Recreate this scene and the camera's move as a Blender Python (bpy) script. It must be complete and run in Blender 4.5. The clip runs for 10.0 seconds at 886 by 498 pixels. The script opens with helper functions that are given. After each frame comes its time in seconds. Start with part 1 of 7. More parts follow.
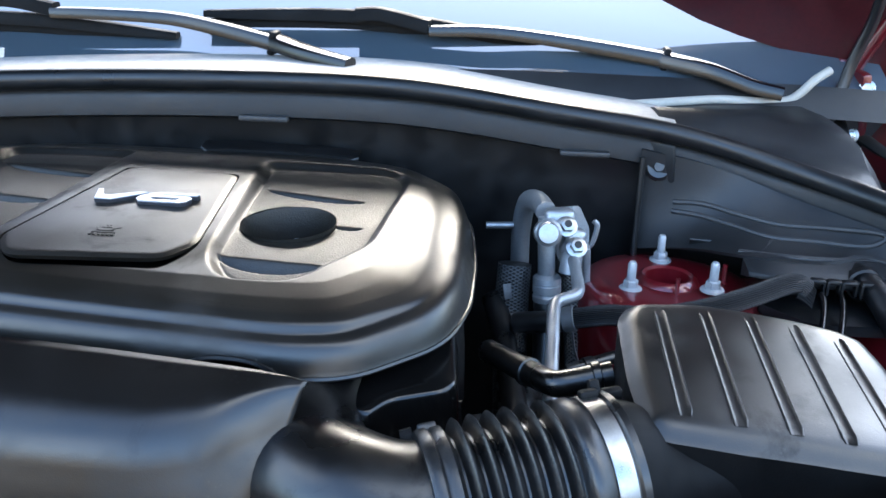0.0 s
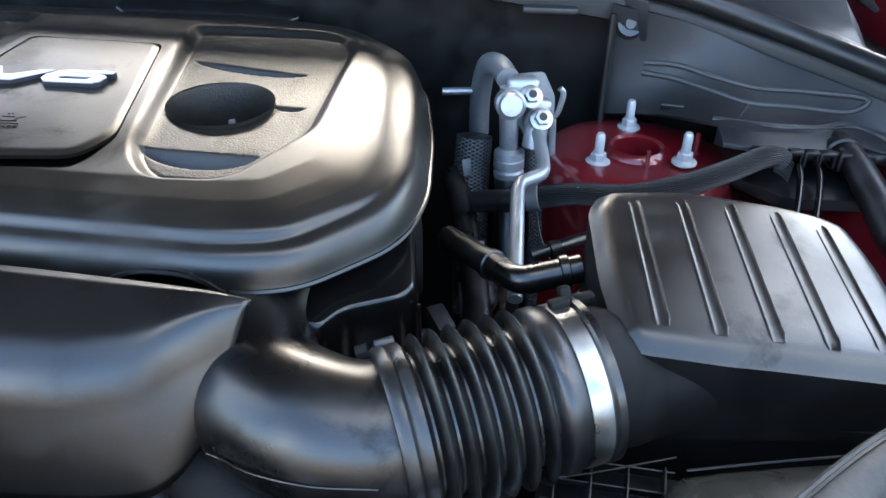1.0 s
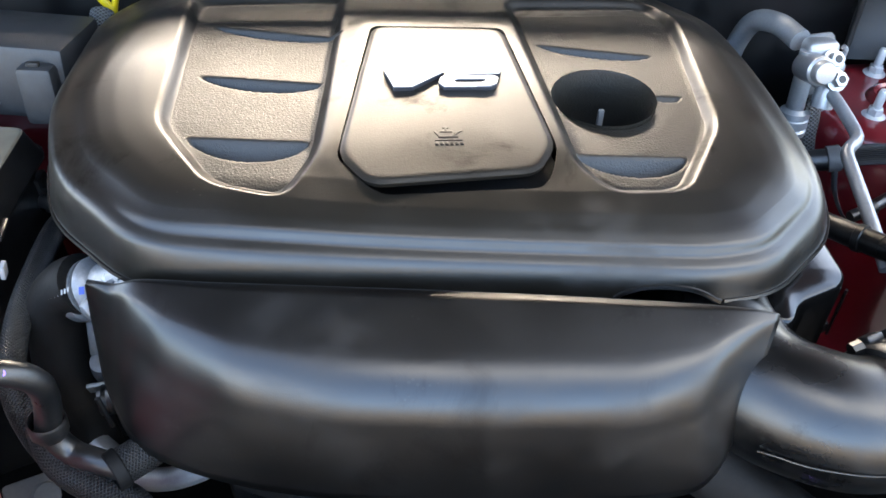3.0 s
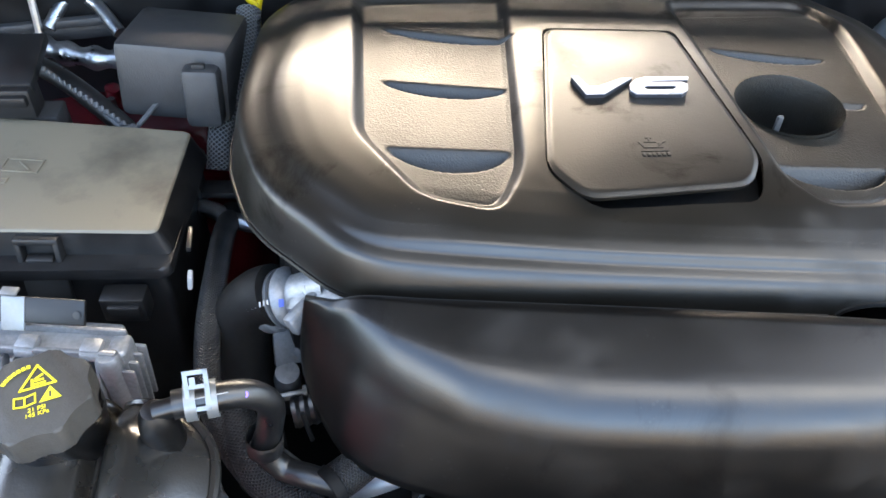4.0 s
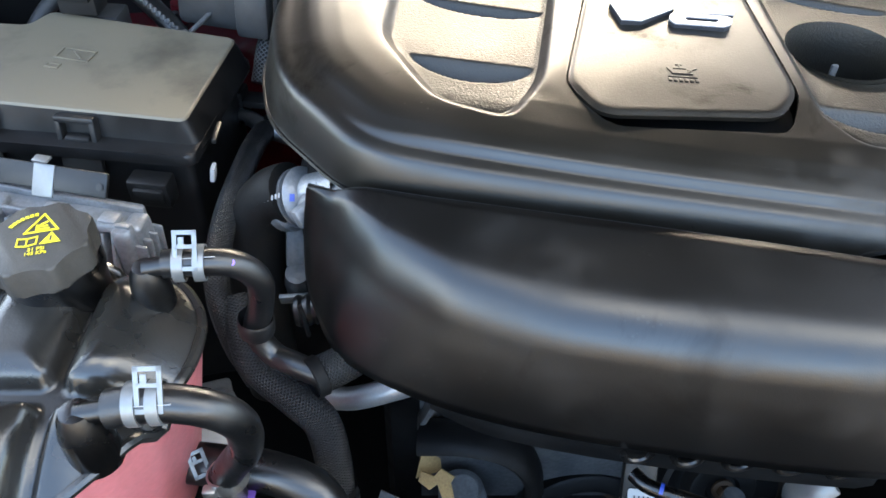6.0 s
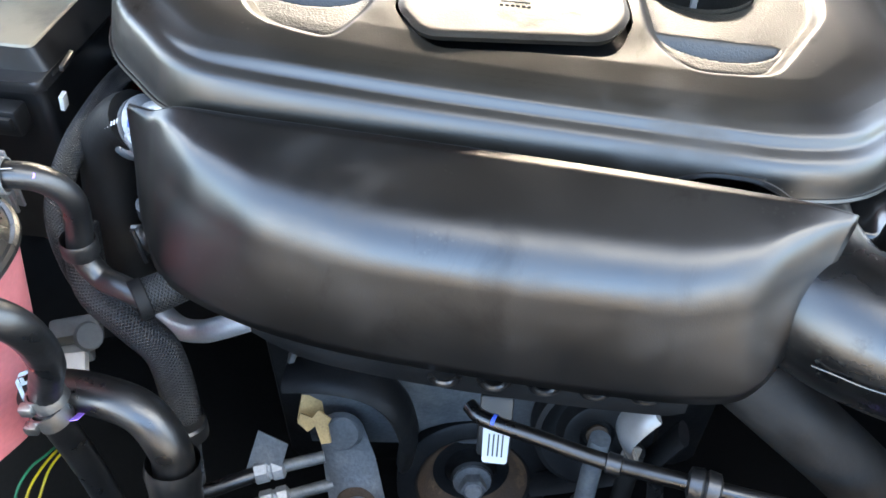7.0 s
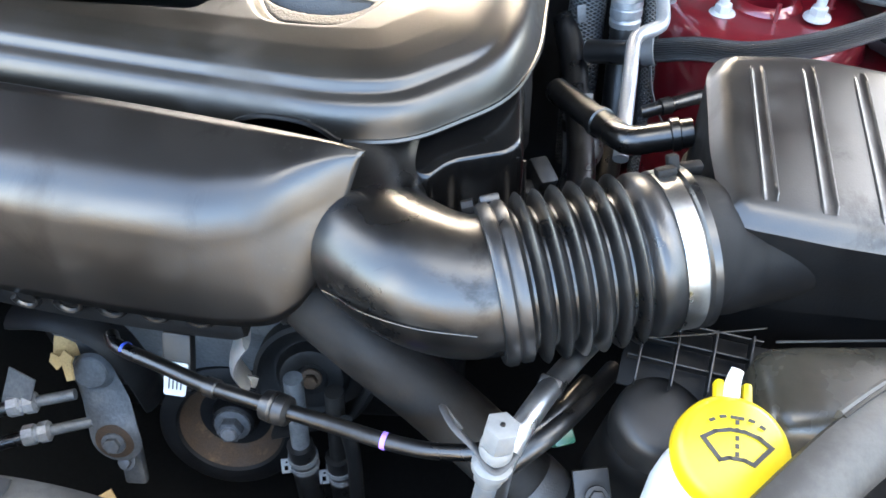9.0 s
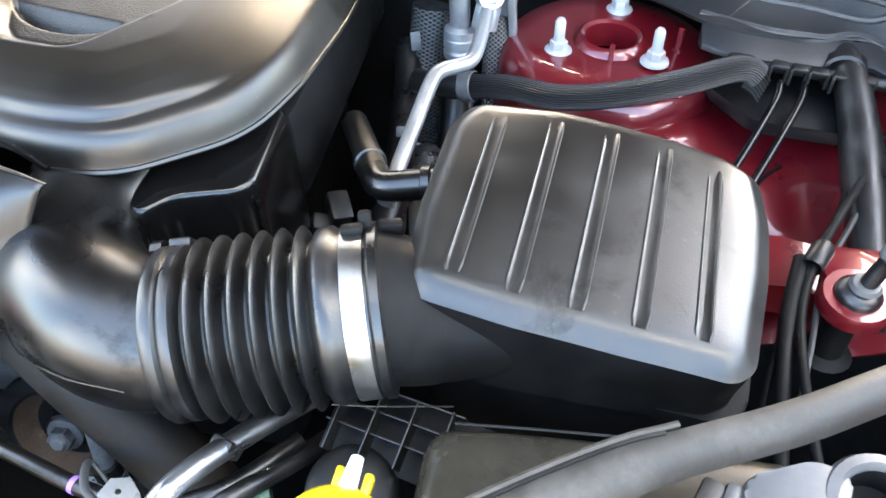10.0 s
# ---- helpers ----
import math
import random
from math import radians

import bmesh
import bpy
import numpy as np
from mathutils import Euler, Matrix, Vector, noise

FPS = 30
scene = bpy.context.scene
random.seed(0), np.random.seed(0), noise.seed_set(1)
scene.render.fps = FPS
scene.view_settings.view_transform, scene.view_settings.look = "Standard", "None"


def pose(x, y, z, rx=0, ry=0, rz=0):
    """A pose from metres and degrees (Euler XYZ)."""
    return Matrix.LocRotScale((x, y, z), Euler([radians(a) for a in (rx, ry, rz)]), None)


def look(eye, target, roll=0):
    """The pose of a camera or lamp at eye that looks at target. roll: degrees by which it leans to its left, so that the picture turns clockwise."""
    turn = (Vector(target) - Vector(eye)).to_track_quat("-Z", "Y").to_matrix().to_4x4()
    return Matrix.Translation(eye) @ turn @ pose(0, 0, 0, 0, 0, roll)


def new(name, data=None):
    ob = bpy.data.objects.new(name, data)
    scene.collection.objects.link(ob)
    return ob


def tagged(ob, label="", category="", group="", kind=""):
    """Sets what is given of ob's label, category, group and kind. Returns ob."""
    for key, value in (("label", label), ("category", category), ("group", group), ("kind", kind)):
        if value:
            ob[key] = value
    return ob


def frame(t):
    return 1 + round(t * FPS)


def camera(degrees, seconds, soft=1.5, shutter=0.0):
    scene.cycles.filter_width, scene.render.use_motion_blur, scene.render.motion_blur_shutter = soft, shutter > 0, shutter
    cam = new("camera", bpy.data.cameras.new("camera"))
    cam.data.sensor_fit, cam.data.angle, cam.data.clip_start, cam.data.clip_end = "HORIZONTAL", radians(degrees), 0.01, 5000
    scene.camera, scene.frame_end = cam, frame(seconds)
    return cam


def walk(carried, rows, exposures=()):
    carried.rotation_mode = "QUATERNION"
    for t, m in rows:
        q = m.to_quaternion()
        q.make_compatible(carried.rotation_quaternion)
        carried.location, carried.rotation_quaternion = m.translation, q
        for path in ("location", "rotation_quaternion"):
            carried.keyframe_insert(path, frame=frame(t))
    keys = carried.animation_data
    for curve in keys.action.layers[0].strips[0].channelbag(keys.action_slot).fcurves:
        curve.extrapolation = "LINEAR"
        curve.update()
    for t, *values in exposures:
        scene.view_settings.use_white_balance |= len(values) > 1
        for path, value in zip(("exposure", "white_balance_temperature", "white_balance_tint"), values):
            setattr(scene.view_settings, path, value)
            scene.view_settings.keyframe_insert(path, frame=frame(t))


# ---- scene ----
# ======== camera and its way ========
cam = camera(58.0, 10.0, soft=1.6)
METRES, EYE, TILT, LEAN, TURN = 1.6, 1.27, -22.0, 0.0, 0.0
ROWS = [
    (0.0, 0.0, 0.0, 0.0, -0.0, 0.0, 0.0),
    (0.5, 0.0054, 0.0339, -0.0011, -2.97, -6.53, 0.82),
    (1.0, 0.0004, 0.0425, 0.024, -3.32, -11.64, 0.95),
    (1.5, -0.0307, 0.0412, 0.0423, -4.03, -15.64, 0.71),
    (2.0, -0.0937, 0.0469, 0.0607, -5.68, -18.29, 1.38),
    (2.5, -0.1783, 0.0486, 0.0821, -8.57, -19.82, 3.16),
    (4.0, -0.3446, 0.09, 0.1174, -9.09, -22.5, 2.39),
    (4.5, -0.3741, 0.0879, 0.1087, -4.95, -22.02, 1.21),
    (5.0, -0.3628, 0.0853, 0.0975, -2.96, -22.11, 0.44),
    (6.5, -0.2647, 0.065, 0.0617, 0.16, -22.09, -0.68),
    (7.0, -0.2188, 0.0632, 0.0487, 0.56, -23.16, -0.73),
    (7.5, -0.1686, 0.0609, 0.0379, 1.44, -23.36, -0.31),
    (8.0, -0.1155, 0.0433, 0.0379, 2.52, -24.0, 0.07),
    (8.5, -0.0729, 0.0325, 0.0364, 3.06, -24.04, 0.27),
    (9.0, -0.0043, 0.0367, 0.0381, 4.18, -23.78, -0.26),
    (9.5, 0.0573, 0.0461, 0.045, 6.34, -23.75, -1.53),
    (10.0, 0.1356, 0.0828, 0.0543, 8.86, -24.12, -2.91),
]
walk(cam, [(t, pose(0, 0, EYE, TILT, LEAN, TURN) @ pose(METRES * x, METRES * y, METRES * z, 90 + pitch, roll, yaw))
           for t, x, y, z, yaw, pitch, roll in ROWS], exposures=[(0.0, 3.26, 5750, 6), (1.0, 3.5, 6050, 7), (1.5, 3.69, 6200, 8), (2.5, 3.83, 6500, 9), (4.5, 3.98, 6850, 9), (5.2, 3.96, 6850, 9), (6.5, 3.75, 6600, 5), (7.0, 4.6, 6650, 7), (7.5, 5.27, 6950, 9), (8.0, 5.4, 7000, 9), (8.5, 5.06, 6950, 8), (9.0, 4.72, 6900, 8), (9.5, 4.52, 6980, 8), (10.0, 4.65, 7050, 8)])

# ======== sky and sun ========
world = bpy.data.worlds.new("sky")
scene.world = world
world.use_nodes = True
wn = world.node_tree
wn.nodes.clear()
sky = wn.nodes.new("ShaderNodeTexSky")
sky.sky_type, sky.sun_disc = "NISHITA", False
SUN_EL, SUN_AZ = 29.0, 8.0          # degrees up; degrees from +y towards +x
sky.sun_elevation, sky.sun_rotation = radians(SUN_EL), radians(SUN_AZ)
sky.dust_density = 3.4
# thin broken clouds mixed into the sky
tc = wn.nodes.new("ShaderNodeTexCoord")
cl = wn.nodes.new("ShaderNodeTexNoise")
cl.inputs["Scale"].default_value, cl.inputs["Detail"].default_value = 2.2, 6.0
cl.inputs["Roughness"].default_value = 0.55
ramp = wn.nodes.new("ShaderNodeValToRGB")
ramp.color_ramp.elements[0].position, ramp.color_ramp.elements[1].position = 0.56, 0.76
mix = wn.nodes.new("ShaderNodeMix")
mix.data_type = "RGBA"
mix.inputs["B"].default_value = (9.5, 8.8, 7.5, 1)
bg = wn.nodes.new("ShaderNodeBackground")
bg.inputs["Strength"].default_value = 0.15
wo = wn.nodes.new("ShaderNodeOutputWorld")
shift = wn.nodes.new("ShaderNodeMapping")
shift.inputs["Location"].default_value = (3.1, 7.4, 1.7)
wn.links.new(tc.outputs["Generated"], shift.inputs["Vector"])
wn.links.new(shift.outputs["Vector"], cl.inputs["Vector"])
wn.links.new(cl.outputs["Fac"], ramp.inputs["Fac"])
wn.links.new(ramp.outputs["Color"], mix.inputs["Factor"])
wn.links.new(sky.outputs["Color"], mix.inputs["A"])
wn.links.new(mix.outputs["Result"], bg.inputs["Color"])
wn.links.new(bg.outputs["Background"], wo.inputs["Surface"])
sun = new("sun", bpy.data.lights.new("sun", "SUN"))
sun.data.energy, sun.data.angle, sun.data.color = 0.14, radians(24.0), (1.0, 0.90, 0.74)
a, e = radians(SUN_AZ), radians(SUN_EL)
SUN_DIR = Vector((math.sin(a) * math.cos(e), math.cos(a) * math.cos(e), math.sin(e)))
sun.matrix_world = look(SUN_DIR * 20, (0, 0, 0))

# ======== materials ========
def material(name, color, rough=0.5, metal=0.0, var=0.25, scale=25.0, bump=0.0, bump_scale=300.0, dirt=0.0,
             dirt_color=(0.25, 0.22, 0.18), coat=0.0, sub=0.0, rvar=0.12, trans=0.0, alpha=1.0, spec=0.5):
    m = bpy.data.materials.new(name)
    m.use_nodes = True
    nt = m.node_tree
    b = nt.nodes["Principled BSDF"]
    co = nt.nodes.new("ShaderNodeTexCoord")
    n1 = nt.nodes.new("ShaderNodeTexNoise")
    n1.inputs["Scale"].default_value, n1.inputs["Detail"].default_value = scale, 5.0
    n2 = nt.nodes.new("ShaderNodeTexNoise")
    n2.inputs["Scale"].default_value, n2.inputs["Detail"].default_value = scale * 9, 3.0
    for n in (n1, n2):
        nt.links.new(co.outputs["Object"], n.inputs["Vector"])
    add = nt.nodes.new("ShaderNodeMath")
    add.operation = "ADD"
    nt.links.new(n1.outputs["Fac"], add.inputs[0])
    nt.links.new(n2.outputs["Fac"], add.inputs[1])
    r = nt.nodes.new("ShaderNodeMapRange")
    r.inputs["From Min"].default_value, r.inputs["From Max"].default_value = 0.6, 1.4
    r.inputs["To Min"].default_value, r.inputs["To Max"].default_value = 1 - var, 1 + var
    nt.links.new(add.outputs[0], r.inputs["Value"])
    mul = nt.nodes.new("ShaderNodeVectorMath")
    mul.operation = "SCALE"
    mul.inputs[0].default_value = color
    nt.links.new(r.outputs["Result"], mul.inputs["Scale"])
    last = mul.outputs["Vector"]
    rr = nt.nodes.new("ShaderNodeMapRange")
    rr.inputs["From Min"].default_value, rr.inputs["From Max"].default_value = 0.3, 0.7
    rr.inputs["To Min"].default_value = max(0.02, rough - rvar)
    rr.inputs["To Max"].default_value = min(1, rough + rvar)
    nt.links.new(n1.outputs["Fac"], rr.inputs["Value"])
    rough_out = rr.outputs["Result"]
    if dirt:
        n3 = nt.nodes.new("ShaderNodeTexNoise")
        n3.inputs["Scale"].default_value, n3.inputs["Detail"].default_value = scale * 0.5, 8.0
        n3.inputs["Roughness"].default_value = 0.72
        nt.links.new(co.outputs["Object"], n3.inputs["Vector"])
        cr = nt.nodes.new("ShaderNodeValToRGB")
        cr.color_ramp.elements[0].position, cr.color_ramp.elements[1].position = 0.52, 0.74
        cr.color_ramp.elements[1].color = (dirt, dirt, dirt, 1)
        nt.links.new(n3.outputs["Fac"], cr.inputs["Fac"])
        mx = nt.nodes.new("ShaderNodeMix")
        mx.data_type = "RGBA"
        mx.inputs["B"].default_value = (*dirt_color, 1)
        nt.links.new(cr.outputs["Color"], mx.inputs["Factor"])
        nt.links.new(last, mx.inputs["A"])
        last = mx.outputs["Result"]
    nt.links.new(last, b.inputs["Base Color"])
    nt.links.new(rough_out, b.inputs["Roughness"])
    b.inputs["Metallic"].default_value = metal
    b.inputs["Coat Weight"].default_value = coat
    b.inputs["Coat Roughness"].default_value = 0.06
    b.inputs["Specular IOR Level"].default_value = spec
    b.inputs["Transmission Weight"].default_value = trans
    b.inputs["Subsurface Weight"].default_value = sub
    b.inputs["Subsurface Radius"].default_value = (0.02, 0.008, 0.008)
    b.inputs["Alpha"].default_value = alpha
    if bump:
        n4 = nt.nodes.new("ShaderNodeTexNoise")
        n4.inputs["Scale"].default_value, n4.inputs["Detail"].default_value = bump_scale, 3.0
        nt.links.new(co.outputs["Object"], n4.inputs["Vector"])
        bp = nt.nodes.new("ShaderNodeBump")
        bp.inputs["Strength"].default_value, bp.inputs["Distance"].default_value = bump, 0.001
        nt.links.new(n4.outputs["Fac"], bp.inputs["Height"])
        nt.links.new(bp.outputs["Normal"], b.inputs["Normal"])
    return m


def braid(name, color, bright, rounds=15, turns=230, cross=True):
    """Woven sleeve: crossed strands round a tube, from the tube's own u (round) and v (metres along)."""
    m = material(name, color, 0.42, var=0.2, scale=60)
    nt = m.node_tree
    b = nt.nodes["Principled BSDF"]
    uv = nt.nodes.new("ShaderNodeTexCoord")
    sep = nt.nodes.new("ShaderNodeSeparateXYZ")
    nt.links.new(uv.outputs["UV"], sep.inputs["Vector"])

    def math_node(op, x, y=0.0):
        n = nt.nodes.new("ShaderNodeMath")
        n.operation = op
        for k, v in enumerate((x, y)):
            if isinstance(v, (int, float)):
                n.inputs[k].default_value = v
            else:
                nt.links.new(v, n.inputs[k])
        return n.outputs[0]
    u = math_node("MULTIPLY", sep.outputs["X"], 2 * math.pi * rounds)
    v = math_node("MULTIPLY", sep.outputs["Y"], 2 * math.pi * turns)
    s1 = math_node("SINE", math_node("ADD", u, v))
    s2 = math_node("SINE", math_node("SUBTRACT", u, v))
    h = math_node("MAXIMUM", s1, s2) if cross else s1
    ramp_ = nt.nodes.new("ShaderNodeValToRGB")
    ramp_.color_ramp.elements[0].position, ramp_.color_ramp.elements[1].position = 0.35, 0.95
    ramp_.color_ramp.elements[0].color = (*[c * 0.35 for c in color], 1)
    ramp_.color_ramp.elements[1].color = (*bright, 1)
    nt.links.new(h, ramp_.inputs["Fac"])
    nt.links.new(ramp_.outputs["Color"], b.inputs["Base Color"])
    bp = nt.nodes.new("ShaderNodeBump")
    bp.inputs["Strength"].default_value, bp.inputs["Distance"].default_value = 0.8, 0.0012
    nt.links.new(h, bp.inputs["Height"])
    nt.links.new(bp.outputs["Normal"], b.inputs["Normal"])
    return m


COVER = material("satin_black_cover_plastic", (0.0018, 0.0016, 0.0015), 0.33, var=0.3, scale=14, bump=0.08, bump_scale=900, dirt=0.05,
                 dirt_color=(0.03, 0.027, 0.022), rvar=0.05)


def smudged(m, dark=0.30, scale=7.0, dull=0.42, spots=0.55):
    """Adds hand smudges that dull the gloss, and small pale dried water spots."""
    nt = m.node_tree
    b = nt.nodes["Principled BSDF"]
    co = nt.nodes.new("ShaderNodeTexCoord")
    n = nt.nodes.new("ShaderNodeTexNoise")
    n.inputs["Scale"].default_value, n.inputs["Detail"].default_value, n.inputs["Roughness"].default_value = scale, 7.0, 0.62
    nt.links.new(co.outputs["Object"], n.inputs["Vector"])
    r = nt.nodes.new("ShaderNodeValToRGB")
    r.color_ramp.elements[0].position, r.color_ramp.elements[1].position = 0.56, 0.70
    nt.links.new(n.outputs["Fac"], r.inputs["Fac"])
    old = b.inputs["Roughness"].links[0].from_socket
    mr = nt.nodes.new("ShaderNodeMath")
    mr.operation = "MULTIPLY_ADD"
    mr.inputs[1].default_value = dark
    nt.links.new(r.outputs["Color"], mr.inputs[0])
    nt.links.new(old, mr.inputs[2])
    nt.links.new(mr.outputs[0], b.inputs["Roughness"])
    # greasy prints and dried splashes, which take the gloss away
    g1 = nt.nodes.new("ShaderNodeTexNoise")
    g1.inputs["Scale"].default_value, g1.inputs["Detail"].default_value, g1.inputs["Roughness"].default_value = scale * 1.4, 9.0, 0.68
    g1.inputs["Distortion"].default_value = 0.6
    nt.links.new(co.outputs["Object"], g1.inputs["Vector"])
    g2 = nt.nodes.new("ShaderNodeMapRange")
    g2.inputs["From Min"].default_value, g2.inputs["From Max"].default_value = 0.56, 0.66
    g2.inputs["To Min"].default_value, g2.inputs["To Max"].default_value = 0.68, dull
    nt.links.new(g1.outputs["Fac"], g2.inputs["Value"])
    nt.links.new(g2.outputs["Result"], b.inputs["Specular IOR Level"])
    v = nt.nodes.new("ShaderNodeTexVoronoi")
    v.inputs["Scale"].default_value = 170.0
    nt.links.new(co.outputs["Object"], v.inputs["Vector"])
    v2 = nt.nodes.new("ShaderNodeTexNoise")
    v2.inputs["Scale"].default_value = 16.0
    nt.links.new(co.outputs["Object"], v2.inputs["Vector"])
    lim = nt.nodes.new("ShaderNodeMapRange")
    lim.inputs["From Min"].default_value, lim.inputs["From Max"].default_value = 0.56, 0.70
    lim.inputs["To Min"].default_value, lim.inputs["To Max"].default_value = 0.0, 0.26
    nt.links.new(v2.outputs["Fac"], lim.inputs["Value"])
    less = nt.nodes.new("ShaderNodeMath")
    less.operation = "LESS_THAN"
    nt.links.new(v.outputs["Distance"], less.inputs[0])
    nt.links.new(lim.outputs["Result"], less.inputs[1])
    mx = nt.nodes.new("ShaderNodeMix")
    mx.data_type = "RGBA"
    mx.inputs["B"].default_value = (0.060, 0.056, 0.048, 1)
    half = nt.nodes.new("ShaderNodeMath")
    half.operation = "MULTIPLY"
    half.inputs[1].default_value = spots
    nt.links.new(less.outputs[0], half.inputs[0])
    nt.links.new(half.outputs[0], mx.inputs["Factor"])
    nt.links.new(b.inputs["Base Color"].links[0].from_socket, mx.inputs["A"])
    nt.links.new(mx.outputs["Result"], b.inputs["Base Color"])
    return m


def dusty(m, color, wiped=(0.56, 0.66), scale=5.0):
    """A thin film of dust over the plastic, wiped off in hand-sized patches."""
    nt = m.node_tree
    b = nt.nodes["Principled BSDF"]
    co = nt.nodes.new("ShaderNodeTexCoord")
    n = nt.nodes.new("ShaderNodeTexNoise")
    n.inputs["Scale"].default_value, n.inputs["Detail"].default_value, n.inputs["Roughness"].default_value = scale, 9.0, 0.6
    nt.links.new(co.outputs["Object"], n.inputs["Vector"])
    r = nt.nodes.new("ShaderNodeMapRange")
    r.inputs["From Min"].default_value, r.inputs["From Max"].default_value = wiped
    r.inputs["To Min"].default_value, r.inputs["To Max"].default_value = 1.0, 0.12
    nt.links.new(n.outputs["Fac"], r.inputs["Value"])
    mx = nt.nodes.new("ShaderNodeMix")
    mx.data_type = "RGBA"
    mx.inputs["B"].default_value = (*color, 1)
    nt.links.new(r.outputs["Result"], mx.inputs["Factor"])
    nt.links.new(b.inputs["Base Color"].links[0].from_socket, mx.inputs["A"])
    nt.links.new(mx.outputs["Result"], b.inputs["Base Color"])
    return m


smudged(COVER, 0.14, 9.0, 0.52, 0.12)
COVERTOP = dusty(smudged(material("dusty_satin_black_plastic", (0.0036, 0.0032, 0.0027), 0.36, var=0.3, scale=14, bump=0.08, bump_scale=900, rvar=0.05), 0.22, 7.0, 0.20), (0.0054, 0.0047, 0.0034), (0.50, 0.60), 6.0)
PLATE_SKIN = dusty(smudged(material("fine_grained_black_plate", (0.0045, 0.0040, 0.0032), 0.38, var=0.3, scale=14, bump=0.16, bump_scale=700, rvar=0.05), 0.2, 8.0, 0.18), (0.0075, 0.0065, 0.0050), (0.50, 0.60), 6.0)
GRAIN = material("grained_black_plastic", (0.0110, 0.0098, 0.0075), 0.42, var=0.3, scale=20, bump=0.55, bump_scale=600, rvar=0.05)
DUCT = material("smooth_black_duct_plastic", (0.0022, 0.0021, 0.0021), 0.30, var=0.3, scale=18, bump=0.08, bump_scale=700, dirt=0.15,
                dirt_color=(0.04, 0.036, 0.03), rvar=0.07)
AIRBOX = material("black_airbox_plastic", (0.0068, 0.0064, 0.0058), 0.38, var=0.3, scale=16, bump=0.10, bump_scale=800, dirt=0.22,
                  dirt_color=(0.03, 0.027, 0.022), rvar=0.10)
smudged(AIRBOX, 0.25, 11.0, 0.42, 0.2)
smudged(DUCT, 0.22, 13.0, 0.42, 0.2)
FUSE = material("dusty_black_plastic", (0.0088, 0.0084, 0.0080), 0.40, var=0.3, scale=12, bump=0.12, bump_scale=700, spec=0.75, dirt=0.35,
                dirt_color=(0.05, 0.044, 0.034), rvar=0.08)
FUSELID = dusty(material("dust_coated_black_plastic", (0.0088, 0.0084, 0.0080), 0.45, var=0.3, scale=12, bump=0.12, bump_scale=700, rvar=0.08), (0.135, 0.118, 0.086), (0.50, 0.72), 8.0)
AIRBASE = material("matt_black_moulded_plastic", (0.0040, 0.0041, 0.0044), 0.60, var=0.3, scale=22, bump=0.15, bump_scale=600, spec=0.15, dirt=0.12, dirt_color=(0.02, 0.019, 0.018))
BLACK = material("black_plastic", (0.0049, 0.0049, 0.0052), 0.45, var=0.3, scale=30, bump=0.1, bump_scale=500, dirt=0.15,
                 dirt_color=(0.025, 0.023, 0.021))
# grimy black, taken darker so the deep bay's shade is in the colour
DARK = material("grimy_shade_black", (0.0029, 0.0029, 0.0031), 0.6, var=0.4, scale=25, spec=0.2, bump=0.3, bump_scale=200, dirt=0.2,
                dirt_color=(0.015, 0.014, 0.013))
# matt near-black that paints the unlit depth under the engine
TRAY_SHADE = material("matt_shade_black_undertray", (0.0042, 0.0040, 0.0038), 0.9, var=0.5, scale=14, spec=0.04, bump=0.3, bump_scale=120)
SNORK = material("dusty_snorkel_plastic", (0.034, 0.030, 0.0225), 0.29, var=0.3, scale=14, bump=0.1, bump_scale=700, dirt=0.3, dirt_color=(0.04, 0.036, 0.029), rvar=0.06)
RUBBER = material("black_rubber", (0.0046, 0.0046, 0.0048), 0.36, spec=0.75, var=0.3, scale=35, bump=0.15, bump_scale=500, dirt=0.25,
                  dirt_color=(0.025, 0.025, 0.025))
GREYPL = material("charcoal_grey_plastic", (0.025, 0.0255, 0.0265), 0.5, var=0.2, scale=15, bump=0.3, bump_scale=600, dirt=0.3,
                  dirt_color=(0.10, 0.095, 0.085))
PANEL = material("dark_grey_cowl_plastic", (0.0098, 0.0105, 0.0115), 0.5, var=0.2, scale=10, bump=0.25, bump_scale=650, dirt=0.2,
                 dirt_color=(0.07, 0.068, 0.065))
MATTHOSE = material("dusty_matt_hose_rubber", (0.0050, 0.0047, 0.0044), 0.62, var=0.4, scale=22, bump=0.25, bump_scale=300, spec=0.22, dirt=0.5, dirt_color=(0.024, 0.021, 0.018))
GLOSSBOX = material("glossy_black_moulding", (0.0030, 0.0029, 0.0029), 0.20, var=0.3, scale=18, bump=0.05, bump_scale=500, rvar=0.05)
SEAL = material("black_seal_rubber", (0.0080, 0.0085, 0.0090), 0.38, var=0.2, scale=20, bump=0.1)
COWL = material("weathered_grey_cowl_screen", (0.36, 0.355, 0.34), 0.8, var=0.2, scale=12, bump=0.3, bump_scale=400, dirt=0.3)
ALU = material("bare_aluminium_pipe", (0.4030, 0.4095, 0.4160), 0.34, 1.0, var=0.12, scale=40, bump=0.1, dirt=0.2, dirt_color=(0.3, 0.3, 0.3))
CAST = material("cast_aluminium", (0.25, 0.256, 0.266), 0.42, 0.5, var=0.25, scale=35, bump=0.4, bump_scale=260, dirt=0.45,
                dirt_color=(0.14, 0.14, 0.14))
ZINC = material("zinc_plated_steel", (0.3927, 0.3927, 0.3808), 0.36, 1.0, var=0.12, scale=50, bump=0.08)
GREYCAST = material("dirty_grey_casting", (0.085, 0.089, 0.094), 0.50, 0.35, var=0.35, scale=30, bump=0.6, bump_scale=180, dirt=0.7,
                    dirt_color=(0.19, 0.185, 0.17))
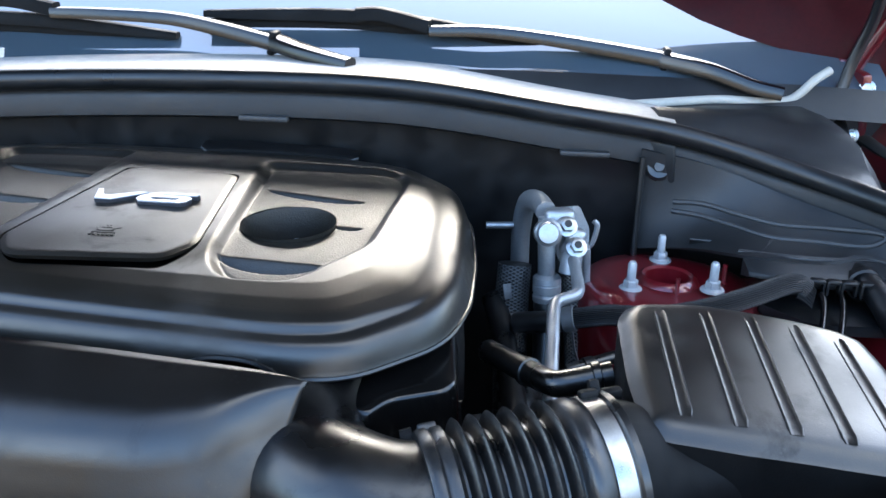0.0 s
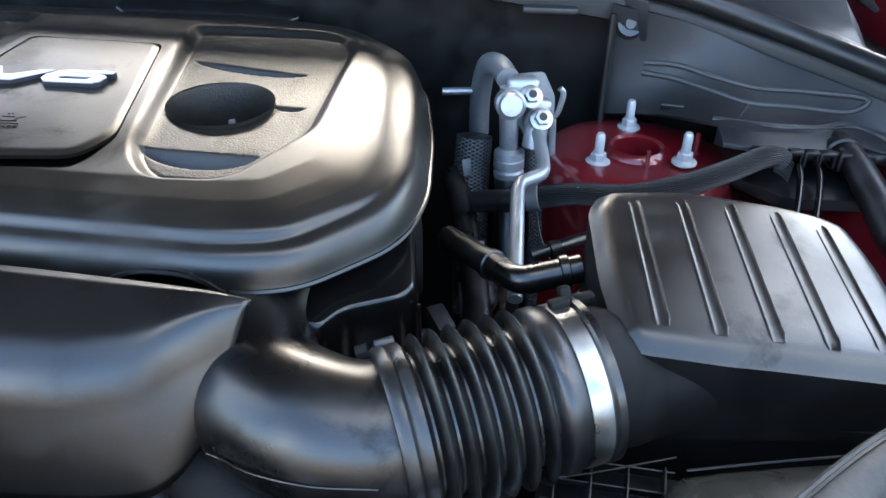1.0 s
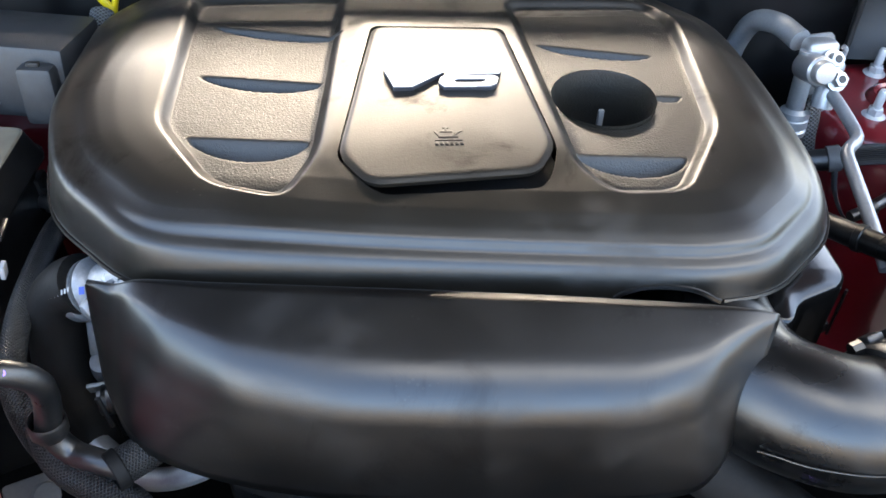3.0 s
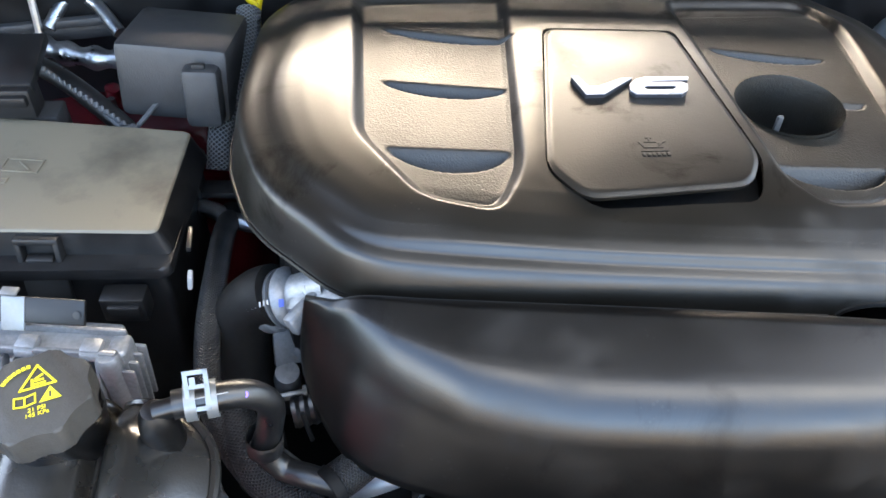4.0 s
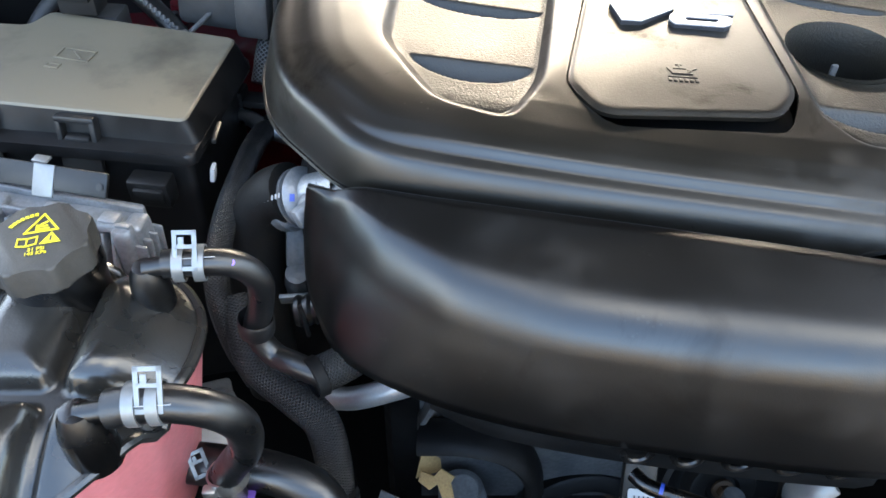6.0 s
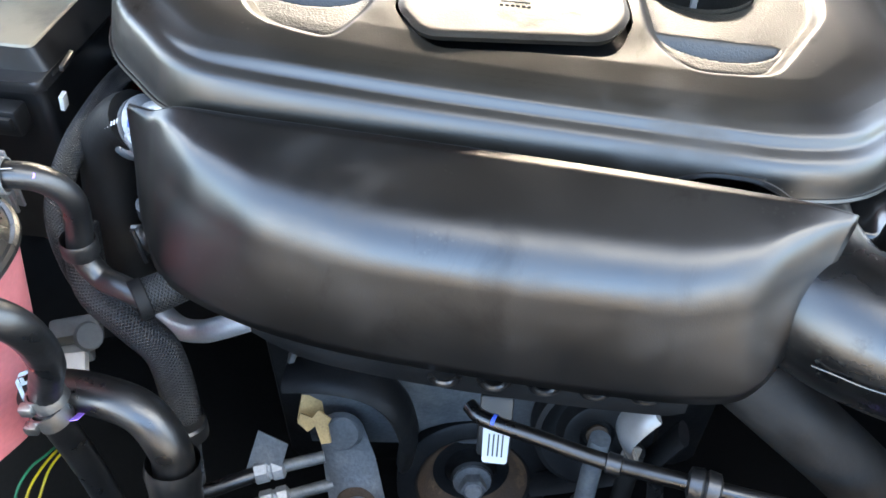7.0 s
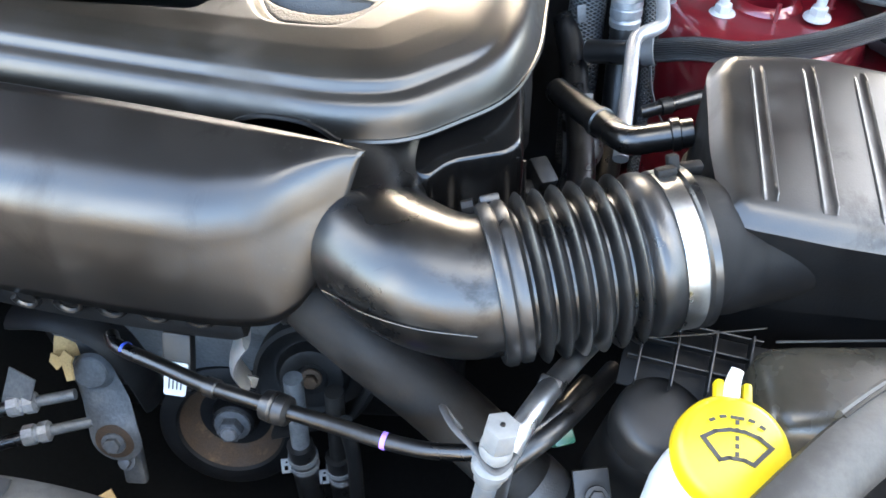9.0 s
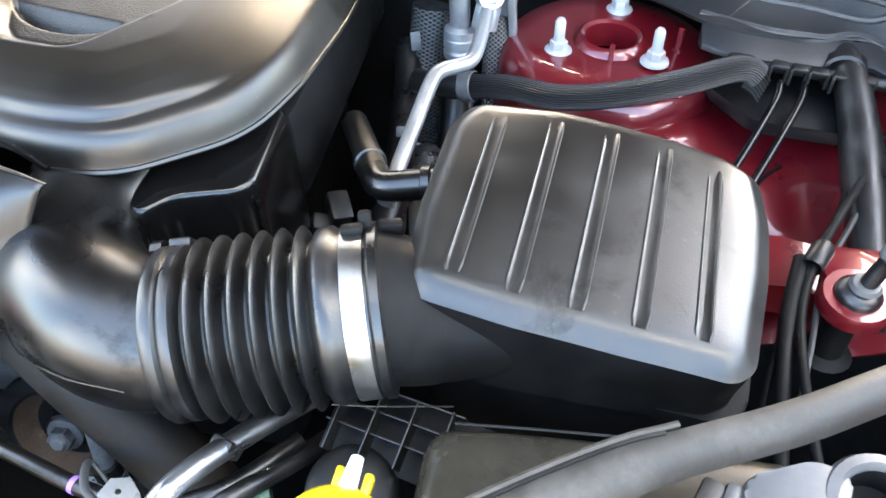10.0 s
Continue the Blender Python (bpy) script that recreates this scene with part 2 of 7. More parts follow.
RUST = material("rusty_steel", (0.042, 0.024, 0.012), 0.75, 0.2, var=0.5, scale=60, bump=0.5, bump_scale=250, dirt=0.5,
                dirt_color=(0.24, 0.15, 0.08))
TAN = material("tan_cork_gasket", (0.3300, 0.2160, 0.0900), 0.7, var=0.35, scale=50, bump=0.4, dirt=0.4, dirt_color=(0.3, 0.18, 0.07))
RED = material("dark_cherry_red_paint", (0.125, 0.0045, 0.0095), 0.32, 0.25, var=0.1, scale=20, bump=0.05, dirt=0.05, coat=1.0, rvar=0.05)
# darker copy of RED: the hood underside's shade in the colour, plus dirt
DULLRED = material("shaded_dusty_red_paint", (0.045, 0.0040, 0.0060), 0.5, var=0.3, scale=15, bump=0.1, dirt=0.5, dirt_color=(0.02, 0.015, 0.013))
YELLOW = material("yellow_plastic", (0.4960, 0.3680, 0.0080), 0.4, var=0.06, scale=20, bump=0.05)
WHITE = material("milky_white_plastic", (0.55, 0.555, 0.55), 0.45, var=0.06, scale=25, dirt=0.15, sub=0.1)
PORTCAP = material("aged_white_cap_plastic", (0.135, 0.136, 0.134), 0.5, var=0.15, scale=30, bump=0.1, dirt=0.3, dirt_color=(0.09, 0.085, 0.08))
HLP = material("pale_grey_lamp_plastic", (0.075, 0.077, 0.080), 0.45, var=0.12, scale=18, bump=0.15, dirt=0.25, dirt_color=(0.16, 0.155, 0.15))
CLIP = material("galvanised_spring_clip", (0.225, 0.230, 0.230), 0.42, 0.6, var=0.08, scale=40)
PINK = material("coolant_filled_translucent_plastic", (0.50, 0.16, 0.17), 0.4, var=0.15, scale=20, sub=0.25, bump=0.1)
CAPGREY = material("dark_grey_cap_plastic", (0.040, 0.0365, 0.0315), 0.5, var=0.2, scale=25, bump=0.2, bump_scale=700, dirt=0.15,
                   dirt_color=(0.12, 0.11, 0.1))
GREENWIRE = material("green_wire_sheath", (0.02, 0.16, 0.06), 0.45, var=0.1)
INKY = material("yellow_ink", (0.85, 0.70, 0.02), 0.5, var=0.05)
# black for print, and for the painted dark inside holes and gaps
INKK = material("black_ink_and_gap_dark", (0.0045, 0.0045, 0.0045), 0.5, var=0.05)
INKB = material("blue_ink", (0.03, 0.07, 0.38), 0.45, var=0.05)
PAPER = material("white_label_film", (0.3481, 0.3526, 0.3570), 0.4, var=0.05, scale=40)
VIOLET = material("violet_paint_mark", (0.30, 0.16, 0.75), 0.5, var=0.05)
CHROME = material("satin_silver_badge", (0.52, 0.53, 0.55), 0.36, 0.4, var=0.04)
# sides of the silver letters, with their shade painted in
BADGESIDE = material("badge_edge_shade", (0.018, 0.020, 0.026), 0.4, var=0.05)
FRONTPL = material("weathered_grey_front_trim", (0.021, 0.0192, 0.0168), 0.55, spec=0.4, var=0.15, scale=10, bump=0.2, dirt=0.3, dirt_color=(0.2, 0.19, 0.17))
FOIL = material("crumpled_foil_tape", (0.3300, 0.3360, 0.3420), 0.35, 1.0, var=0.2, scale=60, bump=1.0, bump_scale=120)
BOTTLE = material("scuffed_black_bottle_plastic", (0.014, 0.0132, 0.0118), 0.27, spec=0.75, var=0.3, scale=16, bump=0.12, bump_scale=500, dirt=0.25, dirt_color=(0.03, 0.028, 0.024), rvar=0.12)
BRIGHT = material("bright_machined_aluminium", (0.36, 0.37, 0.38), 0.40, 0.7, var=0.12, scale=45, bump=0.15, dirt=0.2, dirt_color=(0.3, 0.3, 0.3))
STUDS = material("pale_zinc_stud", (0.40, 0.41, 0.42), 0.42, 0.35, var=0.08, scale=60, bump=0.1)
BRAID = braid("black_braided_sleeve", (0.003, 0.0032, 0.0036), (0.020, 0.021, 0.023), 20, 380)
STRAND = braid("black_lengthwise_woven_sleeve", (0.007, 0.0075, 0.0085), (0.020, 0.021, 0.024), 34, 10, False)
MESH = braid("dark_mesh_heat_sleeve", (0.004, 0.004, 0.005), (0.12, 0.122, 0.125))
ASPHALT = material("worn_asphalt", (0.030, 0.029, 0.027), 0.85, var=0.25, scale=3, bump=0.6, bump_scale=90, dirt=0.2, dirt_color=(0.07, 0.065, 0.058))
GLASS = bpy.data.materials.new("tinted_windscreen_glass")
GLASS.use_nodes = True
gb = GLASS.node_tree.nodes["Principled BSDF"]
gb.inputs["Base Color"].default_value = (0.06, 0.085, 0.11, 1)
gb.inputs["Roughness"].default_value = 0.03
gb.inputs["IOR"].default_value = 1.52
gb.inputs["Specular IOR Level"].default_value = 0.9
gb.inputs["Coat Weight"].default_value, gb.inputs["Coat Roughness"].default_value = 1.0, 0.02

# ======== building helpers ========
def part(name, bm, mat, parent=None, label="", smooth=True, crease=42):
    me = bpy.data.meshes.new(name)
    if isinstance(bm, tuple):
        me.from_pydata(*bm)
    else:
        bmesh.ops.recalc_face_normals(bm, faces=bm.faces)
        bm.to_mesh(me)
        bm.free()
    me.materials.append(mat)
    if smooth:
        me.polygons.foreach_set("use_smooth", [True] * len(me.polygons))
        me.set_sharp_from_angle(angle=radians(80 if isinstance(bm, tuple) else crease))
    ob = new(name, me)
    if parent is not None:
        ob.parent = parent
    return tagged(ob, label)


def thing(name, label, category, group="", kind=""):
    return tagged(new(name), label, category, group, kind)


def merged(*bms):
    out = bmesh.new()
    for b in bms:
        me = bpy.data.meshes.new("tmp")
        b.to_mesh(me)
        out.from_mesh(me)
        bpy.data.meshes.remove(me)
        b.free()
    return out


def block(size, m=Matrix(), bevel=0.0, seg=2):
    bm = bmesh.new()
    bmesh.ops.create_cube(bm, size=1)
    bmesh.ops.scale(bm, vec=size, verts=bm.verts)
    if bevel:
        bmesh.ops.bevel(bm, geom=bm.edges[:], offset=bevel, segments=seg, profile=0.5, affect="EDGES", clamp_overlap=True)
    bmesh.ops.transform(bm, matrix=m, verts=bm.verts)
    return bm


def prism(outline, z0, z1, m=Matrix(), bevel=0.0, seg=2):
    """An outline in x, y drawn up from z0 to z1."""
    bm = bmesh.new()
    lo = [bm.verts.new((x, y, z0)) for x, y in outline]
    hi = [bm.verts.new((x, y, z1)) for x, y in outline]
    n = len(outline)
    bm.faces.new(lo[::-1])
    bm.faces.new(hi)
    for i in range(n):
        bm.faces.new((lo[i], lo[(i + 1) % n], hi[(i + 1) % n], hi[i]))
    if bevel:
        es = [x for x in bm.edges if x.verts[0].co.z == x.verts[1].co.z]
        bmesh.ops.bevel(bm, geom=es, offset=bevel, segments=seg, profile=0.5, affect="EDGES", clamp_overlap=True)
    bmesh.ops.transform(bm, matrix=m, verts=bm.verts)
    return bm


def rounded(points, r, seg=5):
    """The outline with each corner rounded by r."""
    out, n = [], len(points)
    for i in range(n):
        p, a_, b_ = Vector(points[i]), Vector(points[i - 1]), Vector(points[(i + 1) % n])
        d1, d2 = (a_ - p), (b_ - p)
        k = min(r, d1.length * 0.45, d2.length * 0.45)
        s, t_ = p + d1.normalized() * k, p + d2.normalized() * k
        for j in range(seg + 1):
            f = j / seg
            q = s * (1 - f) ** 2 + p * 2 * f * (1 - f) + t_ * f * f
            out.append((q.x, q.y))
    return out


def lathe(profile, m=Matrix(), seg=32):
    """Profile of (radius, height) turned round z."""
    bm = bmesh.new()
    rings = []
    for r, z in profile:
        if r < 1e-6:
            rings.append([bm.verts.new((0, 0, z))])
        else:
            rings.append([bm.verts.new((r * math.cos(2 * math.pi * i / seg), r * math.sin(2 * math.pi * i / seg), z)) for i in range(seg)])
    for a_, b_ in zip(rings, rings[1:]):
        for i in range(seg):
            j = (i + 1) % seg
            if len(a_) == 1 and len(b_) == 1:
                continue
            if len(a_) == 1:
                bm.faces.new((a_[0], b_[i], b_[j]))
            elif len(b_) == 1:
                bm.faces.new((a_[i], a_[j], b_[0]))
            else:
                bm.faces.new((a_[i], a_[j], b_[j], b_[i]))
    bmesh.ops.transform(bm, matrix=m, verts=bm.verts)
    return bm


def aim(p, d):
    """A pose at p whose z points along d."""
    return Matrix.Translation(p) @ Vector(d).to_track_quat("Z", "Y").to_matrix().to_4x4()


def curve_points(pts, step=6):
    """A smooth line through the points."""
    P = [Vector(p) for p in pts]
    if len(P) < 3:
        return P
    P = [P[0] * 2 - P[1]] + P + [P[-1] * 2 - P[-2]]
    out = []
    for i in range(1, len(P) - 2):
        p0, p1, p2, p3 = P[i - 1:i + 3]
        for j in range(step):
            t = j / step
            out.append(0.5 * (2 * p1 + (p2 - p0) * t + (2 * p0 - 5 * p1 + 4 * p2 - p3) * t * t + (3 * p1 - p0 - 3 * p2 + p3) * t ** 3))
    out.append(P[-2])
    return out


def tube(pts, r, seg=14, step=6, cap=True, sharp=False, flat=1.0):
    """A tube along the points; r a number or a function of 0..1. Its uv: round, and metres along."""
    C = [Vector(p) for p in pts] if sharp else curve_points(pts, step)
    bm = bmesh.new()
    uvl = bm.loops.layers.uv.new("UVMap")
    n = len(C)
    tan = [(C[min(i + 1, n - 1)] - C[max(i - 1, 0)]).normalized() for i in range(n)]
    up = Vector((0, 0, 1)) if abs(tan[0].z) < 0.9 else Vector((1, 0, 0))
    rings, length, L = [], [0.0], 0.0
    for i in range(1, n):
        L += (C[i] - C[i - 1]).length
        length.append(L)
    for i in range(n):
        up = (up - tan[i] * up.dot(tan[i])).normalized()
        side = tan[i].cross(up)
        rad = r(length[i] / L) if callable(r) else r
        rings.append([bm.verts.new(C[i] + (side * math.cos(2 * math.pi * k / seg) + up * (flat * math.sin(2 * math.pi * k / seg))) * rad) for k in range(seg)])
    for i in range(n - 1):
        for k in range(seg):
            j = (k + 1) % seg
            f = bm.faces.new((rings[i][k], rings[i][j], rings[i + 1][j], rings[i + 1][k]))
            for lp, (u, v) in zip(f.loops, ((k, i), (k + 1, i), (k + 1, i + 1), (k, i + 1))):
                lp[uvl].uv = (u / seg, length[v])
    if cap:
        bm.faces.new(rings[0][::-1])
        bm.faces.new(rings[-1])
    return bm


def loft(rings, closed=True, cap=True):
    bm = bmesh.new()
    R_ = [[bm.verts.new(p) for p in ring] for ring in rings]
    n = len(R_[0])
    for a_, b_ in zip(R_, R_[1:]):
        for i in range(n if closed else n - 1):
            j = (i + 1) % n
            bm.faces.new((a_[i], a_[j], b_[j], b_[i]))
    if cap and closed:
        bm.faces.new(R_[0][::-1])
        bm.faces.new(R_[-1])
    return bm


def solid(ob, thick, offset=-1.0, soft_rim=False):
    """Gives a sheet its thickness; its rim is a crisp edge unless soft_rim."""
    bm = bmesh.new()
    bm.from_mesh(ob.data)
    for e_ in bm.edges:
        if e_.is_boundary and not soft_rim:
            e_.smooth = False
    bm.to_mesh(ob.data)
    bm.free()
    md = ob.modifiers.new("thickness", "SOLIDIFY")
    md.thickness, md.offset = thick, offset
    return ob


def printed(name, pieces, mat, parent, label=""):
    """Each stroke of a printed or moulded mark as a part of its own."""
    for b_ in pieces:
        part(name, b_, mat, parent, label)


def bolt(parent, p, d, r, h, mat, name="bolt"):
    """A flanged hex bolt head."""
    hexa = [(r * math.cos(math.pi / 3 * i), r * math.sin(math.pi / 3 * i)) for i in range(6)]
    bm = merged(lathe([(0, 0), (r * 1.45, 0), (r * 1.4, h * 0.2), (r, h * 0.3), (0, h * 0.3)], seg=18), prism(hexa, h * 0.25, h, bevel=h * 0.12))
    bmesh.ops.transform(bm, matrix=aim(p, d), verts=bm.verts)
    return part(name, bm, mat, parent)


def lettering(parent, body, m, size, mat, name="lettering", depth=0.0006, shear=0.0):
    cu = bpy.data.curves.new(name, "FONT")
    cu.body, cu.size, cu.extrude, cu.align_x, cu.align_y, cu.shear = body, size, depth, "CENTER", "CENTER", shear
    tmp = new("tmp", cu)
    me = bpy.data.meshes.new_from_object(tmp.evaluated_get(bpy.context.evaluated_depsgraph_get()))
    bpy.data.objects.remove(tmp)
    me.transform(m)
    me.materials.clear()
    me.materials.append(mat)
    ob = new(name, me)
    ob.parent = parent
    return ob

def poly_sdf(X, Y, pts):
    """Distance to the outline, positive inside."""
    P = np.array(pts, float)
    Q = np.roll(P, -1, axis=0)
    best = np.full(X.shape, 1e9)
    inside = np.zeros(X.shape, bool)
    for (x0, y0), (x1, y1) in zip(P, Q):
        ex, ey = x1 - x0, y1 - y0
        t = np.clip(((X - x0) * ex + (Y - y0) * ey) / (ex * ex + ey * ey), 0, 1)
        best = np.minimum(best, np.hypot(X - x0 - t * ex, Y - y0 - t * ey))
        cross = ((y0 <= Y) & (y1 > Y)) | ((y1 <= Y) & (y0 > Y))
        inside ^= cross & (X < x0 + (Y - y0) * ex / (ey if abs(ey) > 1e-12 else 1e-12))
    return np.where(inside, best, -best)


def sstep(v, a_, b_):
    t = np.clip((v - a_) / (b_ - a_), 0, 1)
    return t * t * (3 - 2 * t)


def shell(outline, height, step, holes=(), cut=None):
    """A sheet over the outline at height(X, Y, d), d being the distance to the rim; its rim lies on the outline, with round holes (x, y, r)."""
    P = np.array(outline)
    xs = np.arange(P[:, 0].min() - step, P[:, 0].max() + 2 * step, step)
    ys = np.arange(P[:, 1].min() - step, P[:, 1].max() + 2 * step, step)
    X, Y = np.meshgrid(xs, ys, indexing="ij")

    def dist(X, Y):
        d = poly_sdf(X, Y, outline)
        for hx, hy, hr in holes:
            d = np.minimum(d, np.hypot(X - hx, Y - hy) - hr)
        if cut is not None:
            for c_ in cut:
                d = np.minimum(d, -poly_sdf(X, Y, c_))
        return d
    D = dist(X, Y)
    keep = D > -0.72 * step
    for _ in range(3):
        D = dist(X, Y)
        h = step * 0.05
        gx, gy = (dist(X + h, Y) - dist(X - h, Y)) / (2 * h), (dist(X, Y + h) - dist(X, Y - h)) / (2 * h)
        move = keep & (D < 0.25 * step)
        n = np.maximum(np.hypot(gx, gy), 0.2)
        X, Y = np.where(move, X - D * gx / n, X), np.where(move, Y - D * gy / n, Y)
    D = np.maximum(poly_sdf(X, Y, outline), 0)
    Z = height(X, Y, D)
    idx = -np.ones(X.shape, int)
    cells = keep[:-1, :-1] & keep[1:, :-1] & keep[1:, 1:] & keep[:-1, 1:]
    used = np.zeros(X.shape, bool)
    used[:-1, :-1] |= cells
    used[1:, :-1] |= cells
    used[1:, 1:] |= cells
    used[:-1, 1:] |= cells
    idx[used] = np.arange(used.sum())
    verts = np.stack([X[used], Y[used], Z[used]], 1).tolist()
    i, j = np.nonzero(cells)
    faces = np.stack([idx[i, j], idx[i + 1, j], idx[i + 1, j + 1], idx[i, j + 1]], 1).tolist()
    return verts, [], faces


def skirt(outline, ztop, zbot, grow=0.0, mid=None):
    """A wall that hangs from an outline; ztop a function of x, y."""
    c = Vector((sum(p[0] for p in outline) / len(outline), sum(p[1] for p in outline) / len(outline)))
    ring = [(x, y, ztop(x, y)) for x, y in outline]
    low = []
    for x, y in outline:
        d = (Vector((x, y)) - c).normalized() * grow
        low.append((x + d.x, y + d.y, zbot))
    return loft([ring, low], cap=False)


def dome(outline, height, insets=(0, 0.015, 0.03, 0.05, 0.075, 0.11, 0.15, 0.2, 0.28, 0.36, 0.44, 0.52, 0.6, 0.68, 0.76, 0.84, 0.92)):
    """A lid over a star-shaped outline, in rings that shrink to its middle; height(X, Y, d) as for shell."""
    P = np.array(outline)
    C = P.mean(0)
    rings = []
    for s_ in insets:
        Q = C + (P - C) * (1 - s_)
        d_ = np.maximum(poly_sdf(Q[:, 0], Q[:, 1], outline), 0)
        rings.append([tuple(v) for v in np.column_stack([Q, height(Q[:, 0], Q[:, 1], d_)])])
    bm = loft(rings, cap=False)
    bm.verts.ensure_lookup_table()
    last = bm.verts[-len(outline):]
    mid_v = bm.verts.new((C[0], C[1], float(height(np.array([C[0]]), np.array([C[1]]), np.array([0.1]))[0])))
    for i in range(len(outline)):
        bm.faces.new((last[i], last[(i + 1) % len(outline)], mid_v))
    return bm


def dense(outline, step=0.006):
    """The outline with points added so that none lie further apart than step."""
    out = []
    for (x0, y0), (x1, y1) in zip(outline, outline[1:] + outline[:1]):
        n = max(1, int(math.hypot(x1 - x0, y1 - y0) / step))
        out += [(x0 + (x1 - x0) * k / n, y0 + (y1 - y0) * k / n) for k in range(n)]
    return out


def flat_z(z):
    return lambda x, y: z


# ======== the car body round the bay ========
ground = part("ground", block((400, 400, 0.2), pose(0, 0, -0.1)), ASPHALT)
tagged(ground, "worn grey asphalt under and round the car", "ground", kind="structure")

# cowl: wall below the seal, lip, seal, screen panel
SEAL_LINE = [(-1.15, 0.86, 1.02), (-0.95, 0.95, 1.075), (-0.75, 0.99, 1.092), (-0.54, 1.0, 1.101), (-0.30, 1.0, 1.102), (-0.058, 0.99, 1.094),
             (0.151, 0.98, 1.063), (0.293, 0.965, 1.040), (0.42, 0.93, 1.006), (0.50, 0.85, 0.990), (0.56, 0.72, 0.985), (0.60, 0.55, 0.975)]
line = curve_points([(x, y, z - 0.009) for x, y, z in SEAL_LINE], 6)


def along(line_, prof):
    """Sweeps a profile of (back, up) along a level line; back is away from the bay."""
    rings = []
    for i, p in enumerate(line_):
        t = (line_[min(i + 1, len(line_) - 1)] - line_[max(i - 1, 0)])
        n = Vector((-t.y, t.x, 0)).normalized()
        rings.append([tuple(p + n * b_ + Vector((0, 0, u))) for b_, u in prof])
    return rings


cowl = thing("cowl_panel", "dark grey plastic cowl panel with rubber seal below the windscreen", "cowl")
part("lip", loft(along(line, [(0.012, -0.004), (0.0, -0.012), (-0.004, -0.022), (-0.004, -0.044), (0.004, -0.048), (0.012, -0.044), (0.016, -0.012)])), PANEL, cowl)
part("seal", loft(along(line, [(-0.008 + 0.012 * math.cos(k * math.pi / 6), 0.002 + 0.013 * math.sin(k * math.pi / 6)) for k in range(12)])), SEAL, cowl, "rounded black rubber seal")
screen_line = [p for p in line if p.x < 0.30]
part("screen", loft(along(screen_line, [(0.012, -0.002), (0.03, 0.004), (0.035, 0.0), (0.10, 0.003), (0.20, 0.002), (0.20, -0.012), (0.10, -0.012), (0.02, -0.012)])), COWL, cowl, "pale weathered cowl screen")
# black blocks paint the dark inside the vent slots
slots = []
for k in range(70):
    slots.append(block((0.0035, 0.008, 0.003), pose(-0.80 + 0.0085 * k, 1.042, 1.0965 - 0.10 * max(0, abs(-0.80 + 0.0085 * k + 0.3) - 0.15) ** 2, 0, 0, 0)))
part("vent_slots", merged(*slots), INKK, cowl, "row of black blocks for the dark of small vent slots")
for x, y, z in ((-0.223, 0.984, 1.048), (0.176, 0.965, 1.008)):
    part("clip", block((0.062, 0.012, 0.007), pose(x, y, z, 0, 2, -3), 0.002), GREYPL, cowl, "small grey retaining clip")

wall = thing("firewall", "black firewall behind the engine", "firewall", kind="structure")
part("wall_panel", loft(along(line, [(0.02, -0.04), (0.03, -0.09), (0.045, -0.92), (0.075, -0.92), (0.06, -0.09), (0.04, -0.04)])), BLACK, wall)
part("ledge", loft([[(x, 0.995, zt), (x, 0.972, zt), (x, 0.966, zt - 0.003), (x, 0.966, zb_), (x, 0.995, zb_)] for x, zt, zb_ in ((-0.300, 1.018, 1.015), (-0.283, 1.016, 1.005), (-0.272, 1.017, 1.002), (-0.20, 1.013, 0.998), (-0.140, 1.008, 0.993), (-0.128, 1.007, 0.995), (-0.105, 1.004, 1.001))]), AIRBASE, wall, "moulded ledge on the firewall")
part("ledge_edge", tube([(-0.300, 0.9655, 1.0165), (-0.285, 0.9650, 1.004), (-0.272, 0.9650, 1.0015), (-0.20, 0.9650, 0.9975), (-0.140, 0.9650, 0.9925), (-0.126, 0.9650, 0.9955), (-0.105, 0.9655, 1.002)], 0.0013, 6), GREYPL, wall)
part("hose_rim", tube([(-0.50, 0.985, 1.010), (-0.36, 0.982, 1.006), (-0.20, 0.978, 1.000), (-0.02, 0.972, 0.972)], 0.0015, 6), PANEL, wall)

# plastic panel over the inner wing, behind the strut tower
inner = thing("wing_liner", "dark grey plastic wing liner with moulded ribs", "liner")
TOPL = curve_points([(0.247, 0.965, 1.015), (0.33, 0.945, 0.998), (0.42, 0.915, 0.965), (0.50, 0.84, 0.950), (0.57, 0.72, 0.945), (0.62, 0.56, 0.94)], 5)
BOTL = curve_points([(0.247, 0.955, 0.885), (0.30, 0.90, 0.905), (0.351, 0.824, 0.9235), (0.42, 0.812, 0.922), (0.50, 0.798, 0.922), (0.61, 0.56, 0.915)], 5)
panel_rings = []
for p, q in zip(TOPL, BOTL):
    panel_rings.append([tuple(p.lerp(q, f / 10) + Vector((0.006, 0.010, -0.012)) * math.sin(math.pi * f / 10)) for f in range(11)])
solid(part("panel_sheet", loft(panel_rings, closed=False), PANEL, inner), 0.004)


def on_panel(f, g, lift=0.004):
    i = min(int(f * (len(TOPL) - 1)), len(TOPL) - 2)
    k = f * (len(TOPL) - 1) - i
    p, q = TOPL[i].lerp(TOPL[i + 1], k), BOTL[i].lerp(BOTL[i + 1], k)
    return p.lerp(q, g) + Vector((0.006, 0.010, -0.012)) * math.sin(math.pi * g) + Vector((-0.3, -0.7, 0.65)).normalized() * lift


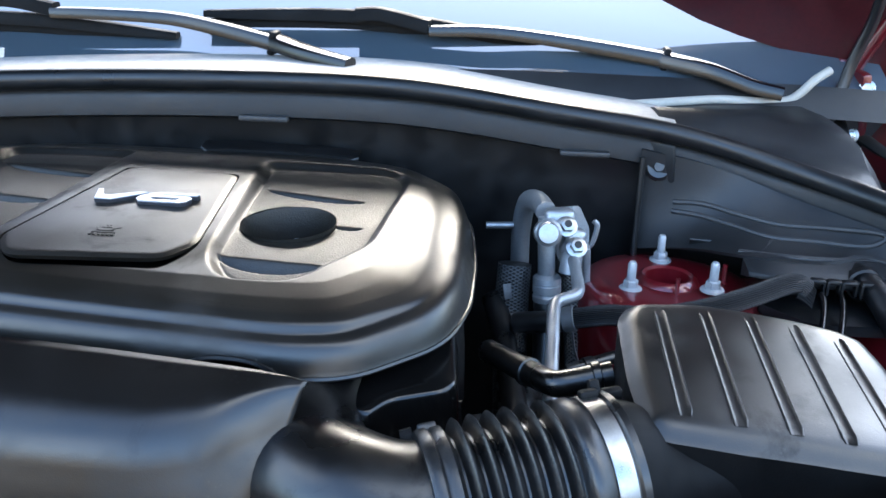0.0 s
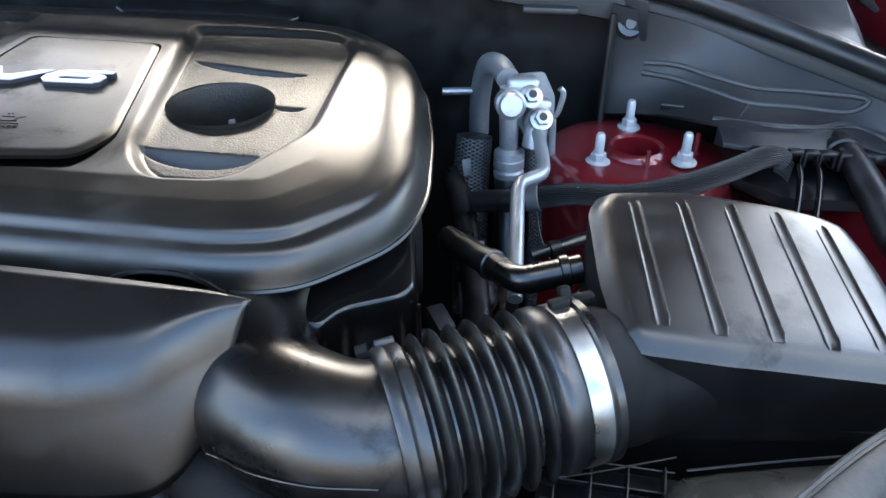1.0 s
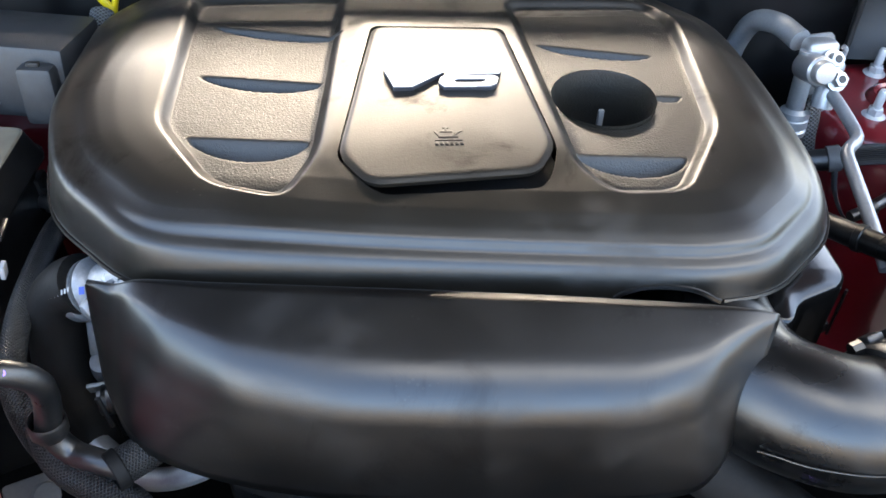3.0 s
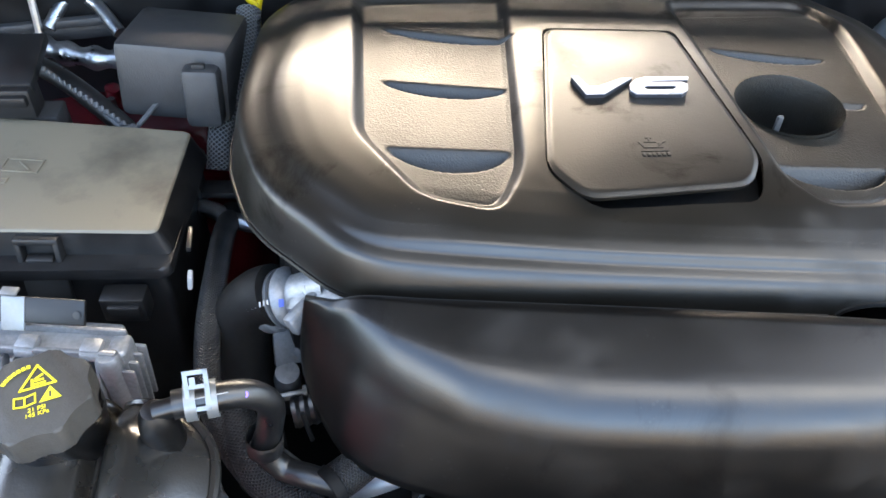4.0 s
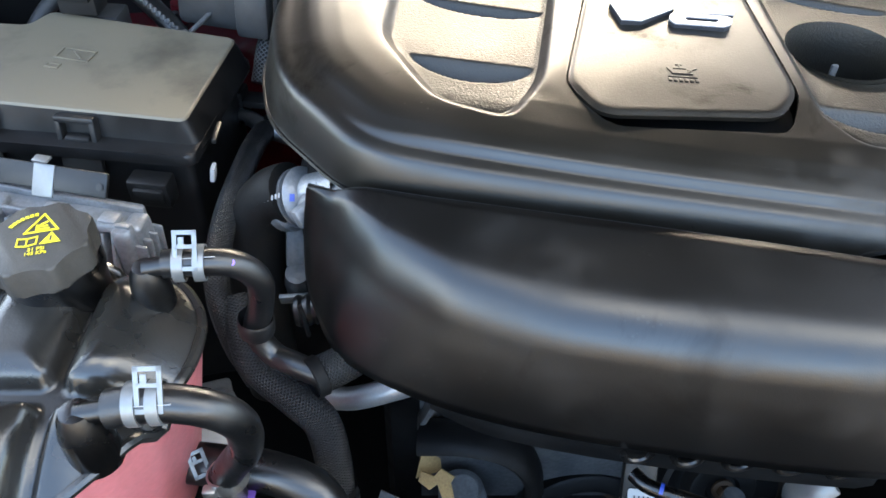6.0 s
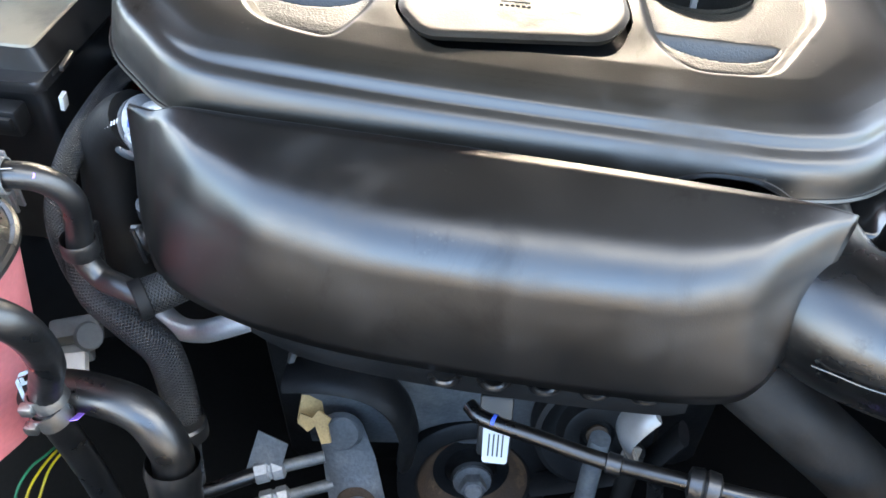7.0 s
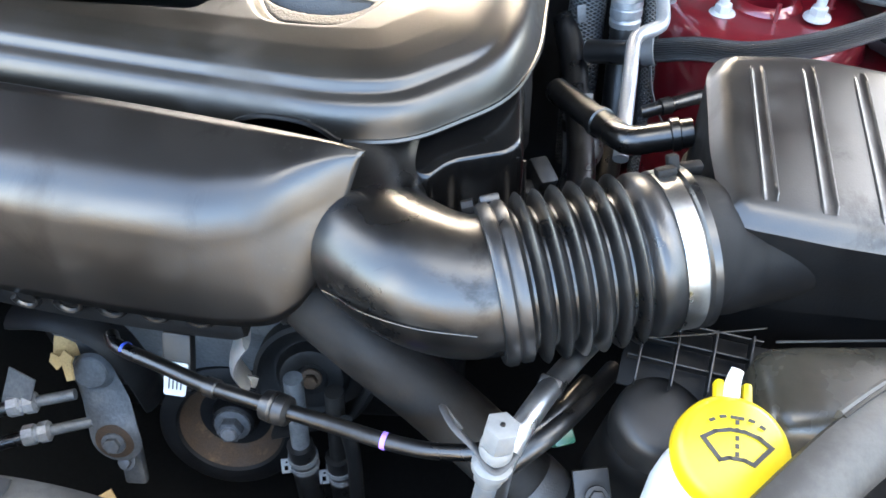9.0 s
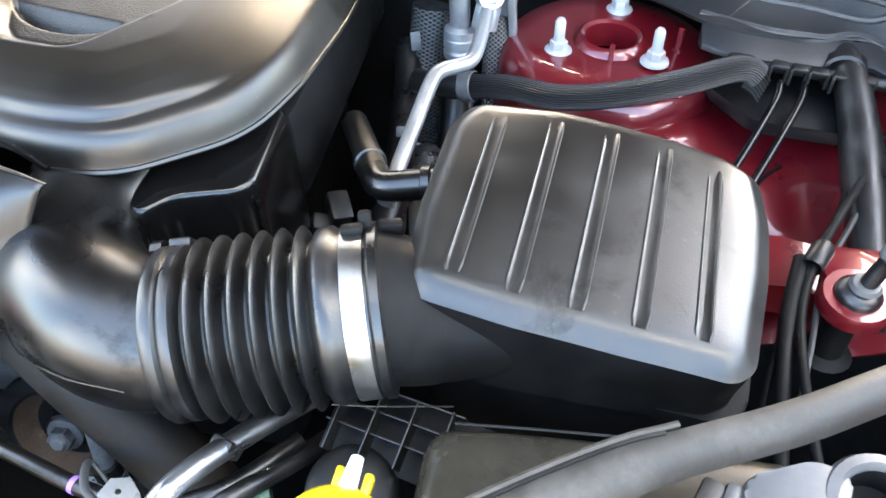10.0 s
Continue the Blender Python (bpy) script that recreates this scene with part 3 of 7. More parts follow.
RIB1 = [(0.105, 0.43), (0.2, 0.40), (0.3, 0.40), (0.4, 0.36), (0.5, 0.22), (0.6, 0.06)]
RIB2 = [(0.105, 0.53), (0.2, 0.54), (0.3, 0.56), (0.4, 0.57), (0.5, 0.46), (0.6, 0.30)]
part("rib", tube([on_panel(*q_, 0.0045) for q_ in RIB1 + RIB2[::-1]], 0.0036, 8), GREYPL, inner, "raised double rib")
part("rib", tube([on_panel(0.40, g, 0.002) for g in (0.57, 0.75, 0.93)], 0.0028, 8), GREYPL, inner)
part("rib", tube([on_panel(f, g, 0.002) for f, g in ((0.34, 0.93), (0.5, 0.90), (0.6, 0.82), (0.75, 0.78), (1.0, 0.78))], 0.0055, 8), GREYPL, inner)
part("tab", block((0.04, 0.004, 0.012), aim(on_panel(0.24, 0.86, 0.002), (-0.2, -0.6, 0.7)), 0.002), PANEL, inner)
p = on_panel(0.05, 0.12, 0.0)
part("grommet", lathe([(0, 0.006), (0.006, 0.006), (0.007, 0.002), (0.014, 0.003), (0.018, 0.0), (0.018, -0.004)], aim(p, (-0.15, -0.95, 0.3)), 24), RUBBER, inner, "round rubber grommet with a bolt")
part("corner_plate", block((0.045, 0.006, 0.05), aim(p + Vector((0.0, 0.004, 0.006)), (-0.1, -0.1, 1)), 0.003), PANEL, inner)
part("edge_strip", tube([(0.247, 0.957, 1.005), (0.245, 0.952, 0.94), (0.243, 0.945, 0.86)], 0.004, 8), BLACK, inner)
# clip strip along the lower edge of the panel
part("lower_flange", loft([[tuple(Vector(p_) + Vector(d_)) for d_ in ((0, 0, 0.001), (0, -0.012, -0.003), (0, -0.0205, -0.0070), (0, -0.0225, -0.0085), (0, -0.0225, -0.0125), (0, -0.019, -0.014), (0, 0, -0.020))] for p_ in BOTL[9:]]), PANEL, inner)
strip = thing("clip_strip", "black plastic strip with pipe clips along the wing panel", "clip strip")
part("strip", tube([(x_, 0.8035 - 0.195 * (x_ - 0.352), 0.909) for x_ in (0.360, 0.40, 0.44, 0.48, 0.52)], 0.005, 10, flat=1.2), BLACK, strip)
for x_, w_ in ((0.371, 0.020), (0.403, 0.014), (0.419, 0.013), (0.4345, 0.015), (0.462, 0.034), (0.500, 0.016)):
    y_ = 0.7965 - 0.195 * (x_ - 0.352)
    part("pipe_clip", merged(block((w_, 0.010, 0.005), pose(x_, y_ - 0.003, 0.9165, 0, 0, -11), 0.0018), block((0.003, 0.009, 0.016), pose(x_ - w_ / 2, y_ - 0.003, 0.9095, 0, 0, -11), 0.001), block((0.003, 0.009, 0.016), pose(x_ + w_ / 2, y_ - 0.003, 0.9095, 0, 0, -11), 0.001)), BLACK, strip)

# windscreen
ws = thing("windscreen", "tinted windscreen glass reflecting blue sky and cloud", "windscreen")
ws_rings = []
for i in range(13):
    x = -1.05 + 1.69 * i / 12
    bow = 0.04 * ((x + 0.265) / 0.8) ** 2
    ws_rings.append([(x, 1.185 - bow + 0.85 * f / 6, 1.078 + 0.50 * f / 6 - 0.022 * ((x + 0.265) / 0.8) ** 2) for f in range(7)])
solid(part("glass", loft(ws_rings, closed=False), GLASS, ws), 0.005)
part("scuttle_strip", loft([[(r_[0][0], r_[0][1] - 0.012, r_[0][2] + 0.004), (r_[0][0], r_[0][1] - 0.020, r_[0][2] - 0.004), (r_[0][0], r_[0][1] - 0.045, r_[0][2] - 0.035), (r_[0][0], r_[0][1] + 0.01, r_[0][2] - 0.035), (r_[0][0], r_[0][1] + 0.01, r_[0][2] - 0.006)] for r_ in ws_rings]), PANEL, ws, "grey scuttle strip along the glass")


def sweep(pts, w, h, step=8):
    """A bar of rounded rectangular section along the points; w, h functions of 0..1, level across."""
    C = curve_points(pts, step)
    rings = []
    for i, p_ in enumerate(C):
        t = (C[min(i + 1, len(C) - 1)] - C[max(i - 1, 0)]).normalized()
        side = Vector((-t.y, t.x, 0)).normalized()
        up = t.cross(side) * -1 if t.cross(side).z < 0 else t.cross(side)
        g = i / (len(C) - 1)
        rings.append([tuple(p_ + side * (w(g) / 2 * a_) + up * (h(g) / 2 * b_)) for a_, b_ in ((-1, -0.9), (-1, 0.25), (-0.78, 0.85), (-0.4, 1), (0.4, 1), (0.78, 0.85), (1, 0.25), (1, -0.9))])
    return loft(rings)


def wiper(head, arm, beam, claw):
    w = thing("wiper_arm", "black wiper arm and blade resting on the windscreen", "wiper", "windscreen wipers")
    part("arm_head", sweep(head, lambda g: 0.032 - 0.006 * g, lambda g: 0.022 - 0.004 * g), GLOSSBOX, w)
    part("arm", sweep(arm, lambda g: 0.028 - 0.008 * g, lambda g: 0.022 - 0.006 * g), GLOSSBOX, w)
    j = Vector(arm[0])
    d = (Vector(arm[1]) - j).normalized()
    part("joint", block((0.010, 0.034, 0.026), aim(j, d) @ pose(0, 0, 0, 0, 90, 0), 0.003), AIRBASE, w)
    part("blade", sweep(beam, lambda g: 0.020, lambda g: 0.020 - 0.010 * abs(2 * g - 1) ** 3), AIRBASE, w)
    part("rubber_lip", sweep([tuple(Vector(b_) + Vector((0, 0.006, -0.014))) for b_ in beam], lambda g: 0.006, lambda g: 0.014), AIRBASE, w)
    part("blade_clip", sweep(claw, lambda g: 0.026, lambda g: 0.020), AIRBASE, w)


wiper([(-0.242, 1.19, 1.114), (-0.204, 1.16, 1.106), (-0.161, 1.13, 1.099), (-0.127, 1.11, 1.094)], [(-0.246, 1.19, 1.113), (-0.32, 1.205, 1.130), (-0.40, 1.22, 1.144), (-0.50, 1.225, 1.150), (-0.579, 1.23, 1.152)],
      [(-0.92, 1.26, 1.135), (-0.66, 1.25, 1.142), (-0.40, 1.24, 1.117)], [(-0.69, 1.24, 1.168), (-0.64, 1.24, 1.168), (-0.575, 1.235, 1.156)])
wiper([(0.324, 1.19, 1.089), (0.383, 1.15, 1.079), (0.433, 1.125, 1.062), (0.472, 1.11, 1.054)], [(0.325, 1.19, 1.089), (0.24, 1.20, 1.103), (0.138, 1.21, 1.118), (0.06, 1.213, 1.126), (-0.02, 1.22, 1.126)],
      [(-0.36, 1.255, 1.148), (-0.08, 1.25, 1.140), (0.19, 1.235, 1.092)], [(-0.13, 1.235, 1.148), (-0.09, 1.235, 1.148), (-0.02, 1.225, 1.132)])

# hood, held open above the bay
hood = thing("hood", "dark red painted car hood propped open, seen from below", "hood")
CX = -0.265
hr = []
for i in range(33):
    u = -1 + 2 * i / 32
    x = CX + 0.95 * u
    zr = float(np.interp(abs(x - CX), [0, 0.26, 0.435, 0.522, 0.603, 0.689, 0.776, 0.847, 0.95], [1.330, 1.322, 1.295, 1.245, 1.172, 1.136, 1.110, 1.082, 1.045]))
    yr = 1.22 + 0.05 * (1 - u * u)
    ring = []
    for f in range(9):
        g = f / 8
        ring.append((x, yr - (0.93 - 0.12 * u * u) * g + 0.05 * math.sin(math.pi * g), zr + (2.24 - zr - 0.10 * u * u) * g))
    hr.append(ring)
solid(part("hood_panel", loft(hr, closed=False), DULLRED, hood), 0.02)
LINER = material("black_fibre_mat", (0.008, 0.008, 0.008), 0.95, var=0.3, scale=30, bump=0.5, bump_scale=150)
part("liner", loft([[(v[0], v[1] - 0.025, v[2] - 0.02) for v in ring[1:8]] for ring in hr[5:28]], closed=False), LINER, hood, "black fibre sound mat")
part("stiffener", tube([(CX + 0.80, 1.15, 1.20), (CX + 0.74, 0.88, 1.52), (CX + 0.70, 0.58, 1.92), (CX + 0.66, 0.42, 2.10)], 0.03, 10, flat=0.5), RED, hood)
part("stiffener", tube([(CX - 0.80, 1.15, 1.20), (CX - 0.74, 0.88, 1.52), (CX - 0.70, 0.58, 1.92), (CX - 0.66, 0.42, 2.10)], 0.03, 10, flat=0.5), RED, hood)

hinge = part("hinge", merged(block((0.014, 0.075, 0.15), pose(0.612, 1.185, 1.005, 6, -8, 0), 0.005), block((0.060, 0.05, 0.012), pose(0.60, 1.17, 0.935, 0, 10, 0), 0.003), block((0.05, 0.012, 0.07), pose(0.600, 1.20, 1.05, 0, 14, 0), 0.004)), RED, hood, "dark red steel hinge")
part("hinge_arm", tube([(0.585, 1.185, 0.93), (0.592, 1.19, 1.00), (0.600, 1.19, 1.07), (0.625, 1.16, 1.15)], 0.020, 10, flat=0.5), RED, hinge)
for p in ((0.598, 1.150, 0.985), (0.606, 1.145, 1.055), (0.588, 1.14, 0.945)):
    bolt(hinge, p, (-0.4, -0.9, 0.2), 0.008, 0.010, ZINC)
wsh = thing("washer_hose", "thin black washer hose beside the hood hinge", "hose")
part("hose", tube([(0.555, 1.14, 0.96), (0.560, 1.135, 1.02), (0.575, 1.14, 1.09), (0.585, 1.12, 1.16), (0.57, 1.08, 1.25)], 0.008, 10), RUBBER, wsh)
part("clip", block((0.022, 0.014, 0.014), pose(0.557, 1.13, 1.0, 0, 0, 10), 0.003), BLACK, wsh)
gs = thing("gas_strut", "black gas strut end below the hood hinge", "gas strut")
part("strut", tube([(0.535, 1.00, 0.955), (0.555, 1.08, 0.985), (0.57, 1.14, 1.005)], 0.012, 12), BLACK, gs)
part("ball_end", lathe([(0, 0.006), (0.006, 0.005), (0.008, 0.0), (0.006, -0.006), (0, -0.006)], pose(0.535, 1.0, 0.955, 20, 30, 0), 16), BLACK, gs)

# black trim between seal and hinge
corner = thing("cowl_end_trim", "black plastic cowl end trim with a cream edge strip", "trim")
tr_ = []
for x, ys, zs, yb, zb_ in ((0.285, 0.985, 1.028, 1.12, 1.030), (0.32, 0.985, 1.020, 1.12, 1.032), (0.37, 0.975, 1.008, 1.12, 1.036), (0.42, 0.960, 0.996, 1.125, 1.036), (0.46, 0.93, 0.984, 1.125, 1.036), (0.50, 0.90, 0.975, 1.12, 1.036), (0.53, 0.87, 0.965, 1.11, 1.025), (0.55, 0.86, 0.945, 1.10, 0.985)):
    ring = []
    for k in range(9):
        g = k / 8
        ring.append((x, ys + (yb - ys) * g, zs + (zb_ - zs) * g + 0.016 * math.sin(math.pi * g) - 0.020 * math.exp(-((g - 0.30) / 0.13) ** 2)))
    tr_.append(ring + [(x, yb, 0.94), (x, ys, 0.94)])
part("trim", loft(tr_), PANEL, corner)
part("filler", prism(rounded([(0.27, 0.985), (0.42, 0.955), (0.53, 0.85), (0.60, 0.70), (0.66, 0.70), (0.66, 1.28), (0.30, 1.28)], 0.01), 0.925, 0.938), BLACK, corner)
part("end_panel", block((0.20, 0.02, 0.10), pose(0.605, 1.238, 0.965), 0.006), AIRBASE, corner)
part("edge_strip", tube([(0.25, 1.125, 1.035), (0.33, 1.125, 1.040), (0.39, 1.125, 1.043), (0.45, 1.125, 1.040), (0.485, 1.125, 1.042), (0.503, 1.125, 1.052), (0.520, 1.125, 1.070), (0.542, 1.13, 1.083)], 0.0062, 10), material("cream_foam_strip", (0.42, 0.40, 0.35), 0.7, var=0.1), corner, "cream foam edge strip")
part("rear_wall", block((0.42, 0.01, 0.12), pose(0.45, 1.155, 0.985)), BLACK, corner)

for sx, lab in ((1, "right"), (-1, "left")):
    f_ = thing("fender", "dark red painted front fender", "fender", "fenders")
    x0 = CX + sx * 0.92
    rings = []
    for y in (1.35, 1.1, 0.8, 0.5, 0.2, -0.1):
        drop = 0.10 * max(0, (0.8 - y)) ** 1.5
        rings.append([(x0 - sx * 0.04, y, 0.86 - drop), (x0 - sx * 0.04, y, 0.965 - drop), (x0 + sx * 0.0, y, 1.02 - drop), (x0 + sx * 0.06, y, 1.01 - drop), (x0 + sx * 0.10, y, 0.92 - drop), (x0 + sx * 0.12, y, 0.6)])
    solid(part("fender_skin", loft(rings, closed=False), RED, f_), 0.004)
for sx in (1, -1):
    pil = thing("windscreen_pillar", "dark red painted windscreen pillar", "pillar", "windscreen pillars")
    part("pillar", tube([(CX + sx * 0.93, 1.26, 0.90), (CX + sx * 0.915, 1.34, 1.04), (CX + sx * 0.86, 1.75, 1.36), (CX + sx * 0.82, 2.05, 1.58)], 0.065, 16, flat=0.7), RED, pil)
    part("pillar_seal", tube([(CX + sx * 0.865, 1.27, 1.06), (CX + sx * 0.80, 1.70, 1.36), (CX + sx * 0.76, 2.02, 1.56)], 0.012, 8), RUBBER, pil)
part_rail = thing("wing_rail", "grey steel rail along the fender edge", "rail")
part("rail", tube([(0.615, 1.20, 0.985), (0.64, 0.95, 0.955), (0.655, 0.70, 0.93)], 0.012, 8, flat=0.6), FRONTPL, part_rail)

# inner walls that close the bay
for x, lab in ((0.66, "a"), (-1.19, "b")):
    part("inner_wall", block((0.02, 1.5, 0.55), pose(x, 0.55, 0.62), 0.004), DARK, wall)
front = thing("radiator_support", "black radiator support and fan shroud at the front of the bay", "radiator support", kind="structure")
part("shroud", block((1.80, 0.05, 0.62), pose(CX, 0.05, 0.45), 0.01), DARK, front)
# tray closes the bay from below, coloured as the shade down there
part("undertray", block((1.86, 1.1, 0.02), pose(CX, 0.55, 0.18), 0.004), TRAY_SHADE, front)

# unseen wall, added only to tint what the front faces reflect
WALLMAT = material("tan_reflection_wall", (0.24, 0.21, 0.17), 0.9, var=0.2, scale=4, bump=0.4, bump_scale=60, dirt=0.3, dirt_color=(0.22, 0.19, 0.15))
bw = part("added_reflection_wall", block((60, 0.25, 2.8), pose(CX, -9.0, 1.4), 0.02), WALLMAT)
tagged(bw, "unseen tan wall added for the glossy plastic to reflect", "wall", kind="structure")

# ======== engine cover ========
OUT = rounded([(-0.546, 0.587), (-0.385, 0.560), (-0.125, 0.5225), (-0.072, 0.527), (0.002, 0.581), (0.024, 0.640), (0.034, 0.760), (0.032, 0.880), (-0.030, 0.965),
               (-0.15, 1.000), (-0.45, 1.01), (-0.56, 0.985), (-0.615, 0.92), (-0.636, 0.76), (-0.616, 0.668)], 0.035, 6)
PLATE = [(-0.344, 0.848), (-0.222, 0.838), (-0.217, 0.655), (-0.238, 0.623), (-0.370, 0.619), (-0.390, 0.656)]
SLOT = [(-0.3455, 0.8495), (-0.2205, 0.8395), (-0.2155, 0.6535), (-0.2285, 0.622), (-0.240, 0.609), (-0.359, 0.6125), (-0.3725, 0.6245), (-0.3915, 0.6545)]
PAD_R = rounded([(-0.206, 0.905), (-0.206, 0.640), (-0.185, 0.600), (-0.125, 0.598), (-0.066, 0.680), (-0.036, 0.858), (-0.045, 0.905)], 0.018)
PAD_L = rounded([(-0.362, 0.93), (-0.405, 0.665), (-0.432, 0.618), (-0.490, 0.640), (-0.530, 0.718), (-0.512, 0.93)], 0.018)
OIL = (-0.151, 0.733, 0.0465)
# scoops: left end, right end (back edge), reach forward, depth
SCOOPS = [((-0.199, 0.656), (-0.108, 0.645), 0.027, 0.028), ((-0.506, 0.702), (-0.411, 0.689), 0.028, 0.027), ((-0.500, 0.790), (-0.396, 0.771), 0.019, 0.020),
          ((-0.492, 0.874), (-0.372, 0.846), 0.015, 0.015), ((-0.190, 0.826), (-0.082, 0.800), 0.015, 0.015), ((-0.108, 0.735), (-0.078, 0.731), 0.010, 0.006)]


def rim_z(x, y):
    return 1.010 - 0.045 * (x + 0.28) + 0.045 * (y - 0.66)


def smoothed(table, sigma=0.0007):
    """The table of (distance, drop) with its corners rounded."""
    f = np.arange(-0.01, 0.09, 0.0001)
    v = np.interp(f, *zip(*table))
    k = np.exp(-0.5 * (np.arange(-30, 31) * 0.0001 / sigma) ** 2)
    return f, np.convolve(np.pad(v, 30, "edge"), k / k.sum(), "valid")


# drop below the top plane against the distance from the rim: along the front, and round the sides
FRONT_EDGE = smoothed([(0, 0.0450), (0.0015, 0.0385), (0.0035, 0.0305), (0.006, 0.0248), (0.0085, 0.0212), (0.0105, 0.0199), (0.014, 0.0184), (0.0165, 0.0174), (0.0178, 0.0166), (0.0190, 0.0146), (0.0200, 0.0126),
                       (0.0210, 0.0109), (0.0222, 0.0101), (0.030, 0.0068), (0.045, 0.0026), (0.065, 0.0)])
SIDE_EDGE = smoothed([(0, 0.043), (0.0025, 0.0340), (0.005, 0.0265), (0.008, 0.0200), (0.0115, 0.0160), (0.016, 0.0138), (0.021, 0.0122), (0.026, 0.0098), (0.032, 0.0060), (0.038, 0.0036), (0.050, 0.0012), (0.065, 0.0)], 0.0014)


def cover_z(X, Y, D):
    th = np.arctan2((Y - 0.77) / 0.22, (X + 0.29) / 0.33)
    f = sstep(-np.sin(th), 0.55, 0.85)
    w = 1.0 + 0.35 * np.cos(th) ** 2 + 1.1 * sstep(np.sin(th), 0.1, 1.0)
    d = D / w
    drop = f * np.interp(d, *FRONT_EDGE) + (1 - f) * np.interp(d, *SIDE_EDGE)
    drop += (0.012 * sstep(-X, 0.45, 0.58) + 0.012 * sstep(Y, 0.62, 0.8)) * np.clip(1 - d / 0.009, 0, 1)
    z = rim_z(X, Y) - drop
    inner_ = sstep(D, 0.02, 0.06)
    z += 0.003 * sstep(poly_sdf(X, Y, PLATE), -0.030, -0.006) * inner_ * sstep(Y, 0.61, 0.68)
    for pad in (PAD_R, PAD_L):
        z -= 0.0085 * sstep(poly_sdf(X, Y, pad), -0.003, 0.011) * inner_
    for (ax, ay), (bx, by), reach, deep in SCOOPS:
        u = (X - ax) / (bx - ax)
        back = ay + (by - ay) * u
        half = np.clip(4 * u * (1 - u), 0, None) ** 0.6 * (u > 0) * (u < 1)
        v = (back - Y) / np.maximum(reach * half, 1e-4)
        z -= np.where((v > 0) & (v < 1) & (half > 0), deep * half * 1.3 * np.minimum(v, sstep(1 - v, 0, 0.30)), 0)
    return z


NOTCH = rounded([(-0.222, 0.48), (-0.207, 0.5344), (-0.180, 0.5336), (-0.150, 0.5295), (-0.125, 0.5248), (-0.105, 0.5200), (-0.098, 0.48)], 0.016, 5)
cover = thing("engine_cover", "satin black plastic engine cover with a raised badge plate", "engine cover")
# the rim runs in rings that follow the outline and step back round the notch; the middle is a fine grid
edge = np.array(dense(OUT, 0.003))
ahead = np.roll(edge, -2, axis=0) - np.roll(edge, 2, axis=0)
inward = np.column_stack([-ahead[:, 1], ahead[:, 0]]) / np.hypot(*ahead.T)[:, None]
if poly_sdf(*(edge[:1] + inward[:1] * 0.01).T, OUT)[0] < 0:
    inward = -inward
for _ in range(4):
    inward = (np.roll(inward, 1, axis=0) + inward + np.roll(inward, -1, axis=0)) / 3
start = np.zeros(len(edge))
for k in range(80):
    q = edge + inward * start[:, None]
    start += np.where(poly_sdf(q[:, 0], q[:, 1], NOTCH) > 0, 0.0002, 0.0)
start = (np.roll(start, 1) + start * 2 + np.roll(start, -1)) / 4
BAND = (0, 0.0007, 0.0015, 0.0024, 0.0034, 0.0046, 0.006, 0.0075, 0.009, 0.0105, 0.012, 0.0135, 0.0146, 0.0157, 0.0166, 0.0173, 0.018, 0.0186, 0.0192, 0.0198, 0.0204, 0.021, 0.0217, 0.0226, 0.024, 0.0262, 0.0285, 0.0310, 0.0335, 0.0360)
rim_v = []
for d_ in BAND:
    q = edge + inward * (start + d_ * (1 - start / 0.0360))[:, None]
    z_ = cover_z(q[:, 0], q[:, 1], np.maximum(poly_sdf(q[:, 0], q[:, 1], OUT), 0))
    rim_v += np.column_stack([q, z_]).tolist()
n_ = len(edge)
rim_f = [(r_ * n_ + i, r_ * n_ + (i + 1) % n_, (r_ + 1) * n_ + (i + 1) % n_, (r_ + 1) * n_ + i) for r_ in range(len(BAND) - 1) for i in range(n_)]


def middle_z(X, Y, D):
    d_ = np.maximum(poly_sdf(X, Y, OUT), 0)
    return cover_z(X, Y, d_) - 0.0012 * (1 - sstep(d_, 0.0320, 0.0352))


mid_v, _, mid_f = shell([tuple(p_) for p_ in (edge + inward * 0.0306)[::3]], middle_z, 0.0014, [OIL], [rounded(SLOT, 0.010)])
turn_ = 1 if (edge[1][0] - edge[0][0]) * inward[0][1] - (edge[1][1] - edge[0][1]) * inward[0][0] > 0 else -1
body = part("cover_shell", (mid_v + rim_v, [], mid_f + [tuple(len(mid_v) + v for v in f_)[::turn_] for f_ in rim_f]), COVERTOP, cover)
solid(body, 0.003)
for pad, hole in ((PAD_R, [OIL]), (PAD_L, [])):
    def pad_z(X, Y, D):
        return cover_z(X, Y, np.maximum(poly_sdf(X, Y, OUT), 0)) - 0.0012 + 0.0020 * sstep(D, 0.0, 0.005)
    inset = rounded([(x * 0.94 + 0.06 * sum(p[0] for p in pad) / len(pad), min(y * 0.95 + 0.05 * 0.74, 0.885)) for x, y in pad[::3]], 0.004, 2)
    part("grained_pad", shell(inset, pad_z, 0.0017, hole), GRAIN, cover, "recessed pad of pebbled black plastic")
def on_cover(x, y, lift=-0.001):
    d_ = max(0.0, float(poly_sdf(np.array([x]), np.array([y]), OUT)[0]))
    return (x, y, float(cover_z(np.array([x]), np.array([y]), np.array([d_]))[0]) + lift)


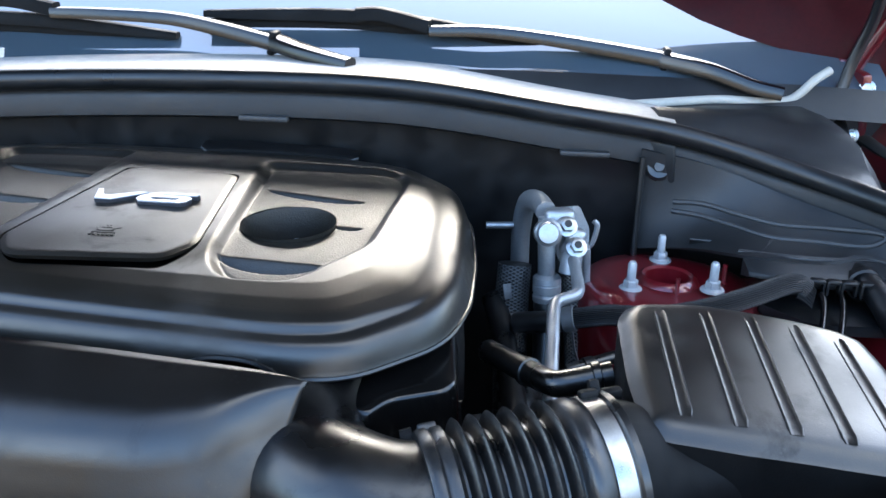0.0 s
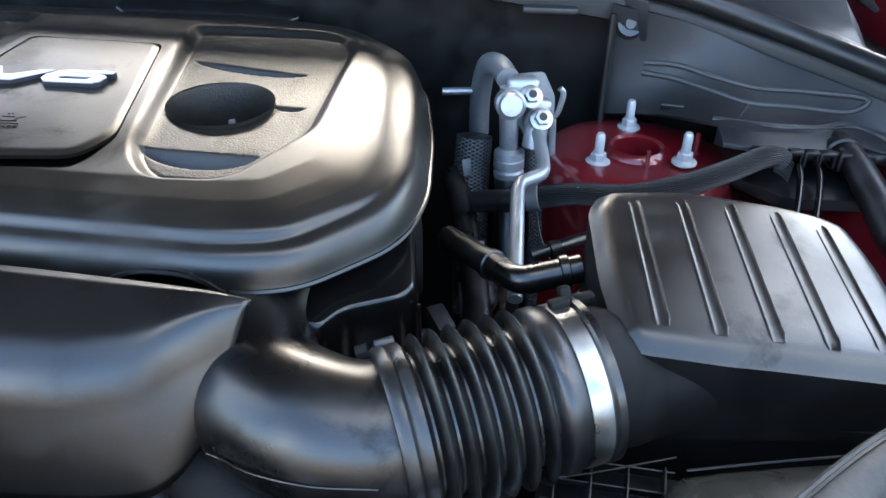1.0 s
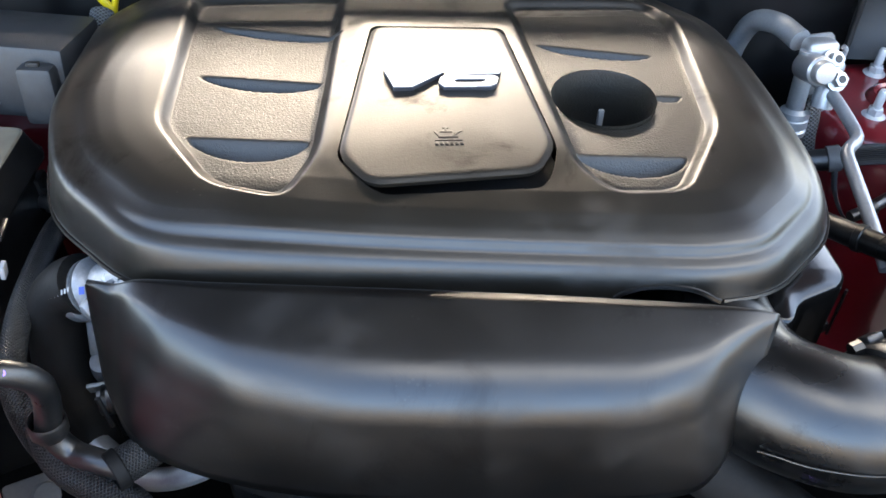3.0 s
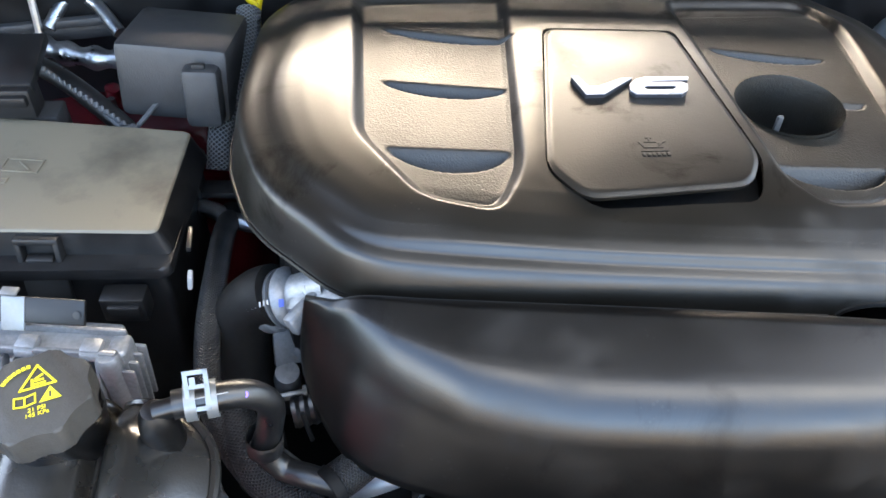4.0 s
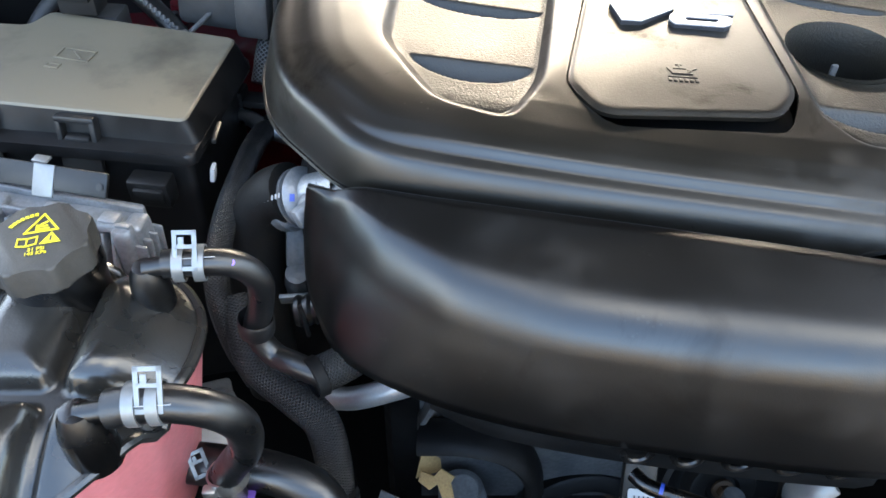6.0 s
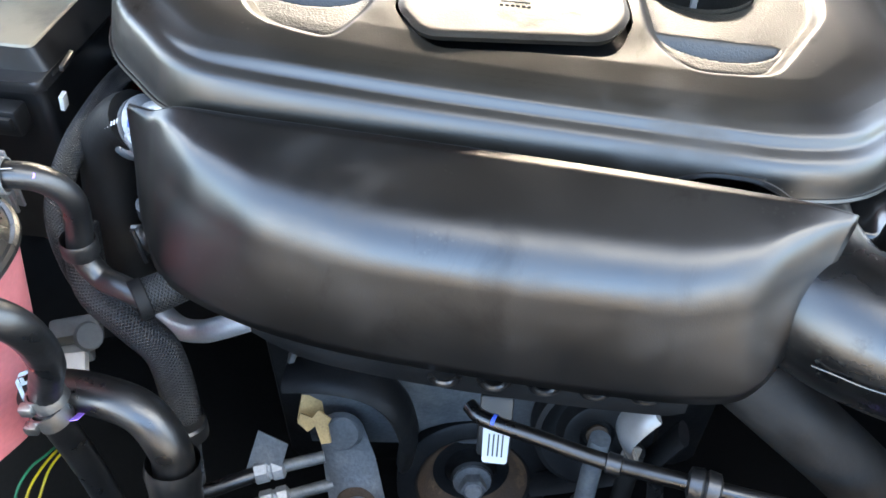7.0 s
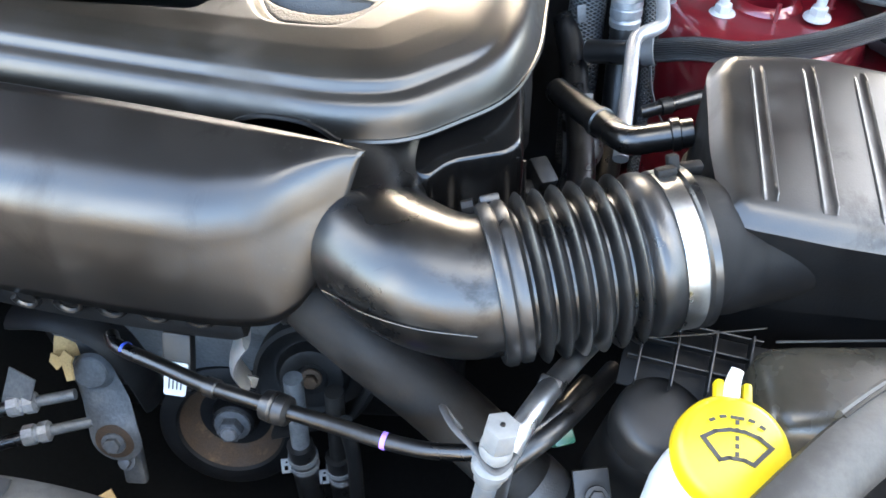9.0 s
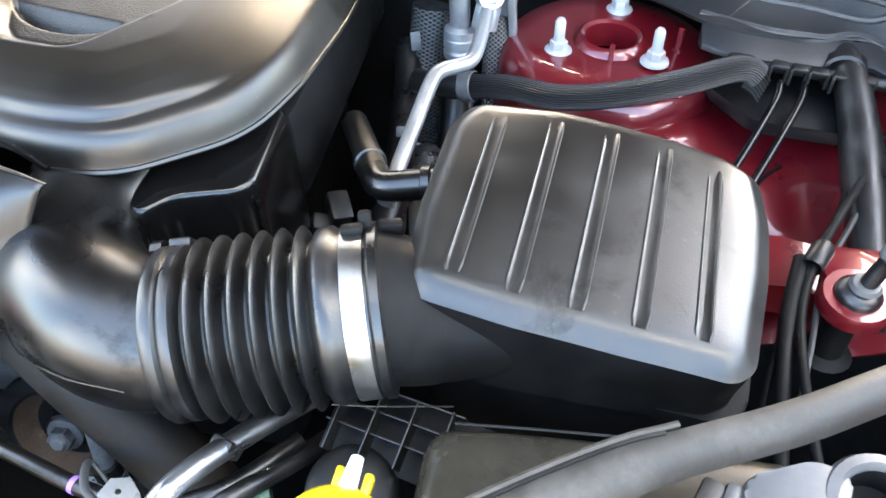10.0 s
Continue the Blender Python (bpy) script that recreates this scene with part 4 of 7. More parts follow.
bead = dense(OUT, 0.008)
k0 = max(range(len(bead)), key=lambda i: bead[i][1])
bead = bead[k0:] + bead[:k0]
seen = [float(poly_sdf(np.array([x]), np.array([y]), NOTCH)[0]) < 0 for x, y in bead]
i0, i1 = seen.index(False), len(seen) - 1 - seen[::-1].index(False)
for run in (bead[:i0], bead[i1 + 1:]):
    part("rim_bead", tube([on_cover(x, y) for x, y in run], 0.0022, 6, 1), COVER, cover)
arch = [(x, y) for x, y in dense(NOTCH, 0.005) if poly_sdf(np.array([x]), np.array([y]), OUT)[0] > -0.001]
arch.sort()
part("rim_bead", tube([on_cover(x, y) for x, y in arch], 0.0024, 6, 1), COVER, cover)


def plate_z(X, Y, D):
    return rim_z(X, Y) + 0.0050 - 0.0022 * (1 - sstep(D, 0, 0.0045)) + 0.0015 * sstep(D, 0.0, 0.06)


plate = part("badge_plate", dome(dense(rounded(PLATE, 0.014), 0.006), plate_z, (0, 0.012, 0.03, 0.05, 0.08, 0.12, 0.2, 0.3, 0.4, 0.5, 0.6, 0.7, 0.8, 0.9)), PLATE_SKIN, cover, "raised satin plate with oil-can symbol")
solid(plate, 0.004)
# black sheet under the slot stands in for the shade in the gap
part("plate_gap_dark", prism(rounded([(x * 1.02 + 0.0058, y) for x, y in SLOT], 0.01), 0.985, 0.990), INKK, cover, "black sheet for the dark of the gap round the plate")
part("filler_well", lathe([(0.0470, 0.004), (0.0458, 0.0), (0.044, -0.02), (0.043, -0.055), (0, -0.055)], pose(OIL[0], OIL[1], 0.998), 40), GRAIN, cover, "deep round filler well")
part("filler_tab", block((0.006, 0.004, 0.030), pose(-0.146, 0.744, 0.966), 0.0015), PORTCAP, cover, "small white tab in the well")


def ring_slab(outer, inner_, z0, z1, m):
    """A flat ring between two outlines of as many points."""
    bm = bmesh.new()
    n = len(outer)
    V = [[bm.verts.new(m @ Vector((x, y, z))) for x, y in o] for o, z in ((outer, z0), (outer, z1), (inner_, z1), (inner_, z0))]
    for a_, b_ in zip(V, V[1:] + V[:1]):
        for i in range(n):
            bm.faces.new((a_[i], a_[(i + 1) % n], b_[(i + 1) % n], b_[i]))
    return bm


bp_ = pose(-0.292, 0.7465, rim_z(-0.292, 0.744) + 0.0072, 2.5, 2.5, -3)
MM = 0.001
V_POLY = [(-52, 12), (-46.5, 12), (-40.5, -4), (-33, -4), (-9.5, 8.5), (0.5, 9), (-29, -13.5), (-45, -13.5)]
SIX_O = [(-6, -8), (-2, -13.5), (38, -13.5), (44, -9), (46.5, -1), (42, 2.4), (12, 2.4), (-4, 0)]
SIX_I = [(7, -6.5), (9, -8.2), (31, -8.2), (34, -6.5), (35.5, -3.2), (34, -2.0), (11, -2.0), (8, -3.2)]
SIX_T = [(-4, 0), (12, 2.4), (18, 6), (49, 6), (51, 10.5), (12, 10.5), (3, 7)]
sc_ = lambda P: [(x * MM, y * MM) for x, y in P]
for lab, pieces in (("V", (V_POLY,)), ("6", (SIX_T,))):
    slabs, caps = [prism(sc_(P), -0.0030, 0.0026, bp_) for P in pieces], [prism(sc_(P), 0.0026, 0.0040, bp_, 0.0006) for P in pieces]
    if lab == "6":
        slabs.append(ring_slab(sc_(SIX_O), sc_(SIX_I), -0.0030, 0.0026, bp_))
        caps.append(ring_slab(sc_(SIX_O), sc_(SIX_I), 0.0026, 0.0040, bp_))
    letter = part("badge_letter", merged(*caps), CHROME, cover, "raised satin silver " + ("letter V" if lab == "V" else "figure 6"), smooth=False)
    part("letter_side", merged(*slabs), BADGESIDE, letter, "letter edge, its shade painted dark blue-grey", smooth=False)
# oil-can symbol, moulded
sym = pose(-0.302, 0.668, rim_z(-0.302, 0.668) + 0.0063, 2.5, 2.5, -3)
sy = [block((0.016, 0.0018, 0.0012), sym @ pose(0, 0.001, 0), 0.0003), block((0.010, 0.0018, 0.0012), sym @ pose(-0.001, 0.0075, 0), 0.0003), block((0.008, 0.0016, 0.0012), sym @ pose(0.0085, 0.0065, 0, 0, 0, 30), 0.0003),
      block((0.0018, 0.0075, 0.0012), sym @ pose(-0.0085, 0.0045, 0, 0, 0, 25), 0.0003), block((0.0018, 0.007, 0.0012), sym @ pose(0.006, 0.004, 0, 0, 0, -40), 0.0003), block((0.0018, 0.004, 0.0012), sym @ pose(-0.001, 0.010, 0), 0.0003),
      block((0.005, 0.0018, 0.0012), sym @ pose(-0.001, 0.0125, 0), 0.0003), block((0.022, 0.0012, 0.0012), sym @ pose(0, -0.0035, 0), 0.0003)]
for k in range(6):
    sy.append(block((0.0026, 0.0040, 0.0012), sym @ pose(-0.0100 + 0.0040 * k, -0.0075, 0), 0.0003))
printed("symbol_ridge", sy, INKK, plate)

# ======== intake resonator ========
RB = [(-0.577, 0.593, 0.971), (-0.568, 0.590, 0.9705), (-0.556, 0.586, 0.9705), (-0.536, 0.580, 0.978), (-0.490, 0.569, 0.979), (-0.420, 0.555, 0.979), (-0.335, 0.539, 0.978), (-0.250, 0.522, 0.977),
      (-0.165, 0.504, 0.975), (-0.120, 0.494, 0.973), (-0.096, 0.489, 0.969)]
RL = [(-0.584, 0.592, 0.908), (-0.582, 0.575, 0.895), (-0.574, 0.552, 0.882), (-0.552, 0.515, 0.873), (-0.500, 0.484, 0.870), (-0.430, 0.459, 0.870), (-0.340, 0.440, 0.870), (-0.250, 0.427, 0.868),
      (-0.178, 0.421, 0.868), (-0.150, 0.427, 0.874), (-0.128, 0.447, 0.893)]
rb, rl = curve_points(RB, 6), curve_points(RL, 6)


def bow(a_, b_, c_, n):
    """Points of a curve from a to c pulled towards b."""
    return [tuple(a_[k] * (1 - g) ** 2 + 2 * b_[k] * g * (1 - g) + c_[k] * g * g for k in (0, 1)) for g in [m_ / n for m_ in range(n + 1)]]


rr_ = []
for i, (p, q) in enumerate(zip(rb, rl)):
    # section: a nearly flat top, a rounded crest, a full front; the crest runs out at both ends
    top_ = float(np.interp(p.x, [-0.577, -0.545, -0.515, -0.47, -0.40, -0.20, -0.15, -0.115, -0.096], [0.04, 0.18, 0.42, 0.60, 0.67, 0.66, 0.52, 0.22, 0.06]))
    crest = (top_ * 1.14, 1 - 0.30 * top_)
    p1, p2 = (crest[0] * 0.66, 1 - 0.30 * top_ * 0.60), (crest[0] + (1 - crest[0]) * 0.30, crest[1] * 0.70)
    sec = bow((0, 1), (crest[0] * 0.33, 1 - 0.30 * top_ * 0.27), p1, 7)[:-1] + bow(p1, crest, p2, 14)[:-1] + bow(p2, (p2[0] + (1 - p2[0]) * 0.62, p2[1] * 0.52), (1, 0), 9)
    rr_.append([(p.x + (q.x - p.x) * s, p.y + (q.y - p.y) * s, q.z + (p.z - q.z) * c) for s, c in sec])
reso = thing("intake_resonator", "smooth satin black intake resonator in front of the cover", "intake resonator")
solid(part("resonator_shell", loft(rr_, closed=False), COVER, reso), 0.003, soft_rim=True)
part("rear_bead", tube([tuple(p) for p in rb], 0.0022, 8, 1), COVER, reso)
part("core", loft([[(x, y0, 0.94), (x, y1 + 0.03, 0.92), (x, y1 + 0.02, 0.86), (x, y0, 0.86)] for x, y0, y1 in ((-0.55, 0.585, 0.56), (-0.45, 0.57, 0.49), (-0.30, 0.54, 0.46), (-0.17, 0.52, 0.46), (-0.15, 0.51, 0.47))]), DARK, reso)
flange = []
for p in [q for q in rl if -0.50 < q.x < -0.180]:
    e_ = min(1.0, (p.x + 0.50) / 0.05, (-0.180 - p.x) / 0.012) ** 0.5
    flange.append([(p.x, p.y + 0.010, 0.872), (p.x, p.y + 0.006, 0.862), (p.x, p.y + 0.006, 0.862 - 0.022 * e_), (p.x, p.y + 0.012, 0.862 - 0.030 * e_), (p.x, p.y + 0.030, 0.862 - 0.030 * e_), (p.x, p.y + 0.034, 0.872)])
part("flange", loft(flange), AIRBASE, reso, "black flange below the shell")
for k in range(5):
    cx_, cy_ = -0.350 + 0.0335 * k, 0.4385 - 0.0030 * k
    part("flange_boss", tube([(cx_ + 0.0095 * math.cos(q), cy_ + 0.001, 0.866 + 0.0095 * math.sin(q)) for q in [math.pi + math.pi * j / 8 for j in range(9)]], 0.0024, 8, 2), DUCT, reso)

# throttle box below the cover
tb = thing("throttle_box", "glossy black plastic box below the engine cover", "throttle box")
LEDGE = rounded([(-0.098, 0.600), (-0.088, 0.544), (-0.073, 0.520), (-0.058, 0.512), (-0.041, 0.533), (0.0, 0.545), (0.012, 0.556), (0.012, 0.64), (-0.098, 0.64)], 0.010, 5)
TC_ = Vector((sum(p_[0] for p_ in LEDGE) / len(LEDGE), sum(p_[1] for p_ in LEDGE) / len(LEDGE)))
tb_rings = []
for s_, z_ in ((1.05, 0.80), (1.035, 0.86), (1.02, 0.900), (1.01, 0.916), (0.985, 0.924), (0.95, 0.9275), (0.90, 0.9285), (0.6, 0.931), (0.3, 0.932)):
    tb_rings.append([(TC_.x + (x - TC_.x) * s_, TC_.y + (y - TC_.y) * s_, z_ + 0.10 * max(0, y - 0.55) * (s_ < 1.015)) for x, y in LEDGE])
part("box", loft(tb_rings), GLOSSBOX, tb)
part("seam", tube([(0.0135, 0.552, 0.915), (0.0142, 0.552, 0.89), (0.015, 0.552, 0.86)], 0.0014, 6), DUCT, tb)
part("side_lug", merged(block((0.012, 0.022, 0.020), pose(-0.093, 0.512, 0.905, 20, 20, 20), 0.004), block((0.008, 0.014, 0.03), pose(-0.088, 0.505, 0.893, 10, 10, 20), 0.003)), DUCT, tb)

# ======== intake duct, bellows, clamp ========
AX = Vector((1, 0.247, 0.082)).normalized()
BP = Vector((0.05, 0.4537, 0.9031))
A0 = BP - AX * 0.062
elbow = thing("intake_elbow", "smooth black plastic intake elbow duct", "intake duct")
part("duct", tube([(-0.098, 0.620, 0.905), (-0.108, 0.565, 0.904), (-0.109, 0.520, 0.901), (-0.095, 0.477, 0.899), (-0.060, 0.4465, 0.900), (-0.028, 0.4375, 0.898), A0 + AX * 0.01], lambda t: 0.052 - 0.003 * t, 36, 8), DUCT, elbow)
part("mould_seam", tube([(-0.122, 0.4255, 0.9025), (-0.112, 0.4205, 0.902), (-0.091, 0.4045, 0.906), (-0.056, 0.3915, 0.908), (-0.016, 0.3885, 0.906)], 0.0007, 6), DUCT, elbow)
part("spout", tube([(-0.030, 0.480, 0.930), (-0.022, 0.481, 0.932)], 0.006, 8), DUCT, elbow)

bell = thing("intake_bellows", "ribbed black rubber intake bellows hose", "bellows hose")
M_AX = aim(A0, AX)
prof = [(0.046, 0.0), (0.0545, 0.0), (0.0565, 0.003), (0.0565, 0.008), (0.0540, 0.010), (0.0560, 0.013), (0.0560, 0.018), (0.0530, 0.020)]
L0, PITCH = 0.022, 0.0128
for k in range(6):
    for j in range(8):
        ph = j / 8
        prof.append((0.0535 + 0.0058 * math.cos(2 * math.pi * (ph - 0.5)) - (0.0014 if 0.05 < ph < 0.2 else 0), L0 + PITCH * (k + ph)))
zc = L0 + PITCH * 6
prof += [(0.0500, zc), (0.0555, zc + 0.003), (0.0570, zc + 0.006), (0.0570, zc + 0.013), (0.0545, zc + 0.016), (0.0545, zc + 0.034), (0.0565, zc + 0.036), (0.0565, zc + 0.041), (0.046, zc + 0.043)]
part("hose", lathe(prof, M_AX, 56), RUBBER, bell)
for sgn, z_ in ((0.9, 0.006), (-2.2, 0.006)):
    part("lug", block((0.014, 0.006, 0.014), M_AX @ pose(0, 0, 0.012, 0, 0, 90 + sgn * 40) @ pose(0, -0.058, 0), 0.0015), RUBBER, bell)
clampx = thing("hose_clamp", "broad bright steel band clamp round the bellows end", "hose clamp")
zb = zc + 0.019
part("band", lathe([(0.0546, zb), (0.0556, zb), (0.0558, zb + 0.001), (0.0558, zb + 0.0125), (0.0556, zb + 0.0135), (0.0546, zb + 0.0135)], M_AX, 56), ZINC, clampx)
part("clamp_lug", merged(block((0.009, 0.006, 0.014), M_AX @ pose(0, 0, zb + 0.008, 0, 0, -20) @ pose(0, 0.058, 0), 0.002), block((0.008, 0.012, 0.008), M_AX @ pose(0, 0, zb + 0.016, 0, 0, -28) @ pose(0, 0.060, 0), 0.002)), DARK, clampx)
# black chip painted as the dark of the band's slot
part("slot", block((0.004, 0.0015, 0.009), M_AX @ pose(0, 0, zb + 0.007, 0, 0, 10) @ pose(0, -0.0555, 0), 0.0005), INKK, clampx)

# ======== air filter box ========
AO = rounded([(0.138, 0.463), (0.150, 0.453), (0.204, 0.4435), (0.268, 0.4385), (0.334, 0.4365), (0.347, 0.448), (0.360, 0.515), (0.3645, 0.560), (0.361, 0.601), (0.338, 0.614), (0.300, 0.620), (0.222, 0.627), (0.160, 0.622),
              (0.146, 0.600), (0.138, 0.520)], 0.010, 5)


def air_z(x, y):
    u = x - 0.167
    return 0.9577 + 0.115 * (y - 0.4656) - 0.05 * u - 0.45 * u * np.abs(u)


def lid_z(X, Y, D):
    return air_z(X, Y) - 0.012 * (1 - sstep(D, -0.006, 0.014)) - 0.002 * (1 - sstep(D, 0.0, 0.03))


air = thing("air_filter_box", "black plastic air filter box with five ribs on its lid", "air filter box")
AO = dense(AO, 0.008)
part("lid", dome(AO, lid_z, (0, 0.006, 0.014, 0.024, 0.036, 0.05, 0.07, 0.10, 0.14, 0.2, 0.28, 0.36, 0.46, 0.56, 0.66, 0.76, 0.86, 0.94)), AIRBOX, air)
lz = lambda x, y: float(lid_z(np.array([x]), np.array([y]), np.array([0.0]))[0])
wall_rings = []
for g in (0, 0.03, 0.08, 0.2, 0.35, 0.5, 0.6, 0.8, 1.0):
    ring = []
    for x, y in AO:
        w_ = min(1.0, max(0.0, (0.53 - (y + 0.20 * (x - 0.137))) / 0.05))
        flare = -0.010 * w_ * min(1.0, g * 1.4)
        ring.append((x - 0.006 * g * w_, y - flare, lz(x, y) * (1 - g) + 0.866 * g))
    wall_rings.append(ring)
part("lid_wall", loft(wall_rings, cap=False), AIRBASE, air)
for a_, b_ in (((0.1668, 0.4635), (0.1815, 0.607)), ((0.2030, 0.4555), (0.2200, 0.610)), ((0.2400, 0.4515), (0.2580, 0.609)), ((0.2765, 0.4480), (0.2940, 0.605)), ((0.3130, 0.4490), (0.3280, 0.595))):
    a_, b_ = Vector(a_), Vector(b_)
    d_ = (b_ - a_).normalized()
    a_, b_ = a_ + d_ * 0.004, b_ - d_ * 0.006
    side = Vector((d_.y, -d_.x))
    rr2 = []
    for k in range(25):
        g = k / 24
        c_ = a_.lerp(b_, g)
        e_ = min(1.0, 24 * g, 14 * (1 - g)) ** 0.7
        rr2.append([(c_.x + side.x * w_ * (0.8 + 0.2 * e_), c_.y + side.y * w_ * (0.8 + 0.2 * e_), float(lid_z(np.array([c_.x]), np.array([c_.y]), np.array([0.03]))[0]) + h_ * e_ - 0.0005)
                    for w_, h_ in ((-0.0060, -0.003), (-0.0056, 0.0008), (-0.0050, 0.0019), (-0.0043, 0.0020), (-0.0036, 0.0012), (-0.0020, 0.0007), (0.0020, 0.0007), (0.0036, 0.0012), (0.0043, 0.0020), (0.0050, 0.0019), (0.0056, 0.0008), (0.0060, -0.003))])
    part("rib", loft(rr2), AIRBOX, air)
base = rounded([(0.142, 0.470), (0.335, 0.442), (0.354, 0.452), (0.368, 0.53), (0.372, 0.60), (0.33, 0.625), (0.165, 0.635), (0.144, 0.61)], 0.012, 5)
part("base", skirt(base, flat_z(0.872), 0.68, -0.02), AIRBASE, air)
part("rim", merged(prism(base, 0.862, 0.874, bevel=0.003)), AIRBASE, air)
e0 = A0 + AX * (zc + 0.034)
OUTLET = [e0 + AX * d_ + Vector((0, y_, z_)) for d_, y_, z_ in ((0, 0, 0), (0.006, 0, -0.001), (0.012, -0.0005, -0.0025), (0.020, -0.001, -0.005), (0.032, -0.002, -0.0085), (0.05, -0.001, -0.0115), (0.08, 0.001, -0.0135), (0.13, 0.010, -0.014))]
part("outlet", tube(OUTLET, lambda t: 0.0515 - 0.0065 * min(1.0, t / 0.30) - 0.005 * t, 40), AIRBASE, air, "round outlet spigot blending into the box")
part("seam_line", tube([(0.098, 0.4205, 0.872), (0.125, 0.4205, 0.876), (0.155, 0.4225, 0.880), (0.175, 0.4235, 0.883)], 0.0006, 6), AIRBOX, air)
for k in range(4):
    part("stiffener", block((0.0013, 0.045, 0.018), pose(0.098 + 0.024 * k, 0.428 - 0.004 * k, 0.846, 24, 0, -14), 0.0004), BLACK, air)
for k in range(3):
    part("stiffener", block((0.095, 0.0013, 0.012), pose(0.136, 0.446 - 0.014 * k, 0.852 - 0.006 * k, 24, 0, -14), 0.0004), BLACK, air)
part("grid_floor", block((0.13, 0.05, 0.004), pose(0.152, 0.425, 0.830, 24, 0, -14), 0.001), AIRBASE, air)
part("lid_clip", merged(block((0.016, 0.008, 0.010), pose(0.123, 0.503, 0.952, 0, 0, 14), 0.002), block((0.010, 0.022, 0.006), pose(0.128, 0.485, 0.943, 0, 0, 14), 0.002)), DARK, air)
snork = thing("intake_snorkel", "smooth black plastic air snorkel in front of the filter box", "snorkel")
sn_rings = []
for x, y, z, w_, h_ in ((0.160, 0.376, 0.838, 0.018, 0.026), (0.162, 0.376, 0.842, 0.027, 0.034), (0.167, 0.377, 0.845, 0.033, 0.039), (0.176, 0.378, 0.846, 0.036, 0.041), (0.20, 0.379, 0.847, 0.037, 0.041), (0.25, 0.382, 0.847, 0.037, 0.040), (0.31, 0.386, 0.846, 0.036, 0.039), (0.37, 0.390, 0.844, 0.034, 0.037)):
    sn_rings.append([(x, y + w_ * math.copysign(abs(math.cos(q)) ** 0.5, math.cos(q)), z + h_ * math.copysign(abs(math.sin(q)) ** 0.5, math.sin(q))) for q in [2 * math.pi * k / 40 for k in range(40)]])
part("snorkel", loft(sn_rings), SNORK, snork)
part("mould_line", tube([(0.178, 0.4115, 0.884), (0.25, 0.4165, 0.8835), (0.33, 0.4205, 0.882)], 0.0009, 6), FUSE, snork)

# ======== left side of the bay: fuse box, module, coolant bottle ========
FO = rounded([(-1.10, 0.749), (-0.905, 0.726), (-0.690, 0.692), (-0.671, 0.823), (-0.858, 0.872), (-0.872, 0.846), (-1.10, 0.870)], 0.008, 4)


def fuse_z(X, Y, D):
    return 0.958 + 0.012 * (Y - 0.75) + 0.02 * (X + 0.88) * 0 - 0.0020 * (1 - sstep(D, -0.0005, 0.0018))


fuse = thing("fuse_box", "dusty black plastic fuse box with latched lid", "fuse box")
FO = dense(FO, 0.012)
lid = part("lid", dome(FO, fuse_z, (0, 0.003, 0.007, 0.012, 0.020, 0.03, 0.06, 0.12, 0.2, 0.3, 0.4, 0.5, 0.6, 0.7, 0.8, 0.9)), FUSELID, fuse, "flat dusty black lid")
part("lid_side", skirt(FO, lambda x, y: 0.9560 + 0.012 * (y - 0.75), 0.930, 0.010), BLACK, lid)
FO2 = rounded([(-1.11, 0.722), (-0.905, 0.700), (-0.684, 0.672), (-0.663, 0.830), (-0.855, 0.882), (-1.11, 0.88)], 0.008, 4)
part("lid_lip", prism(FO2, 0.924, 0.935, bevel=0.003), BLACK, lid)
FO3 = rounded([(-1.10, 0.735), (-0.905, 0.712), (-0.692, 0.684), (-0.675, 0.82), (-0.855, 0.87), (-1.10, 0.87)], 0.008, 4)
part("body", prism(FO3, 0.74, 0.926), BLACK, fuse)
for x, y in ((-0.872, 0.712), (-0.784, 0.699)):
    lm = pose(x, y, 0.936, -12, 0, -8)
    la = part("latch", merged(block((0.005, 0.010, 0.034), lm @ pose(-0.015, 0, 0), 0.0015), block((0.005, 0.010, 0.034), lm @ pose(0.015, 0, 0), 0.0015), block((0.035, 0.010, 0.006), lm @ pose(0, 0, 0.016), 0.0015),
                              block((0.036, 0.006, 0.030), lm @ pose(0, -0.002, -0.030), 0.0015)), BLACK, fuse)
    part("latch_bar", block((0.022, 0.008, 0.010), lm @ pose(0, -0.001, -0.003, 20), 0.002), BLACK, la)
part("connector", merged(block((0.036, 0.02, 0.026), pose(-0.724, 0.672, 0.902, 0, 0, -8), 0.003), block((0.026, 0.006, 0.012), pose(-0.724, 0.661, 0.904, 0, 0, -8), 0.002)), BLACK, fuse)
part("side_clip", block((0.004, 0.010, 0.014), pose(-0.672, 0.678, 0.915, 0, 10, 0), 0.001), PAPER, fuse)
part("side_clip", block((0.004, 0.026, 0.005), pose(-0.669, 0.70, 0.940, 0, 10, 0), 0.001), FUSE, fuse)
# moulded symbol on the lid
fs = pose(-0.811, 0.786, 0.9590, 0.7, 0, -14)
